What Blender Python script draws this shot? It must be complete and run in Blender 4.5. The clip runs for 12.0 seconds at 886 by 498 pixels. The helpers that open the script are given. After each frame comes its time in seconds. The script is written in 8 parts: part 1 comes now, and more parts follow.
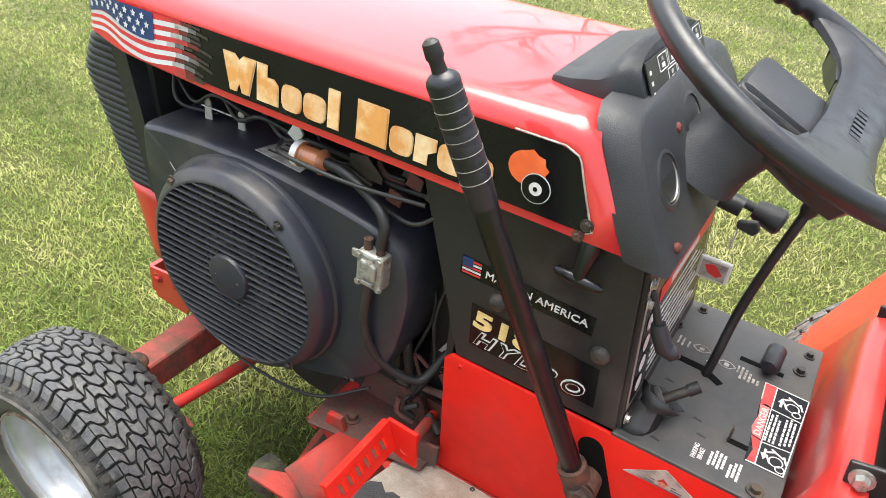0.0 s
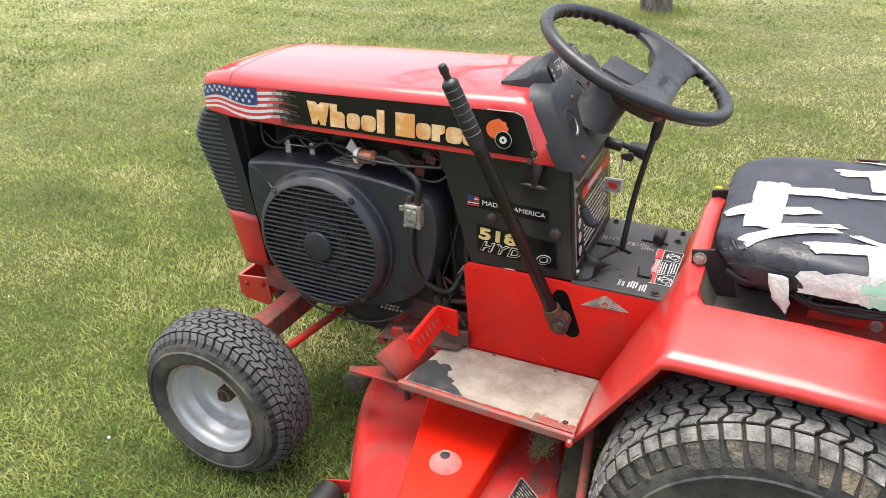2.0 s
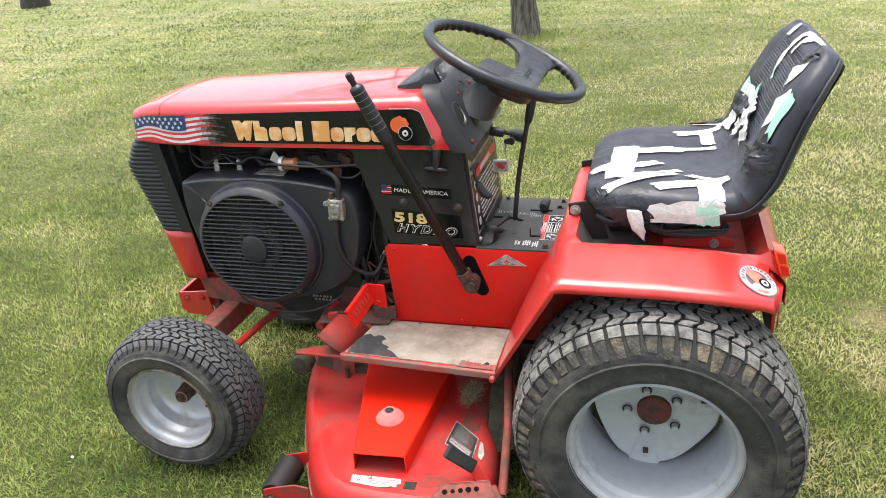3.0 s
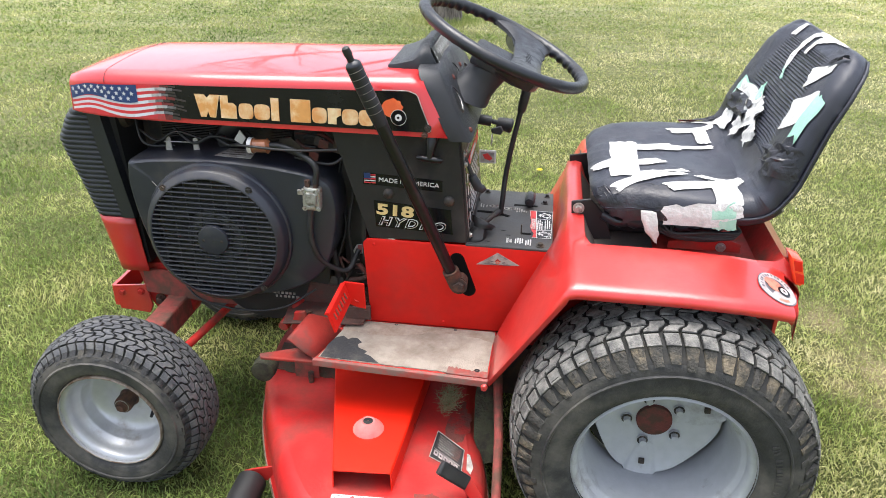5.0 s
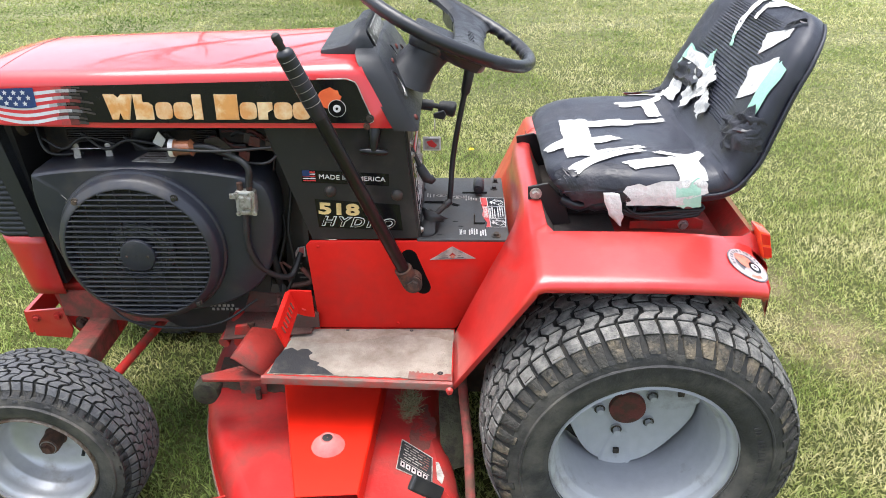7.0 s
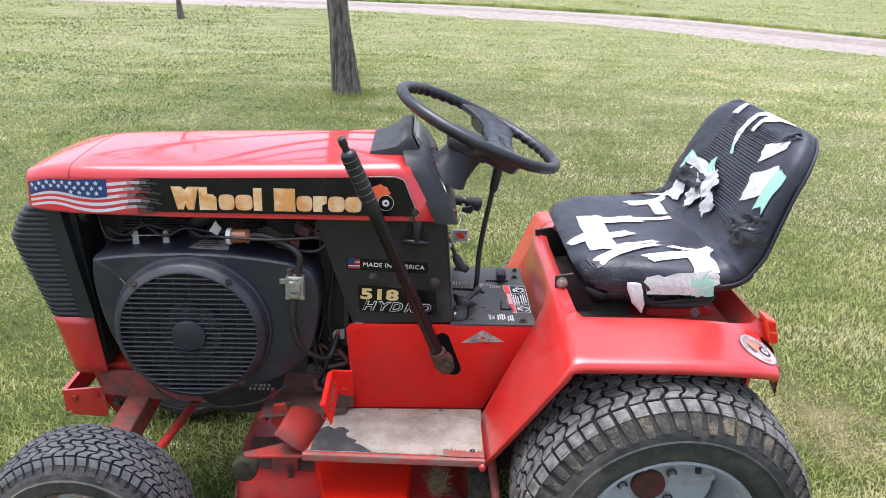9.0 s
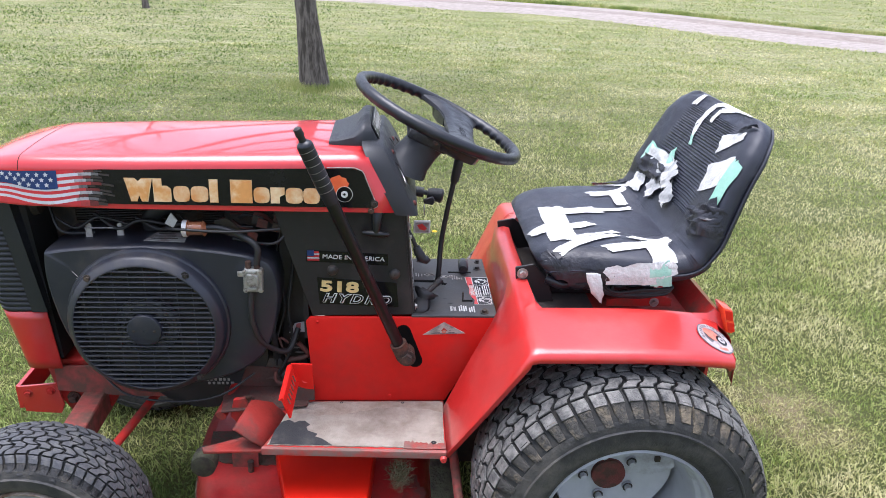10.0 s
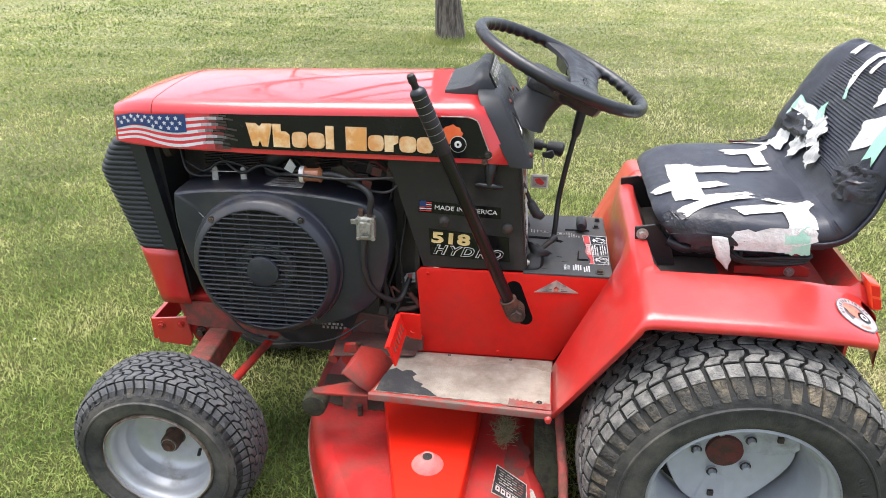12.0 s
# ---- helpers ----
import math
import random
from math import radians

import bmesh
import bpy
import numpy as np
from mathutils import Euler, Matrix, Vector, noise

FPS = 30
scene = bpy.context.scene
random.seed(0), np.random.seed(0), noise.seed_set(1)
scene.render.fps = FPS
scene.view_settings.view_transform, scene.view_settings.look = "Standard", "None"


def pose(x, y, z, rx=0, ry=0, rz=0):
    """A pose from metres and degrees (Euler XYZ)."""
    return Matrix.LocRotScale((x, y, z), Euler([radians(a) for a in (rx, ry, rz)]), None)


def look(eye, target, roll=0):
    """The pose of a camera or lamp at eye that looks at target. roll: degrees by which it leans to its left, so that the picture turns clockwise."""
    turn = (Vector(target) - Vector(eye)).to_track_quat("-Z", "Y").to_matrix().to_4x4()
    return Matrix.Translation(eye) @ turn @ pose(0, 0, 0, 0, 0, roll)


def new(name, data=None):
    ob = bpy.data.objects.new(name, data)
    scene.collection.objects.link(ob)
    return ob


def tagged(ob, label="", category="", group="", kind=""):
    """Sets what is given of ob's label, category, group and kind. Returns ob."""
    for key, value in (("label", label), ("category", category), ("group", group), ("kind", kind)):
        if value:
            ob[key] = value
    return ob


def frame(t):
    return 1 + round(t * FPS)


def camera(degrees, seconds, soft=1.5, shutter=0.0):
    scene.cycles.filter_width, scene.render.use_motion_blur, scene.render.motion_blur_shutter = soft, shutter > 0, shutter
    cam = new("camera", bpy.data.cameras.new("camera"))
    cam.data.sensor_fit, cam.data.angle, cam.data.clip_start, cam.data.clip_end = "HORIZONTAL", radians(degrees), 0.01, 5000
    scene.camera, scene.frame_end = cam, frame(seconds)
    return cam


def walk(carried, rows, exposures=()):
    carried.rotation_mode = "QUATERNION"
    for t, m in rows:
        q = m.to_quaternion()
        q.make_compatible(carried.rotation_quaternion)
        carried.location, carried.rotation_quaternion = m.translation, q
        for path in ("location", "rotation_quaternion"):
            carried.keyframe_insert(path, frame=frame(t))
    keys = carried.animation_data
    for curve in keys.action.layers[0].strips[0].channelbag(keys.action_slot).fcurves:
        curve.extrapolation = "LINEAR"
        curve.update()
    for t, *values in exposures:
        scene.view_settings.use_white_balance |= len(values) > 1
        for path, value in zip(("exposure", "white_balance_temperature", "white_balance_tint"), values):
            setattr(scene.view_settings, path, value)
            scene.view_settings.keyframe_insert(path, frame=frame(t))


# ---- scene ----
cam = camera(61.2, 12.0, soft=0.9)
PATH = [
    (0, (-0.329, -0.799, 1.226), (-1.106, 0.641, 0.077), 6.5),
    (0.5, (-0.201, -0.951, 1.271), (-1.184, 0.369, 0.135), -2.2),
    (1, (-0.243, -1.147, 1.301), (-1.125, 0.351, 0.313), 0.4),
    (1.5, (-0.251, -1.348, 1.33), (-1.035, 0.226, 0.376), 0.6),
    (2, (-0.118, -1.427, 1.338), (-0.854, 0.17, 0.385), -1.0),
    (2.5, (0.019, -1.506, 1.345), (-0.619, 0.139, 0.404), -3.6),
    (3, (-0.038, -1.715, 1.341), (-0.556, 0.009, 0.471), -4.5),
    (3.2, (-0.072, -1.771, 1.359), (-0.515, -0.065, 0.414), -2.1),
    (4.8, (-0.22, -1.587, 1.323), (-0.552, 0.142, 0.375), -1.2),
    (5, (-0.28, -1.621, 1.311), (-0.513, 0.141, 0.393), 0.9),
    (5.5, (-0.393, -1.75, 1.296), (-0.545, 0.022, 0.381), 1.2),
    (6, (-0.4, -1.7, 1.275), (-0.485, 0.068, 0.343), 0.5),
    (6.5, (-0.385, -1.573, 1.282), (-0.413, 0.188, 0.335), -0.5),
    (7, (-0.35, -1.514, 1.292), (-0.377, 0.237, 0.325), -0.2),
    (7.2, (-0.391, -1.531, 1.298), (-0.367, 0.259, 0.406), 2.1),
    (8.8, (-0.509, -1.638, 1.345), (-0.518, 0.208, 0.577), 1.4),
    (9, (-0.494, -1.63, 1.342), (-0.433, 0.221, 0.589), 1.7),
    (9.5, (-0.47, -1.635, 1.346), (-0.471, 0.207, 0.566), -0.1),
    (10, (-0.468, -1.624, 1.338), (-0.333, 0.217, 0.568), 2.3),
    (10.5, (-0.503, -1.645, 1.346), (-0.402, 0.19, 0.556), 2.4),
    (11, (-0.532, -1.67, 1.319), (-0.485, 0.115, 0.417), 2.8),
    (11.5, (-0.531, -1.704, 1.319), (-0.598, 0.102, 0.461), 3.7),
    (12, (-0.426, -1.589, 1.315), (-0.639, 0.194, 0.435), 0.3),
]
walk(cam, [(t, look(eye, target, roll)) for t, eye, target, roll in PATH], exposures=[(0.0, 2.07, 6750, 6), (0.5, 2.02, 6880, 6), (1.0, 1.94, 6850, 7), (2.0, 1.73, 6750, 8), (3.0, 1.68, 6650, 8), (5.0, 1.72, 6420, 9), (6.5, 1.77, 6320, 9), (9.0, 1.50, 6000, 13), (10.0, 1.46, 5850, 15), (10.5, 1.48, 5950, 14), (11.0, 1.60, 6130, 12), (12.0, 1.71, 6380, 10)])

# ---- world, sun, exposure ----
world = bpy.data.worlds.new("overcast_sky")
scene.world = world
world.use_nodes = True
wn, wl = world.node_tree.nodes, world.node_tree.links
sky = wn.new("ShaderNodeTexSky")
sky.sky_type = "NISHITA"
sky.sun_disc = False
sky.sun_elevation, sky.sun_rotation = radians(80), radians(-53)
sky.air_density, sky.dust_density, sky.ozone_density = 1.0, 4.0, 1.0
veil = wn.new("ShaderNodeHueSaturation")
veil.inputs["Saturation"].default_value = 0.55
wl.new(sky.outputs[0], veil.inputs["Color"])
wl.new(veil.outputs[0], wn["Background"].inputs["Color"])
wn["Background"].inputs["Strength"].default_value = 0.14
sun = new("sun", bpy.data.lights.new("sun", "SUN"))
sun.data.energy, sun.data.angle, sun.data.color = 1.3, radians(50), (1.0, 0.98, 0.95)
sun.matrix_world = look((-0.8, 0.6, 9.7), (0, 0, 0))


# ---- materials ----
def mat(name, color, rough=0.5, metal=0.0, second=None, scale=8.0, lo=0.5, hi=0.65, bump=0.0, bump_scale=200.0,
        spread=0.06, coat=0.0, spec=0.5, rough2=None, along=1.0, coat_rough=0.035):
    """Base colour with fine variation; a second colour (dirt, wear) in noise patches between lo and hi; fine bump."""
    m = bpy.data.materials.new(name)
    m.use_nodes = True
    n, l = m.node_tree.nodes, m.node_tree.links
    b = n["Principled BSDF"]
    b.inputs["Roughness"].default_value, b.inputs["Metallic"].default_value = rough, metal
    b.inputs["Coat Weight"].default_value, b.inputs["Coat Roughness"].default_value = coat, coat_rough
    b.inputs["Specular IOR Level"].default_value = spec
    co = n.new("ShaderNodeTexCoord")
    grain = n.new("ShaderNodeMapping")
    grain.inputs["Scale"].default_value = (1, 1, along)
    l.new(co.outputs["Object"], grain.inputs["Vector"])
    fine = n.new("ShaderNodeTexNoise")
    fine.inputs["Scale"].default_value, fine.inputs["Detail"].default_value = scale * 5, 4
    l.new(grain.outputs[0], fine.inputs["Vector"])
    hsv = n.new("ShaderNodeHueSaturation")
    hsv.inputs["Color"].default_value = (*color, 1)
    rng = n.new("ShaderNodeMapRange")
    rng.inputs["To Min"].default_value, rng.inputs["To Max"].default_value = 1 - spread * 2, 1 + spread * 2
    l.new(fine.outputs["Fac"], rng.inputs["Value"])
    l.new(rng.outputs[0], hsv.inputs["Value"])
    out = hsv.outputs[0]
    if second:
        big = n.new("ShaderNodeTexNoise")
        big.inputs["Scale"].default_value, big.inputs["Detail"].default_value, big.inputs["Roughness"].default_value = scale, 8, 0.65
        l.new(grain.outputs[0], big.inputs["Vector"])
        ramp = n.new("ShaderNodeMapRange")
        ramp.inputs["From Min"].default_value, ramp.inputs["From Max"].default_value = lo, hi
        l.new(big.outputs["Fac"], ramp.inputs["Value"])
        mix = n.new("ShaderNodeMixRGB")
        mix.inputs["Color2"].default_value = (*second, 1)
        l.new(ramp.outputs[0], mix.inputs["Fac"])
        l.new(out, mix.inputs["Color1"])
        out = mix.outputs[0]
        rr = n.new("ShaderNodeMapRange")
        rr.inputs["To Min"].default_value, rr.inputs["To Max"].default_value = rough, rough2 if rough2 is not None else min(1, rough + 0.35)
        l.new(ramp.outputs[0], rr.inputs["Value"])
        l.new(rr.outputs[0], b.inputs["Roughness"])
    l.new(out, b.inputs["Base Color"])
    if bump:
        tex = n.new("ShaderNodeTexNoise")
        tex.inputs["Scale"].default_value, tex.inputs["Detail"].default_value = bump_scale, 3
        l.new(grain.outputs[0], tex.inputs["Vector"])
        bp = n.new("ShaderNodeBump")
        bp.inputs["Strength"].default_value, bp.inputs["Distance"].default_value = bump, 0.004
        l.new(tex.outputs["Fac"], bp.inputs["Height"])
        l.new(bp.outputs[0], b.inputs["Normal"])
    return m


RED = mat("red_hood_paint", (0.50, 0.022, 0.024), 0.45, second=(0.45, 0.034, 0.036), scale=4, lo=0.5, hi=0.75, coat=1.0, spread=0.03, rough2=0.55, spec=0.3, coat_rough=0.05)
RED_BODY = mat("red_body_paint", (0.51, 0.022, 0.019), 0.34, second=(0.44, 0.070, 0.060), scale=5, lo=0.48, hi=0.82, bump=0.04, bump_scale=140, coat=0.75, spread=0.05, spec=0.5, coat_rough=0.16)
RED_PANEL = mat("flat_red_panel_paint", (0.56, 0.014, 0.009), 0.5, second=(0.44, 0.030, 0.022), scale=9, lo=0.5, hi=0.8, bump=0.06, bump_scale=150, spread=0.06, spec=0.2)
ROD_BLACK = mat("glossy_black_rod_paint", (0.007, 0.007, 0.008), 0.30, second=(0.020, 0.017, 0.015), scale=30, lo=0.56, hi=0.72, spec=0.4)
RED_DIRTY = mat("dirty_red_paint", (0.42, 0.024, 0.019), 0.55, second=(0.17, 0.058, 0.042), scale=16, lo=0.44, hi=0.66, bump=0.15, bump_scale=120, spec=0.22)
RED_DECK = mat("scuffed_red_deck_paint", (0.43, 0.016, 0.015), 0.42, second=(0.20, 0.040, 0.032), scale=8, lo=0.44, hi=0.72, bump=0.15, bump_scale=110, coat=0.06, spec=0.3)
RED_NEW = mat("fresh_red_paint", (0.70, 0.014, 0.003), 0.42, second=(0.62, 0.018, 0.006), scale=5, coat=0.08, spread=0.03, rough2=0.35, spec=0.3)
RUSTY = mat("rusty_red_brown_steel", (0.26, 0.046, 0.036), 0.7, second=(0.12, 0.060, 0.042), scale=25, lo=0.42, hi=0.6, bump=0.3, bump_scale=160)
PLASTIC = mat("black_textured_plastic", (0.0155, 0.017, 0.021), 0.45, second=(0.027, 0.028, 0.032), scale=12, lo=0.5, hi=0.7, bump=0.22, bump_scale=900)
WHEELGRIP = mat("black_moulded_rubber", (0.010, 0.011, 0.015), 0.34, second=(0.018, 0.019, 0.024), scale=18, bump=0.1, bump_scale=700)
SHROUD = mat("black_dusty_enamel", (0.020, 0.022, 0.031), 0.38, second=(0.066, 0.058, 0.050), scale=9, lo=0.50, hi=0.80, bump=0.05, bump_scale=250)
ENGINE = mat("oily_dark_engine_metal", (0.03, 0.028, 0.027), 0.5, 0.3, second=(0.09, 0.065, 0.045), scale=22, lo=0.45, hi=0.65, bump=0.3, bump_scale=160)
BLACKPANEL = mat("satin_black_panel", (0.018, 0.018, 0.019), 0.43, second=(0.050, 0.044, 0.039), scale=10, lo=0.54, hi=0.76, bump=0.05, bump_scale=300, spec=0.35)
DUSTPLATE = mat("dusty_black_plate", (0.036, 0.036, 0.037), 0.5, second=(0.085, 0.078, 0.070), scale=13, lo=0.42, hi=0.74, bump=0.12, bump_scale=260, spread=0.15)
DECAL_BLACK = mat("glossy_black_vinyl", (0.006, 0.006, 0.007), 0.24, second=(0.010, 0.010, 0.011), scale=6, spread=0.02, rough2=0.32, spec=0.3)
TYRE = mat("dusty_tyre_rubber", (0.037, 0.036, 0.036), 0.62, second=(0.135, 0.122, 0.104), scale=11, lo=0.44, hi=0.74, bump=0.4, bump_scale=200, rough2=0.95, spread=0.25, spec=0.3)
TREAD = mat("worn_grey_tread_rubber", (0.070, 0.069, 0.067), 0.8, second=(0.225, 0.215, 0.197), scale=42, lo=0.38, hi=0.66, bump=0.9, bump_scale=300, rough2=0.95, spread=0.22, spec=0.25)
RIBS = mat("mud_stained_rib_rubber", (0.052, 0.049, 0.044), 0.85, second=(0.235, 0.190, 0.130), scale=17, lo=0.49, hi=0.70, bump=0.9, bump_scale=220, rough2=0.95, spread=0.2, spec=0.2)
TREAD_FRONT = mat("dusty_black_tread_rubber", (0.060, 0.061, 0.066), 0.62, second=(0.125, 0.122, 0.115), scale=45, lo=0.46, hi=0.72, bump=0.5, bump_scale=300, rough2=0.95, spread=0.16, spec=0.4)
RIBS_FRONT = mat("black_rib_rubber", (0.024, 0.024, 0.025), 0.7, second=(0.062, 0.056, 0.046), scale=40, lo=0.5, hi=0.68, bump=0.6, bump_scale=260, rough2=0.95, spec=0.3)
FADERED = mat("faded_red_streak_print", (0.40, 0.04, 0.045), 0.35, second=(0.24, 0.035, 0.04), scale=60, rough2=0.35)
FADEWHITE = mat("faded_white_streak_print", (0.36, 0.35, 0.36), 0.35, second=(0.22, 0.20, 0.21), scale=60, rough2=0.35)
DIMRED = mat("dim_red_streak_print", (0.13, 0.022, 0.024), 0.35, second=(0.06, 0.016, 0.016), scale=60, rough2=0.35)
DIMWHITE = mat("dim_grey_streak_print", (0.13, 0.125, 0.13), 0.35, second=(0.06, 0.055, 0.058), scale=60, rough2=0.35)
RIM_FRONT = mat("silver_rim_paint", (0.48, 0.48, 0.49), 0.38, 0.5, second=(0.34, 0.31, 0.28), scale=12, lo=0.6, hi=0.75, bump=0.05)
RIM_REAR = mat("grey_rim_paint", (0.42, 0.43, 0.455), 0.4, 0.15, second=(0.22, 0.2, 0.185), scale=10, lo=0.58, hi=0.75, bump=0.06)
RUST = mat("rusted_steel", (0.11, 0.05, 0.03), 0.75, 0.2, second=(0.05, 0.035, 0.03), scale=45, lo=0.4, hi=0.6, bump=0.5, bump_scale=300)
RUSTRED = mat("rusty_red_hub_paint", (0.12, 0.022, 0.016), 0.65, second=(0.075, 0.04, 0.028), scale=40, lo=0.45, hi=0.6, bump=0.4, bump_scale=260)
STEEL = mat("dull_zinc_steel", (0.42, 0.41, 0.39), 0.45, 0.8, second=(0.2, 0.17, 0.14), scale=40, lo=0.5, hi=0.65, bump=0.1)
ALU = mat("cast_aluminium", (0.33, 0.33, 0.30), 0.5, 0.6, second=(0.16, 0.14, 0.11), scale=45, lo=0.5, hi=0.64, bump=0.3, bump_scale=400)
STEPMAT = mat("worn_tan_grit_tread", (0.315, 0.275, 0.228), 0.92, second=(0.175, 0.138, 0.108), scale=9, lo=0.42, hi=0.64, bump=0.5, bump_scale=350, spread=0.1)
STEPBLACK = mat("black_grit_remnant", (0.035, 0.036, 0.038), 0.9, second=(0.07, 0.066, 0.06), scale=30, bump=0.6, bump_scale=500)
VINYL = mat("black_seat_vinyl", (0.019, 0.0205, 0.031), 0.40, second=(0.036, 0.038, 0.050), scale=9, bump=0.12, bump_scale=500)
TAPE = mat("white_cloth_tape", (0.52, 0.515, 0.50), 0.8, second=(0.40, 0.395, 0.375), scale=30, lo=0.48, hi=0.68, bump=0.6, bump_scale=120)
TAPEGREEN = mat("pale_green_cloth_tape", (0.27, 0.49, 0.385), 0.75, second=(0.42, 0.55, 0.48), scale=18, lo=0.5, hi=0.7, bump=0.25, bump_scale=140)
PADTAPE = mat("scuffed_grey_black_tape", (0.022, 0.022, 0.027), 0.38, second=(0.075, 0.072, 0.072), scale=30, lo=0.46, hi=0.66, bump=0.7, bump_scale=70)
TAPEBLACK = mat("crinkled_black_tape", (0.013, 0.013, 0.018), 0.32, second=(0.026, 0.026, 0.034), scale=25, bump=0.5, bump_scale=90)
DECALGREY = mat("worn_grey_decal_print", (0.42, 0.37, 0.36), 0.45, second=(0.30, 0.24, 0.235), scale=60, lo=0.42, hi=0.62)
SALMON = mat("faded_salmon_print", (0.56, 0.17, 0.11), 0.45, second=(0.46, 0.12, 0.09), scale=60)
SLATE = mat("faded_slate_print", (0.075, 0.07, 0.085), 0.4, second=(0.16, 0.13, 0.13), scale=80, lo=0.5, hi=0.68)
REDLENS = mat("deep_red_lens_plastic", (0.62, 0.012, 0.008), 0.18, second=(0.5, 0.01, 0.008), scale=20, rough2=0.25, coat=0.5)
WHITE = mat("white_print", (0.60, 0.59, 0.57), 0.5, second=(0.55, 0.53, 0.5), scale=50, lo=0.55, hi=0.7)
CREAM = mat("cream_gold_print", (0.74, 0.58, 0.35), 0.4, second=(0.60, 0.27, 0.085), scale=16, lo=0.38, hi=0.58, rough2=0.4)
ORANGEGOLD = mat("orange_gold_print", (0.62, 0.29, 0.085), 0.4, second=(0.78, 0.60, 0.36), scale=22, lo=0.45, hi=0.64, rough2=0.4)
GOLD = mat("pale_gold_print", (0.66, 0.50, 0.22), 0.45, second=(0.5, 0.36, 0.14), scale=30, rough2=0.45)
HORSE = mat("orange_print", (0.72, 0.12, 0.035), 0.4, second=(0.78, 0.2, 0.07), scale=20, rough2=0.4)
BLUE = mat("navy_print", (0.012, 0.034, 0.125), 0.35, second=(0.03, 0.07, 0.20), scale=14, rough2=0.35)
FLAGRED = mat("flag_red_print", (0.55, 0.03, 0.04), 0.35, second=(0.42, 0.03, 0.04), scale=14, rough2=0.35)
FLAGWHITE = mat("flag_white_print", (0.54, 0.54, 0.56), 0.35, second=(0.62, 0.62, 0.66), scale=14, rough2=0.35)
SMOKE = mat("grey_streak_print", (0.040, 0.030, 0.030), 0.35, second=(0.016, 0.014, 0.015), scale=18, rough2=0.35)
PINK = mat("dust_faded_red_paint", (0.52, 0.12, 0.11), 0.45, second=(0.55, 0.2, 0.18), scale=30, lo=0.4, hi=0.65, bump=0.1)
REDLABEL = mat("red_label_print", (0.62, 0.03, 0.03), 0.45, second=(0.5, 0.06, 0.05), scale=40, rough2=0.5)
GREYLABEL = mat("worn_silver_label", (0.40, 0.38, 0.35), 0.5, 0.3, second=(0.25, 0.22, 0.2), scale=40, lo=0.45, hi=0.6)
LENS = mat("orange_red_lens_plastic", (0.85, 0.08, 0.02), 0.2, second=(0.75, 0.06, 0.02), scale=10, rough2=0.3, coat=0.5)
AMBER = mat("dirty_amber_plastic", (0.35, 0.13, 0.06), 0.25, second=(0.2, 0.09, 0.05), scale=30, rough2=0.4, coat=0.5)
BARK = mat("grey_brown_bark", (0.175, 0.150, 0.130), 0.9, second=(0.055, 0.045, 0.038), scale=30, lo=0.40, hi=0.58, bump=1.0, bump_scale=60, spread=0.2, along=0.16)
# black rubber, also used to paint the shade inside grooves and hollows
GROOVE = mat("black_groove_shade_rubber", (0.018, 0.018, 0.017), 0.85, second=(0.045, 0.039, 0.030), scale=30, lo=0.5, hi=0.7, bump=0.2)
FANCUP = mat("dusty_grey_fan_metal", (0.085, 0.085, 0.09), 0.5, 0.3, second=(0.05, 0.047, 0.045), scale=20)
SLAT = mat("dusty_black_slat_enamel", (0.034, 0.036, 0.042), 0.42, second=(0.05, 0.048, 0.045), scale=12, lo=0.5, hi=0.7)
RIMRUST = mat("rust_stained_rim_edge", (0.33, 0.28, 0.23), 0.6, 0.3, second=(0.15, 0.095, 0.06), scale=30, lo=0.42, hi=0.6, bump=0.3)
GRIME = mat("greasy_brown_grime", (0.070, 0.034, 0.026), 0.75, second=(0.13, 0.036, 0.027), scale=18, lo=0.46, hi=0.64, bump=0.5, bump_scale=150)
# near-black colour that stands in for the unlit inside of slots and holes
DARKGAP = mat("unlit_dark_cavity", (0.004, 0.004, 0.004), 0.9, second=(0.008, 0.007, 0.006), scale=20, spec=0.1)
HOSE = mat("black_rubber_hose", (0.013, 0.013, 0.014), 0.5, second=(0.034, 0.031, 0.028), scale=30, lo=0.5, hi=0.7)


# ---- building helpers ----
def part(name, bm, material, parent=None, label="", smooth=False, mats=None):
    """Links a bmesh as one mesh object under a thing or a part; the bmesh is in world places."""
    me = bpy.data.meshes.new(name)
    bmesh.ops.recalc_face_normals(bm, faces=bm.faces)
    bm.to_mesh(me)
    bm.free()
    for m in (mats or [material]):
        me.materials.append(m)
    ob = new(name, me)
    if smooth:
        me.shade_smooth()
        me.set_sharp_from_angle(angle=radians(smooth if smooth is not True else 40))
    if parent:
        ob.parent = parent
        ob.matrix_parent_inverse = base_of(parent).inverted()
    if label:
        ob["label"] = label
    return ob


def base_of(ob):
    m = ob.matrix_basis.copy()
    while ob.parent:
        m = ob.parent.matrix_basis @ ob.matrix_parent_inverse @ m
        ob = ob.parent
    return m


def thing(name, at, label, category, group="", kind=""):
    ob = new(name)
    ob.location = at
    ob.empty_display_size = 0.05
    return tagged(ob, label, category, group, kind)


def group_part(name, at, parent, label=""):
    ob = new(name)
    ob.empty_display_size = 0.05
    ob.parent = parent
    ob.matrix_parent_inverse = base_of(parent).inverted()
    ob.location = at
    if label:
        ob["label"] = label
    return ob


def bevel(bm, w, seg=2, angle=30):
    es = [e for e in bm.edges if len(e.link_faces) == 2 and e.calc_face_angle(0) > radians(angle)]
    bmesh.ops.bevel(bm, geom=es, offset=w, segments=seg, profile=0.5, affect="EDGES", clamp_overlap=True)
    return bm


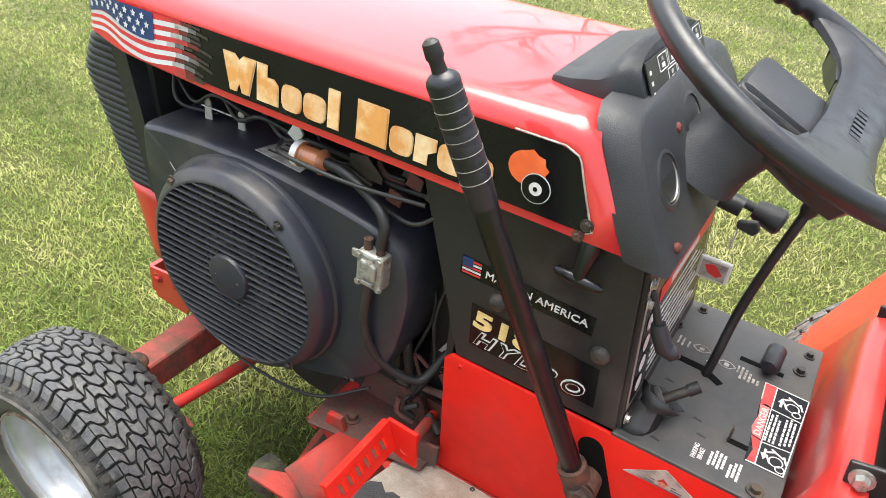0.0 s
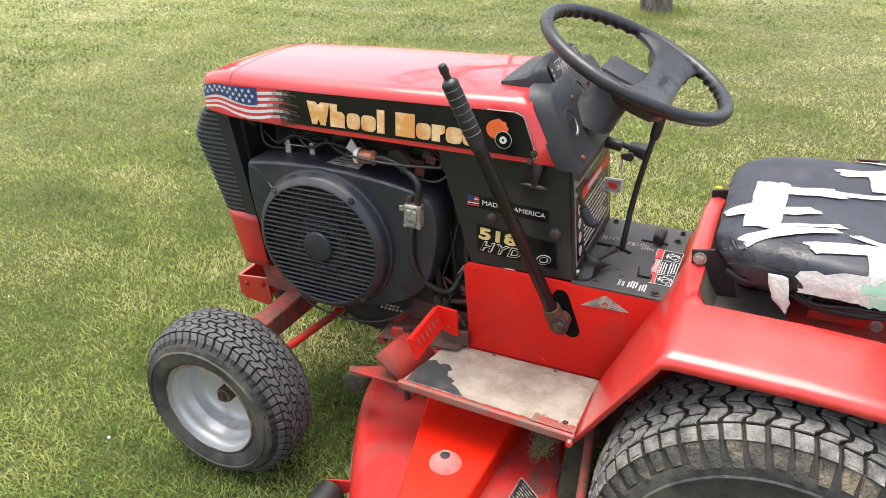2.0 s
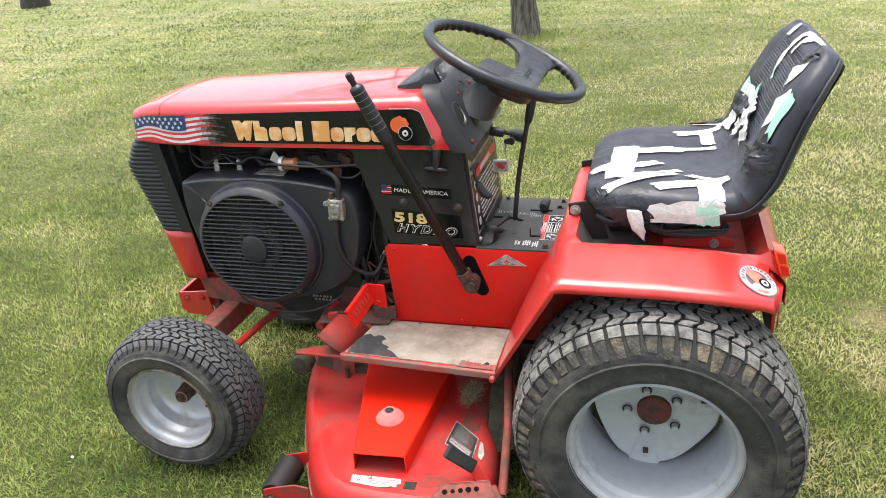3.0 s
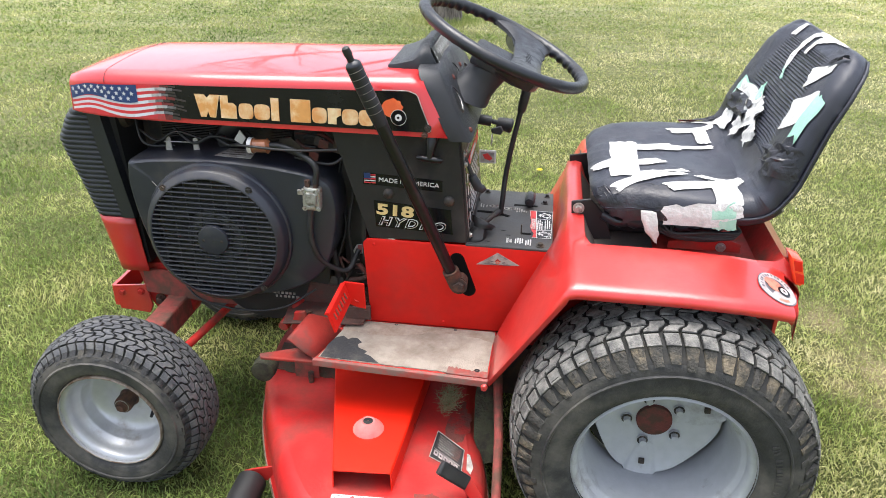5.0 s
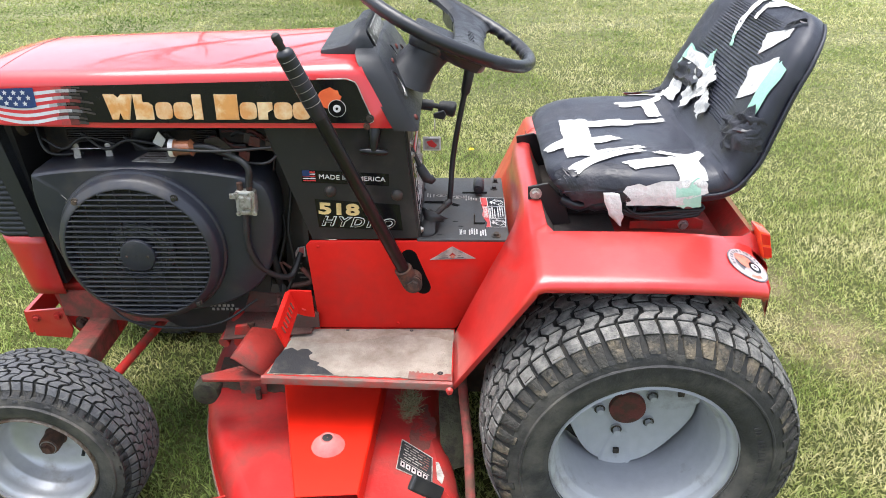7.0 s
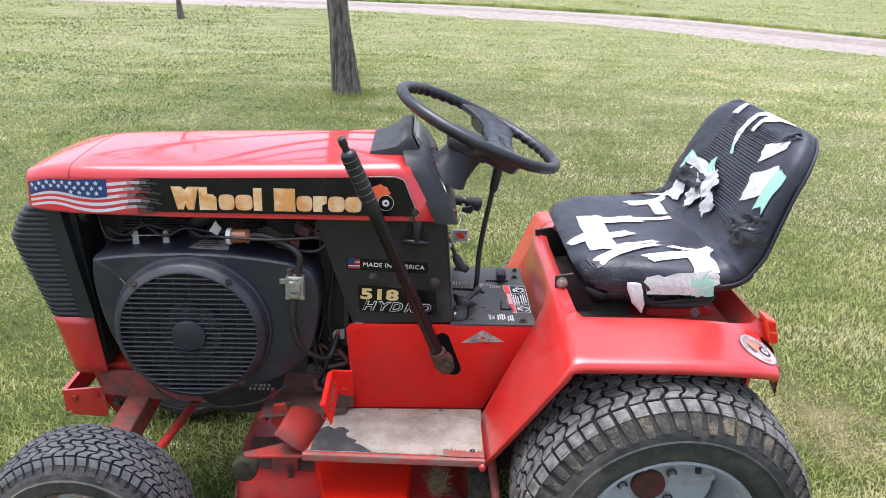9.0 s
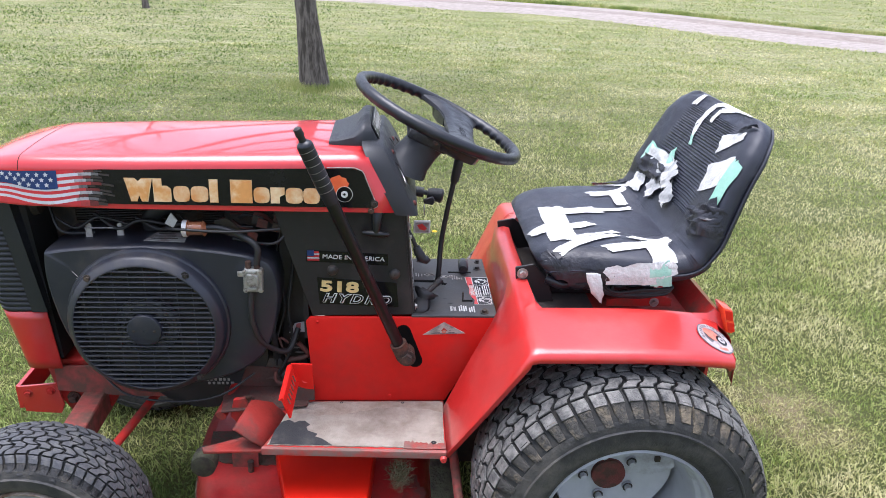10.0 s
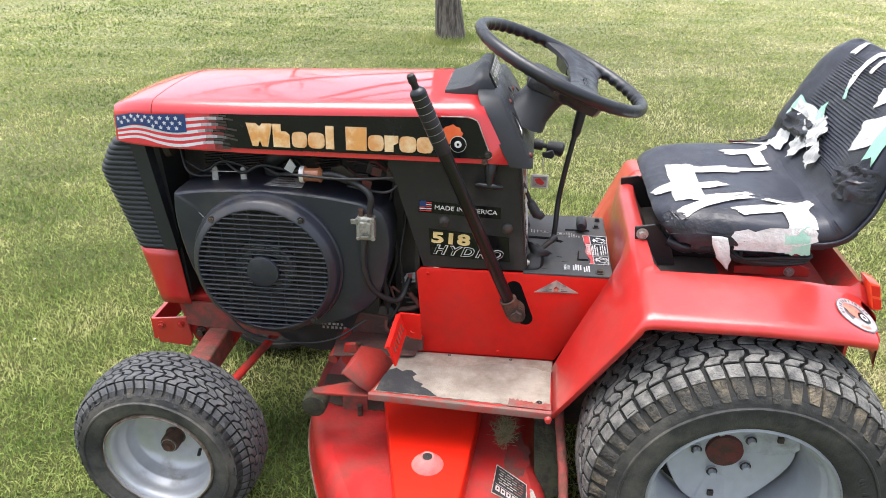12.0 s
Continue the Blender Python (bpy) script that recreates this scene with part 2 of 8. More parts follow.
def box(lo, hi, bev=0.0, m=None, bm=None):
    own = bm is None
    bm = bm or bmesh.new()
    c = [(a + b) / 2 for a, b in zip(lo, hi)]
    s = [abs(b - a) for a, b in zip(lo, hi)]
    r = bmesh.ops.create_cube(bm, size=1, matrix=(m or Matrix()) @ Matrix.Translation(c) @ Matrix.Diagonal((*s, 1)))
    if bev and own:
        bevel(bm, bev)
    return bm


def prism(poly, y0, y1, bev=0.0, axis="y", seg=2, bm=None):
    """A polygon of (x, z) pulled from y0 to y1 (axis x: of (y, z); axis z: of (x, y))."""
    own = bm is None
    bm = bm or bmesh.new()
    def put(p, d):
        return {"y": (p[0], d, p[1]), "x": (d, p[0], p[1]), "z": (p[0], p[1], d)}[axis]
    a = [bm.verts.new(put(p, y0)) for p in poly]
    b = [bm.verts.new(put(p, y1)) for p in poly]
    bm.faces.new(a)
    bm.faces.new(b[::-1])
    k = len(poly)
    for i in range(k):
        bm.faces.new((a[i], b[i], b[(i + 1) % k], a[(i + 1) % k]))
    if own:
        bmesh.ops.recalc_face_normals(bm, faces=bm.faces)
        if bev:
            bevel(bm, bev, seg)
    return bm


def loft(rows, closed=False, caps=False, bm=None):
    bm = bm or bmesh.new()
    vs = [[bm.verts.new(p) for p in row] for row in rows]
    for r0, r1 in zip(vs, vs[1:]):
        k = len(r0)
        for i in range(k if closed else k - 1):
            j = (i + 1) % k
            bm.faces.new((r0[i], r0[j], r1[j], r1[i]))
    if caps:
        bm.faces.new(vs[0][::-1])
        bm.faces.new(vs[-1])
    return bm


def smooth_path(pts, n):
    """Catmull-Rom through the points, n steps a stretch."""
    P = [Vector(p) for p in pts]
    P = [2 * P[0] - P[1]] + P + [2 * P[-1] - P[-2]]
    out = []
    for i in range(1, len(P) - 2):
        for k in range(n):
            t = k / n
            a, b, c, d = P[i - 1:i + 3]
            out.append(0.5 * ((2 * b) + (c - a) * t + (2 * a - 5 * b + 4 * c - d) * t * t + (3 * b - a - 3 * c + d) * t ** 3))
    out.append(P[-2])
    return out


def tube(pts, r, seg=12, n=0, bm=None):
    """A round bar along points; r a number or one for each point."""
    if n:
        pts = smooth_path(pts, n)
    P = [Vector(p) for p in pts]
    rs = r if isinstance(r, (list, tuple)) else [r] * len(P)
    if len(rs) != len(P):
        rs = list(np.interp(np.linspace(0, 1, len(P)), np.linspace(0, 1, len(rs)), rs))
    rows, up = [], None
    for i, p in enumerate(P):
        d = (P[min(i + 1, len(P) - 1)] - P[max(i - 1, 0)]).normalized()
        if up is None:
            up = Vector((0, 0, 1)) if abs(d.z) < 0.9 else Vector((1, 0, 0))
        s = d.cross(up).normalized()
        up = s.cross(d)
        rows.append([p + rs[i] * (math.cos(a) * s + math.sin(a) * up) for a in (2 * math.pi * k / seg for k in range(seg))])
    return loft(rows, True, True, bm)


def lathe(profile, c, axis="y", seg=48, bm=None):
    """Turns (r, d) pairs round an axis through c; d runs along the axis."""
    bm = bm or bmesh.new()
    rows = []
    for k in range(seg):
        a = 2 * math.pi * k / seg
        u, v = math.cos(a), math.sin(a)
        rows.append([{"y": (c[0] + r * u, c[1] + d, c[2] + r * v), "x": (c[0] + d, c[1] + r * u, c[2] + r * v),
                      "z": (c[0] + r * u, c[1] + r * v, c[2] + d)}[axis] for r, d in profile])
    vs = [[bm.verts.new(p) for p in row] for row in rows]
    for i in range(seg):
        a, b = vs[i], vs[(i + 1) % seg]
        for j in range(len(profile) - 1):
            bm.faces.new((a[j], a[j + 1], b[j + 1], b[j]))
    bmesh.ops.remove_doubles(bm, verts=bm.verts, dist=1e-6)
    return bm


def bolt(name, at, d, r, h, material, parent, label=""):
    """A hexagon bolt head on a washer, its axis along d."""
    turn = Vector(d).to_track_quat("Z", "Y").to_matrix().to_4x4()
    bm = bmesh.new()
    M = Matrix.Translation(at) @ turn
    bmesh.ops.create_cone(bm, cap_ends=True, segments=16, radius1=r * 1.5, radius2=r * 1.5, depth=h * 0.3, matrix=M @ Matrix.Translation((0, 0, h * 0.15)))
    bmesh.ops.create_cone(bm, cap_ends=True, segments=6, radius1=r, radius2=r * 0.92, depth=h, matrix=M @ Matrix.Translation((0, 0, h * 0.8)))
    return part(name, bm, material, parent, label)


def lettering(name, text, at, size, turn, material, parent, depth=0.0008, shear=0.0, width=None, outline=0.0, label="", space=1.0):
    cu = bpy.data.curves.new("words", "FONT")
    cu.body, cu.size, cu.extrude, cu.shear = text, size, depth, shear
    cu.offset = outline
    cu.space_character = space
    cu.resolution_u = 3
    tmp = bpy.data.objects.new("words", cu)
    scene.collection.objects.link(tmp)
    bpy.context.view_layer.update()
    me = bpy.data.meshes.new_from_object(tmp.evaluated_get(bpy.context.evaluated_depsgraph_get()))
    bpy.data.objects.remove(tmp)
    bm = bmesh.new()
    bm.from_mesh(me)
    bpy.data.meshes.remove(me)
    xs = [v.co.x for v in bm.verts]
    k = width / (max(xs) - min(xs)) if width else 1.0
    bmesh.ops.transform(bm, matrix=Matrix.Translation(at) @ turn @ Matrix.Diagonal((k, 1, 1, 1)) @ Matrix.Translation((-min(xs), 0, 0)), verts=bm.verts)
    return part(name, bm, material, parent, label)


SIDE = Matrix(((1, 0, 0, 0), (0, 0, -1, 0), (0, 1, 0, 0), (0, 0, 0, 1)))  # words on a side that faces -y


def numpy_mesh(name, verts, tris, material):
    me = bpy.data.meshes.new(name)
    me.vertices.add(len(verts))
    me.vertices.foreach_set("co", np.asarray(verts, dtype=np.float32).ravel())
    me.loops.add(tris.size)
    me.loops.foreach_set("vertex_index", tris.astype(np.int32).ravel())
    me.polygons.add(len(tris))
    me.polygons.foreach_set("loop_start", np.arange(0, tris.size, 3, dtype=np.int32))
    me.update(calc_edges=True)
    me.materials.append(material)
    return new(name, me)


# ---- ground ----
def lawn_material(name, blades):
    m = bpy.data.materials.new(name)
    m.use_nodes = True
    n, l = m.node_tree.nodes, m.node_tree.links
    b = n["Principled BSDF"]
    b.inputs["Roughness"].default_value = 0.6 if blades else 1.0
    b.inputs["Specular IOR Level"].default_value = 0.25 if blades else 0.0
    geo = n.new("ShaderNodeNewGeometry")

    def noise_at(scale, detail, lo, hi):
        t = n.new("ShaderNodeTexNoise")
        t.inputs["Scale"].default_value, t.inputs["Detail"].default_value = scale, detail
        l.new(geo.outputs["Position"], t.inputs["Vector"])
        r = n.new("ShaderNodeMapRange")
        r.inputs["From Min"].default_value, r.inputs["From Max"].default_value = lo, hi
        l.new(t.outputs["Fac"], r.inputs["Value"])
        return r.outputs[0]

    def mix(fac, a, bcol):
        x = n.new("ShaderNodeMixRGB")
        if isinstance(fac, float):
            x.inputs["Fac"].default_value = fac
        else:
            l.new(fac, x.inputs["Fac"])
        for k, v in (("Color1", a), ("Color2", bcol)):
            if isinstance(v, tuple):
                x.inputs[k].default_value = (*v, 1)
            else:
                l.new(v, x.inputs[k])
        return x.outputs[0]

    col = mix(noise_at(1.1, 3, 0.4, 0.62), (0.165, 0.185, 0.072), (0.235, 0.230, 0.110))
    col = mix(noise_at(0.35, 2, 0.48, 0.66), col, (0.27, 0.255, 0.14))
    stretch = n.new("ShaderNodeMapping")
    stretch.inputs["Rotation"].default_value = (0, 0, radians(-8))
    stretch.inputs["Scale"].default_value = (0.5, 3.2, 1.0)
    l.new(geo.outputs["Position"], stretch.inputs["Vector"])
    swath = n.new("ShaderNodeTexNoise")
    swath.inputs["Scale"].default_value, swath.inputs["Detail"].default_value = 1.0, 5
    l.new(stretch.outputs[0], swath.inputs["Vector"])
    sr = n.new("ShaderNodeMapRange")
    sr.inputs["From Min"].default_value, sr.inputs["From Max"].default_value, sr.inputs["To Max"].default_value = 0.46, 0.66, 0.75
    l.new(swath.outputs["Fac"], sr.inputs["Value"])
    col = mix(sr.outputs[0], col, (0.33, 0.315, 0.20))
    def bare_spots(col):
        """Worn, sandy spots behind the rear wheel."""
        for at, reach in (((0.77, 0.28, 0), 0.26), ((0.70, 0.62, 0), 0.16)):
            spot = n.new("ShaderNodeVectorMath")
            spot.operation = "DISTANCE"
            spot.inputs[1].default_value = at
            l.new(geo.outputs["Position"], spot.inputs[0])
            worn = n.new("ShaderNodeMapRange")
            worn.inputs["From Min"].default_value, worn.inputs["From Max"].default_value = 0.3 * reach, reach
            worn.inputs["To Min"].default_value, worn.inputs["To Max"].default_value = 0.30, 0.0
            l.new(spot.outputs["Value"], worn.inputs["Value"])
            patchy = n.new("ShaderNodeMath")
            patchy.operation = "MULTIPLY"
            l.new(worn.outputs[0], patchy.inputs[0])
            l.new(noise_at(11.0, 3, 0.30, 0.56), patchy.inputs[1])
            col = mix(patchy.outputs[0], col, (0.46, 0.335, 0.235))
        return col

    if blades:
        ramp = n.new("ShaderNodeValToRGB")
        ramp.color_ramp.elements[0].color = (0.034, 0.072, 0.012, 1)
        ramp.color_ramp.elements[1].color = (0.70, 0.63, 0.36, 1)
        for p, c in ((0.22, (0.112, 0.180, 0.032, 1)), (0.45, (0.247, 0.322, 0.075, 1)), (0.66, (0.415, 0.425, 0.15, 1)), (0.84, (0.60, 0.565, 0.28, 1))):
            e = ramp.color_ramp.elements.new(p)
            e.color = c
        # green tufts and straw-coloured patches
        clump = noise_at(1.9, 5, 0.38, 0.64)
        fine = noise_at(14.0, 3, 0.34, 0.68)
        mixf = n.new("ShaderNodeMath")
        mixf.operation = "MULTIPLY_ADD"
        mixf.inputs[1].default_value = 0.31
        l.new(geo.outputs["Random Per Island"], mixf.inputs[0])
        part_a = n.new("ShaderNodeMath")
        part_a.operation = "MULTIPLY_ADD"
        part_a.inputs[1].default_value = 0.40
        l.new(clump, part_a.inputs[0])
        part_b = n.new("ShaderNodeMath")
        part_b.operation = "MULTIPLY"
        part_b.inputs[1].default_value = 0.16
        l.new(fine, part_b.inputs[0])
        # mowing streaks, drawn out along the lawn
        lane = n.new("ShaderNodeMapping")
        lane.inputs["Rotation"].default_value = (0, 0, radians(-6))
        lane.inputs["Scale"].default_value = (0.45, 2.6, 1.0)
        l.new(geo.outputs["Position"], lane.inputs["Vector"])
        lane_tex = n.new("ShaderNodeTexNoise")
        lane_tex.inputs["Scale"].default_value, lane_tex.inputs["Detail"].default_value, lane_tex.inputs["Roughness"].default_value = 1.0, 6, 0.62
        l.new(lane.outputs[0], lane_tex.inputs["Vector"])
        lane_fac = n.new("ShaderNodeMapRange")
        lane_fac.inputs["From Min"].default_value, lane_fac.inputs["From Max"].default_value = 0.36, 0.66
        l.new(lane_tex.outputs["Fac"], lane_fac.inputs["Value"])
        part_c = n.new("ShaderNodeMath")
        part_c.operation = "MULTIPLY_ADD"
        part_c.inputs[1].default_value = 0.30
        l.new(lane_fac.outputs[0], part_c.inputs[0])
        l.new(part_b.outputs[0], part_c.inputs[2])
        l.new(part_c.outputs[0], part_a.inputs[2])
        l.new(part_a.outputs[0], mixf.inputs[2])
        # drier lawn behind the seat, lusher in front of the hood
        axis = n.new("ShaderNodeSeparateXYZ")
        l.new(geo.outputs["Position"], axis.inputs[0])
        dry = n.new("ShaderNodeMapRange")
        dry.inputs["From Min"].default_value, dry.inputs["From Max"].default_value = -2.6, 0.9
        dry.inputs["To Min"].default_value, dry.inputs["To Max"].default_value = -0.19, 0.06
        l.new(axis.outputs["X"], dry.inputs["Value"])
        shift = n.new("ShaderNodeMath")
        l.new(mixf.outputs[0], shift.inputs[0])
        l.new(dry.outputs[0], shift.inputs[1])
        # tone by depth: paler behind the tractor, darker green far off
        level = shift.outputs[0]
        for f0, f1, gain in ((-0.4, 1.4, 0.11), (3.5, 13.0, -0.22)):
            depth = n.new("ShaderNodeMapRange")
            depth.inputs["From Min"].default_value, depth.inputs["From Max"].default_value, depth.inputs["To Max"].default_value = f0, f1, gain
            l.new(axis.outputs["Y"], depth.inputs["Value"])
            tone = n.new("ShaderNodeMath")
            l.new(level, tone.inputs[0])
            l.new(depth.outputs[0], tone.inputs[1])
            level = tone.outputs[0]
        # lusher green plus painted shade beside the front wheel; greener lawn near the rear
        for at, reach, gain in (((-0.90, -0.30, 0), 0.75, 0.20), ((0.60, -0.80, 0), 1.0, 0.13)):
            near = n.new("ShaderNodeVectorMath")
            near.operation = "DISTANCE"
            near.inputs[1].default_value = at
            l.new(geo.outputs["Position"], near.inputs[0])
            lush_shade = n.new("ShaderNodeMapRange")
            lush_shade.interpolation_type = "SMOOTHSTEP"
            lush_shade.inputs["From Min"].default_value, lush_shade.inputs["From Max"].default_value = 0.3 * reach, reach
            lush_shade.inputs["To Min"].default_value, lush_shade.inputs["To Max"].default_value = -gain, 0.0
            l.new(near.outputs["Value"], lush_shade.inputs["Value"])
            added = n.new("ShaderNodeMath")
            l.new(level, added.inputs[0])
            l.new(lush_shade.outputs[0], added.inputs[1])
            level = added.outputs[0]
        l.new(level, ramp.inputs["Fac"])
        col = mix(0.86, col, ramp.outputs[0])
        col = bare_spots(col)
        thin = n.new("ShaderNodeBsdfTranslucent")
        l.new(col, thin.inputs["Color"])
        both = n.new("ShaderNodeMixShader")
        both.inputs["Fac"].default_value = 0.28
        l.new(b.outputs[0], both.inputs[1])
        l.new(thin.outputs[0], both.inputs[2])
        l.new(both.outputs[0], n["Material Output"].inputs["Surface"])
    else:
        col = mix(noise_at(30, 5, 0.46, 0.60), col, (0.095, 0.115, 0.045))
        col = mix(noise_at(70, 4, 0.54, 0.66), col, (0.40, 0.38, 0.24))
        # darker thatch colour under the blades near the tractor, closed turf farther off
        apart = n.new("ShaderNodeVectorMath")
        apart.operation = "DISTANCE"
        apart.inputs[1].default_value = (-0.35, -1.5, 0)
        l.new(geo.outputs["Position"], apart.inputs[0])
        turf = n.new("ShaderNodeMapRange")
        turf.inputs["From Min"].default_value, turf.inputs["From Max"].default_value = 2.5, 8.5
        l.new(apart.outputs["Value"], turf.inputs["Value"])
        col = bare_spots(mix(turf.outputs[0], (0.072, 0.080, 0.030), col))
        bp = n.new("ShaderNodeBump")
        bp.inputs["Strength"].default_value, bp.inputs["Distance"].default_value = 0.8, 0.02
        t = n.new("ShaderNodeTexNoise")
        t.inputs["Scale"].default_value, t.inputs["Detail"].default_value = 90, 5
        l.new(geo.outputs["Position"], t.inputs["Vector"])
        l.new(t.outputs["Fac"], bp.inputs["Height"])
        l.new(bp.outputs[0], b.inputs["Normal"])
    l.new(col, b.inputs["Base Color"])
    return m


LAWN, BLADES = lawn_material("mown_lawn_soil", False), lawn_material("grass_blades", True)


def relief(x, y):
    """Gentle unevenness of the lawn; level under the tractor."""
    far = np.clip((np.hypot(np.asarray(x) + 0.6, y) - 2.0) / 4.0, 0, 1)
    return far * (0.015 * np.sin(0.9 * np.asarray(x) + 0.5) * np.cos(0.7 * np.asarray(y)) + 0.010 * np.sin(2.1 * np.asarray(y) + 1.3 * np.asarray(x)))


def ground():
    ticks = np.array(sorted(set(np.concatenate([np.linspace(-12, 12, 97), np.linspace(-60, 60, 61), [-400, -200, -120, 120, 200, 400]]).round(4))))
    bm = bmesh.new()
    rows = [[(float(x), float(y), float(relief(x, y)) - 0.004) for x in ticks] for y in ticks]
    loft(rows, bm=bm)
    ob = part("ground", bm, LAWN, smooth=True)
    tagged(ob, "mown lawn ground, patchy green and straw-coloured", "lawn", kind="structure")


def grass(name, label, r0, r1, count, seed, arc=(22, 178)):
    """Blades in a fan over the lawn; sparser, broader blades farther off."""
    rng = np.random.default_rng(seed)
    f = np.log1p((r0 / 2) ** 2) + (np.log1p((r1 / 2) ** 2) - np.log1p((r0 / 2) ** 2)) * rng.random(count)
    r = 2 * np.sqrt(np.expm1(f))
    az = np.radians(rng.uniform(arc[0], arc[1], count))
    x, y = -0.35 + r * np.cos(az), -1.5 + r * np.sin(az)
    z = relief(x, y) - 0.005
    tuft = 0.75 + 0.5 * np.sin(3.1 * x + 1.7 * np.sin(2.3 * y)) * np.sin(2.7 * y + 1.1) * 0.5
    h = 0.028 * rng.uniform(0.4, 1.2, count) * tuft * np.where(r < 5, 1, 1 + (r - 5) * 0.03)
    w = 0.0034 * np.maximum(1, r / 2.6) * rng.uniform(0.6, 1.3, count) * (1.0 if arc[0] < 100 else 2.3)
    # clippings and matted straw that lie flat
    flat = rng.random(count) < 0.36
    h = np.where(flat, h * 0.42 + 0.003, h)
    for cx, cy, reach in ((0.77, 0.28, 0.15), (0.70, 0.62, 0.09)):
        h = h * (1 - 0.2 * np.exp(-((x - cx) ** 2 + (y - cy) ** 2) / reach ** 2))
    a, lean_dir = rng.uniform(0, 2 * np.pi, count), rng.uniform(0, 2 * np.pi, count)
    lean = np.where(flat, rng.uniform(0.008, 0.028, count) * np.maximum(1, r / 4), h * rng.uniform(0.2, 1.3, count))
    ux, uy = np.cos(a) * w / 2, np.sin(a) * w / 2
    lx, ly = np.cos(lean_dir) * lean, np.sin(lean_dir) * lean
    V = np.empty((count, 5, 3))
    V[:, 0] = np.stack([x - ux, y - uy, z], 1)
    V[:, 1] = np.stack([x + ux, y + uy, z], 1)
    V[:, 2] = np.stack([x + ux * 0.8 + lx * 0.4, y + uy * 0.8 + ly * 0.4, z + h * 0.6], 1)
    V[:, 3] = np.stack([x - ux * 0.8 + lx * 0.4, y - uy * 0.8 + ly * 0.4, z + h * 0.6], 1)
    V[:, 4] = np.stack([x + lx, y + ly, z + h * (1 - 0.3 * rng.random(count))], 1)
    F = np.array([[0, 1, 2], [0, 2, 3], [3, 2, 4]])[None] + 5 * np.arange(count)[:, None, None]
    ob = numpy_mesh(name, V.reshape(-1, 3), F.reshape(-1, 3), BLADES)
    return tagged(ob, label, "grass", kind="stuff")


ground()
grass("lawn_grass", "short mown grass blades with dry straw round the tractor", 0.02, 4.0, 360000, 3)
grass("lawn_grass", "mown grass of the open lawn farther off", 4.0, 10.0, 240000, 5)
grass("lawn_grass", "mown grass of the far lawn beyond the tree", 10.0, 34.0, 160000, 6)
grass("lawn_grass", "mown grass of the open lawn beside the tractor", 0.05, 9.0, 120000, 8, (178, 382))


def driveway():
    """Gravel drive that crosses the lawn far off."""
    pale = mat("pale_gravel", (0.285, 0.245, 0.220), 0.95, second=(0.215, 0.182, 0.157), scale=9, lo=0.42, hi=0.62, bump=0.8, bump_scale=40, spread=0.25)
    track = mat("brown_wheel_track", (0.180, 0.142, 0.118), 0.95, second=(0.25, 0.21, 0.185), scale=5, lo=0.46, hi=0.64, bump=0.6, bump_scale=40, spread=0.2)
    near = smooth_path([(-40, 16.3, 0), (-20, 15.8, 0), (-10, 15.4, 0), (-4, 15.0, 0), (-1.3, 14.5, 0), (1.0, 13.8, 0), (2.73, 12.9, 0), (4.34, 11.34, 0), (5.6, 9.9, 0), (7.2, 8.2, 0), (10.5, 4.2, 0), (16, -4, 0), (24, -18, 0)], 10)
    verge = []
    rows = []
    for i, p in enumerate(near):
        d = (near[min(i + 1, len(near) - 1)] - near[max(i - 1, 0)]).normalized()
        across = Vector((-d.y, d.x, 0))
        row = []
        verge.append(p + across * 3.05)
        for j in range(9):
            q = p + across * (3.0 * j / 8 + 0.10 * math.sin(i * 1.7 + j) * (j in (0, 8)))
            crown = 0.02 * math.sin(math.pi * j / 8) - (0.05 if j in (0, 8) else 0)
            row.append((q.x, q.y, float(relief(q.x, q.y)) + 0.015 + crown))
        rows.append(row)
    bm = loft(rows)
    for k, f in enumerate(bm.faces):
        f.material_index = int(k % 8 in (3, 4))
    tagged(part("road", bm, pale, smooth=True, mats=[pale, track]), "pale pinkish gravel driveway with a browner wheel track", "driveway", kind="structure")
    # longer uncut grass along the far side of the drive
    rng = np.random.default_rng(19)
    line = np.array([(p.x, p.y) for p in verge if -14 < p.x < 12])
    n = 9000
    at = rng.uniform(0, len(line) - 1.001, n)
    k = at.astype(int)
    c = line[k] + (line[k + 1] - line[k]) * (at - k)[:, None] + rng.normal(0, 0.07, (n, 2))
    z = relief(c[:, 0], c[:, 1]) - 0.01
    h, d, w = rng.uniform(0.03, 0.10, n), rng.uniform(0, 2 * np.pi, n), 0.014
    V = np.stack([np.stack([c[:, 0] - w, c[:, 1], z], 1), np.stack([c[:, 0] + w, c[:, 1], z], 1), np.stack([c[:, 0] + 0.5 * h * np.cos(d), c[:, 1] + 0.5 * h * np.sin(d), z + h], 1)], 1)
    tagged(numpy_mesh("tall_grass", V.reshape(-1, 3), np.arange(3 * n).reshape(-1, 3), BLADES), "longer uncut grass along the far edge of the drive", "grass", kind="stuff")


driveway()


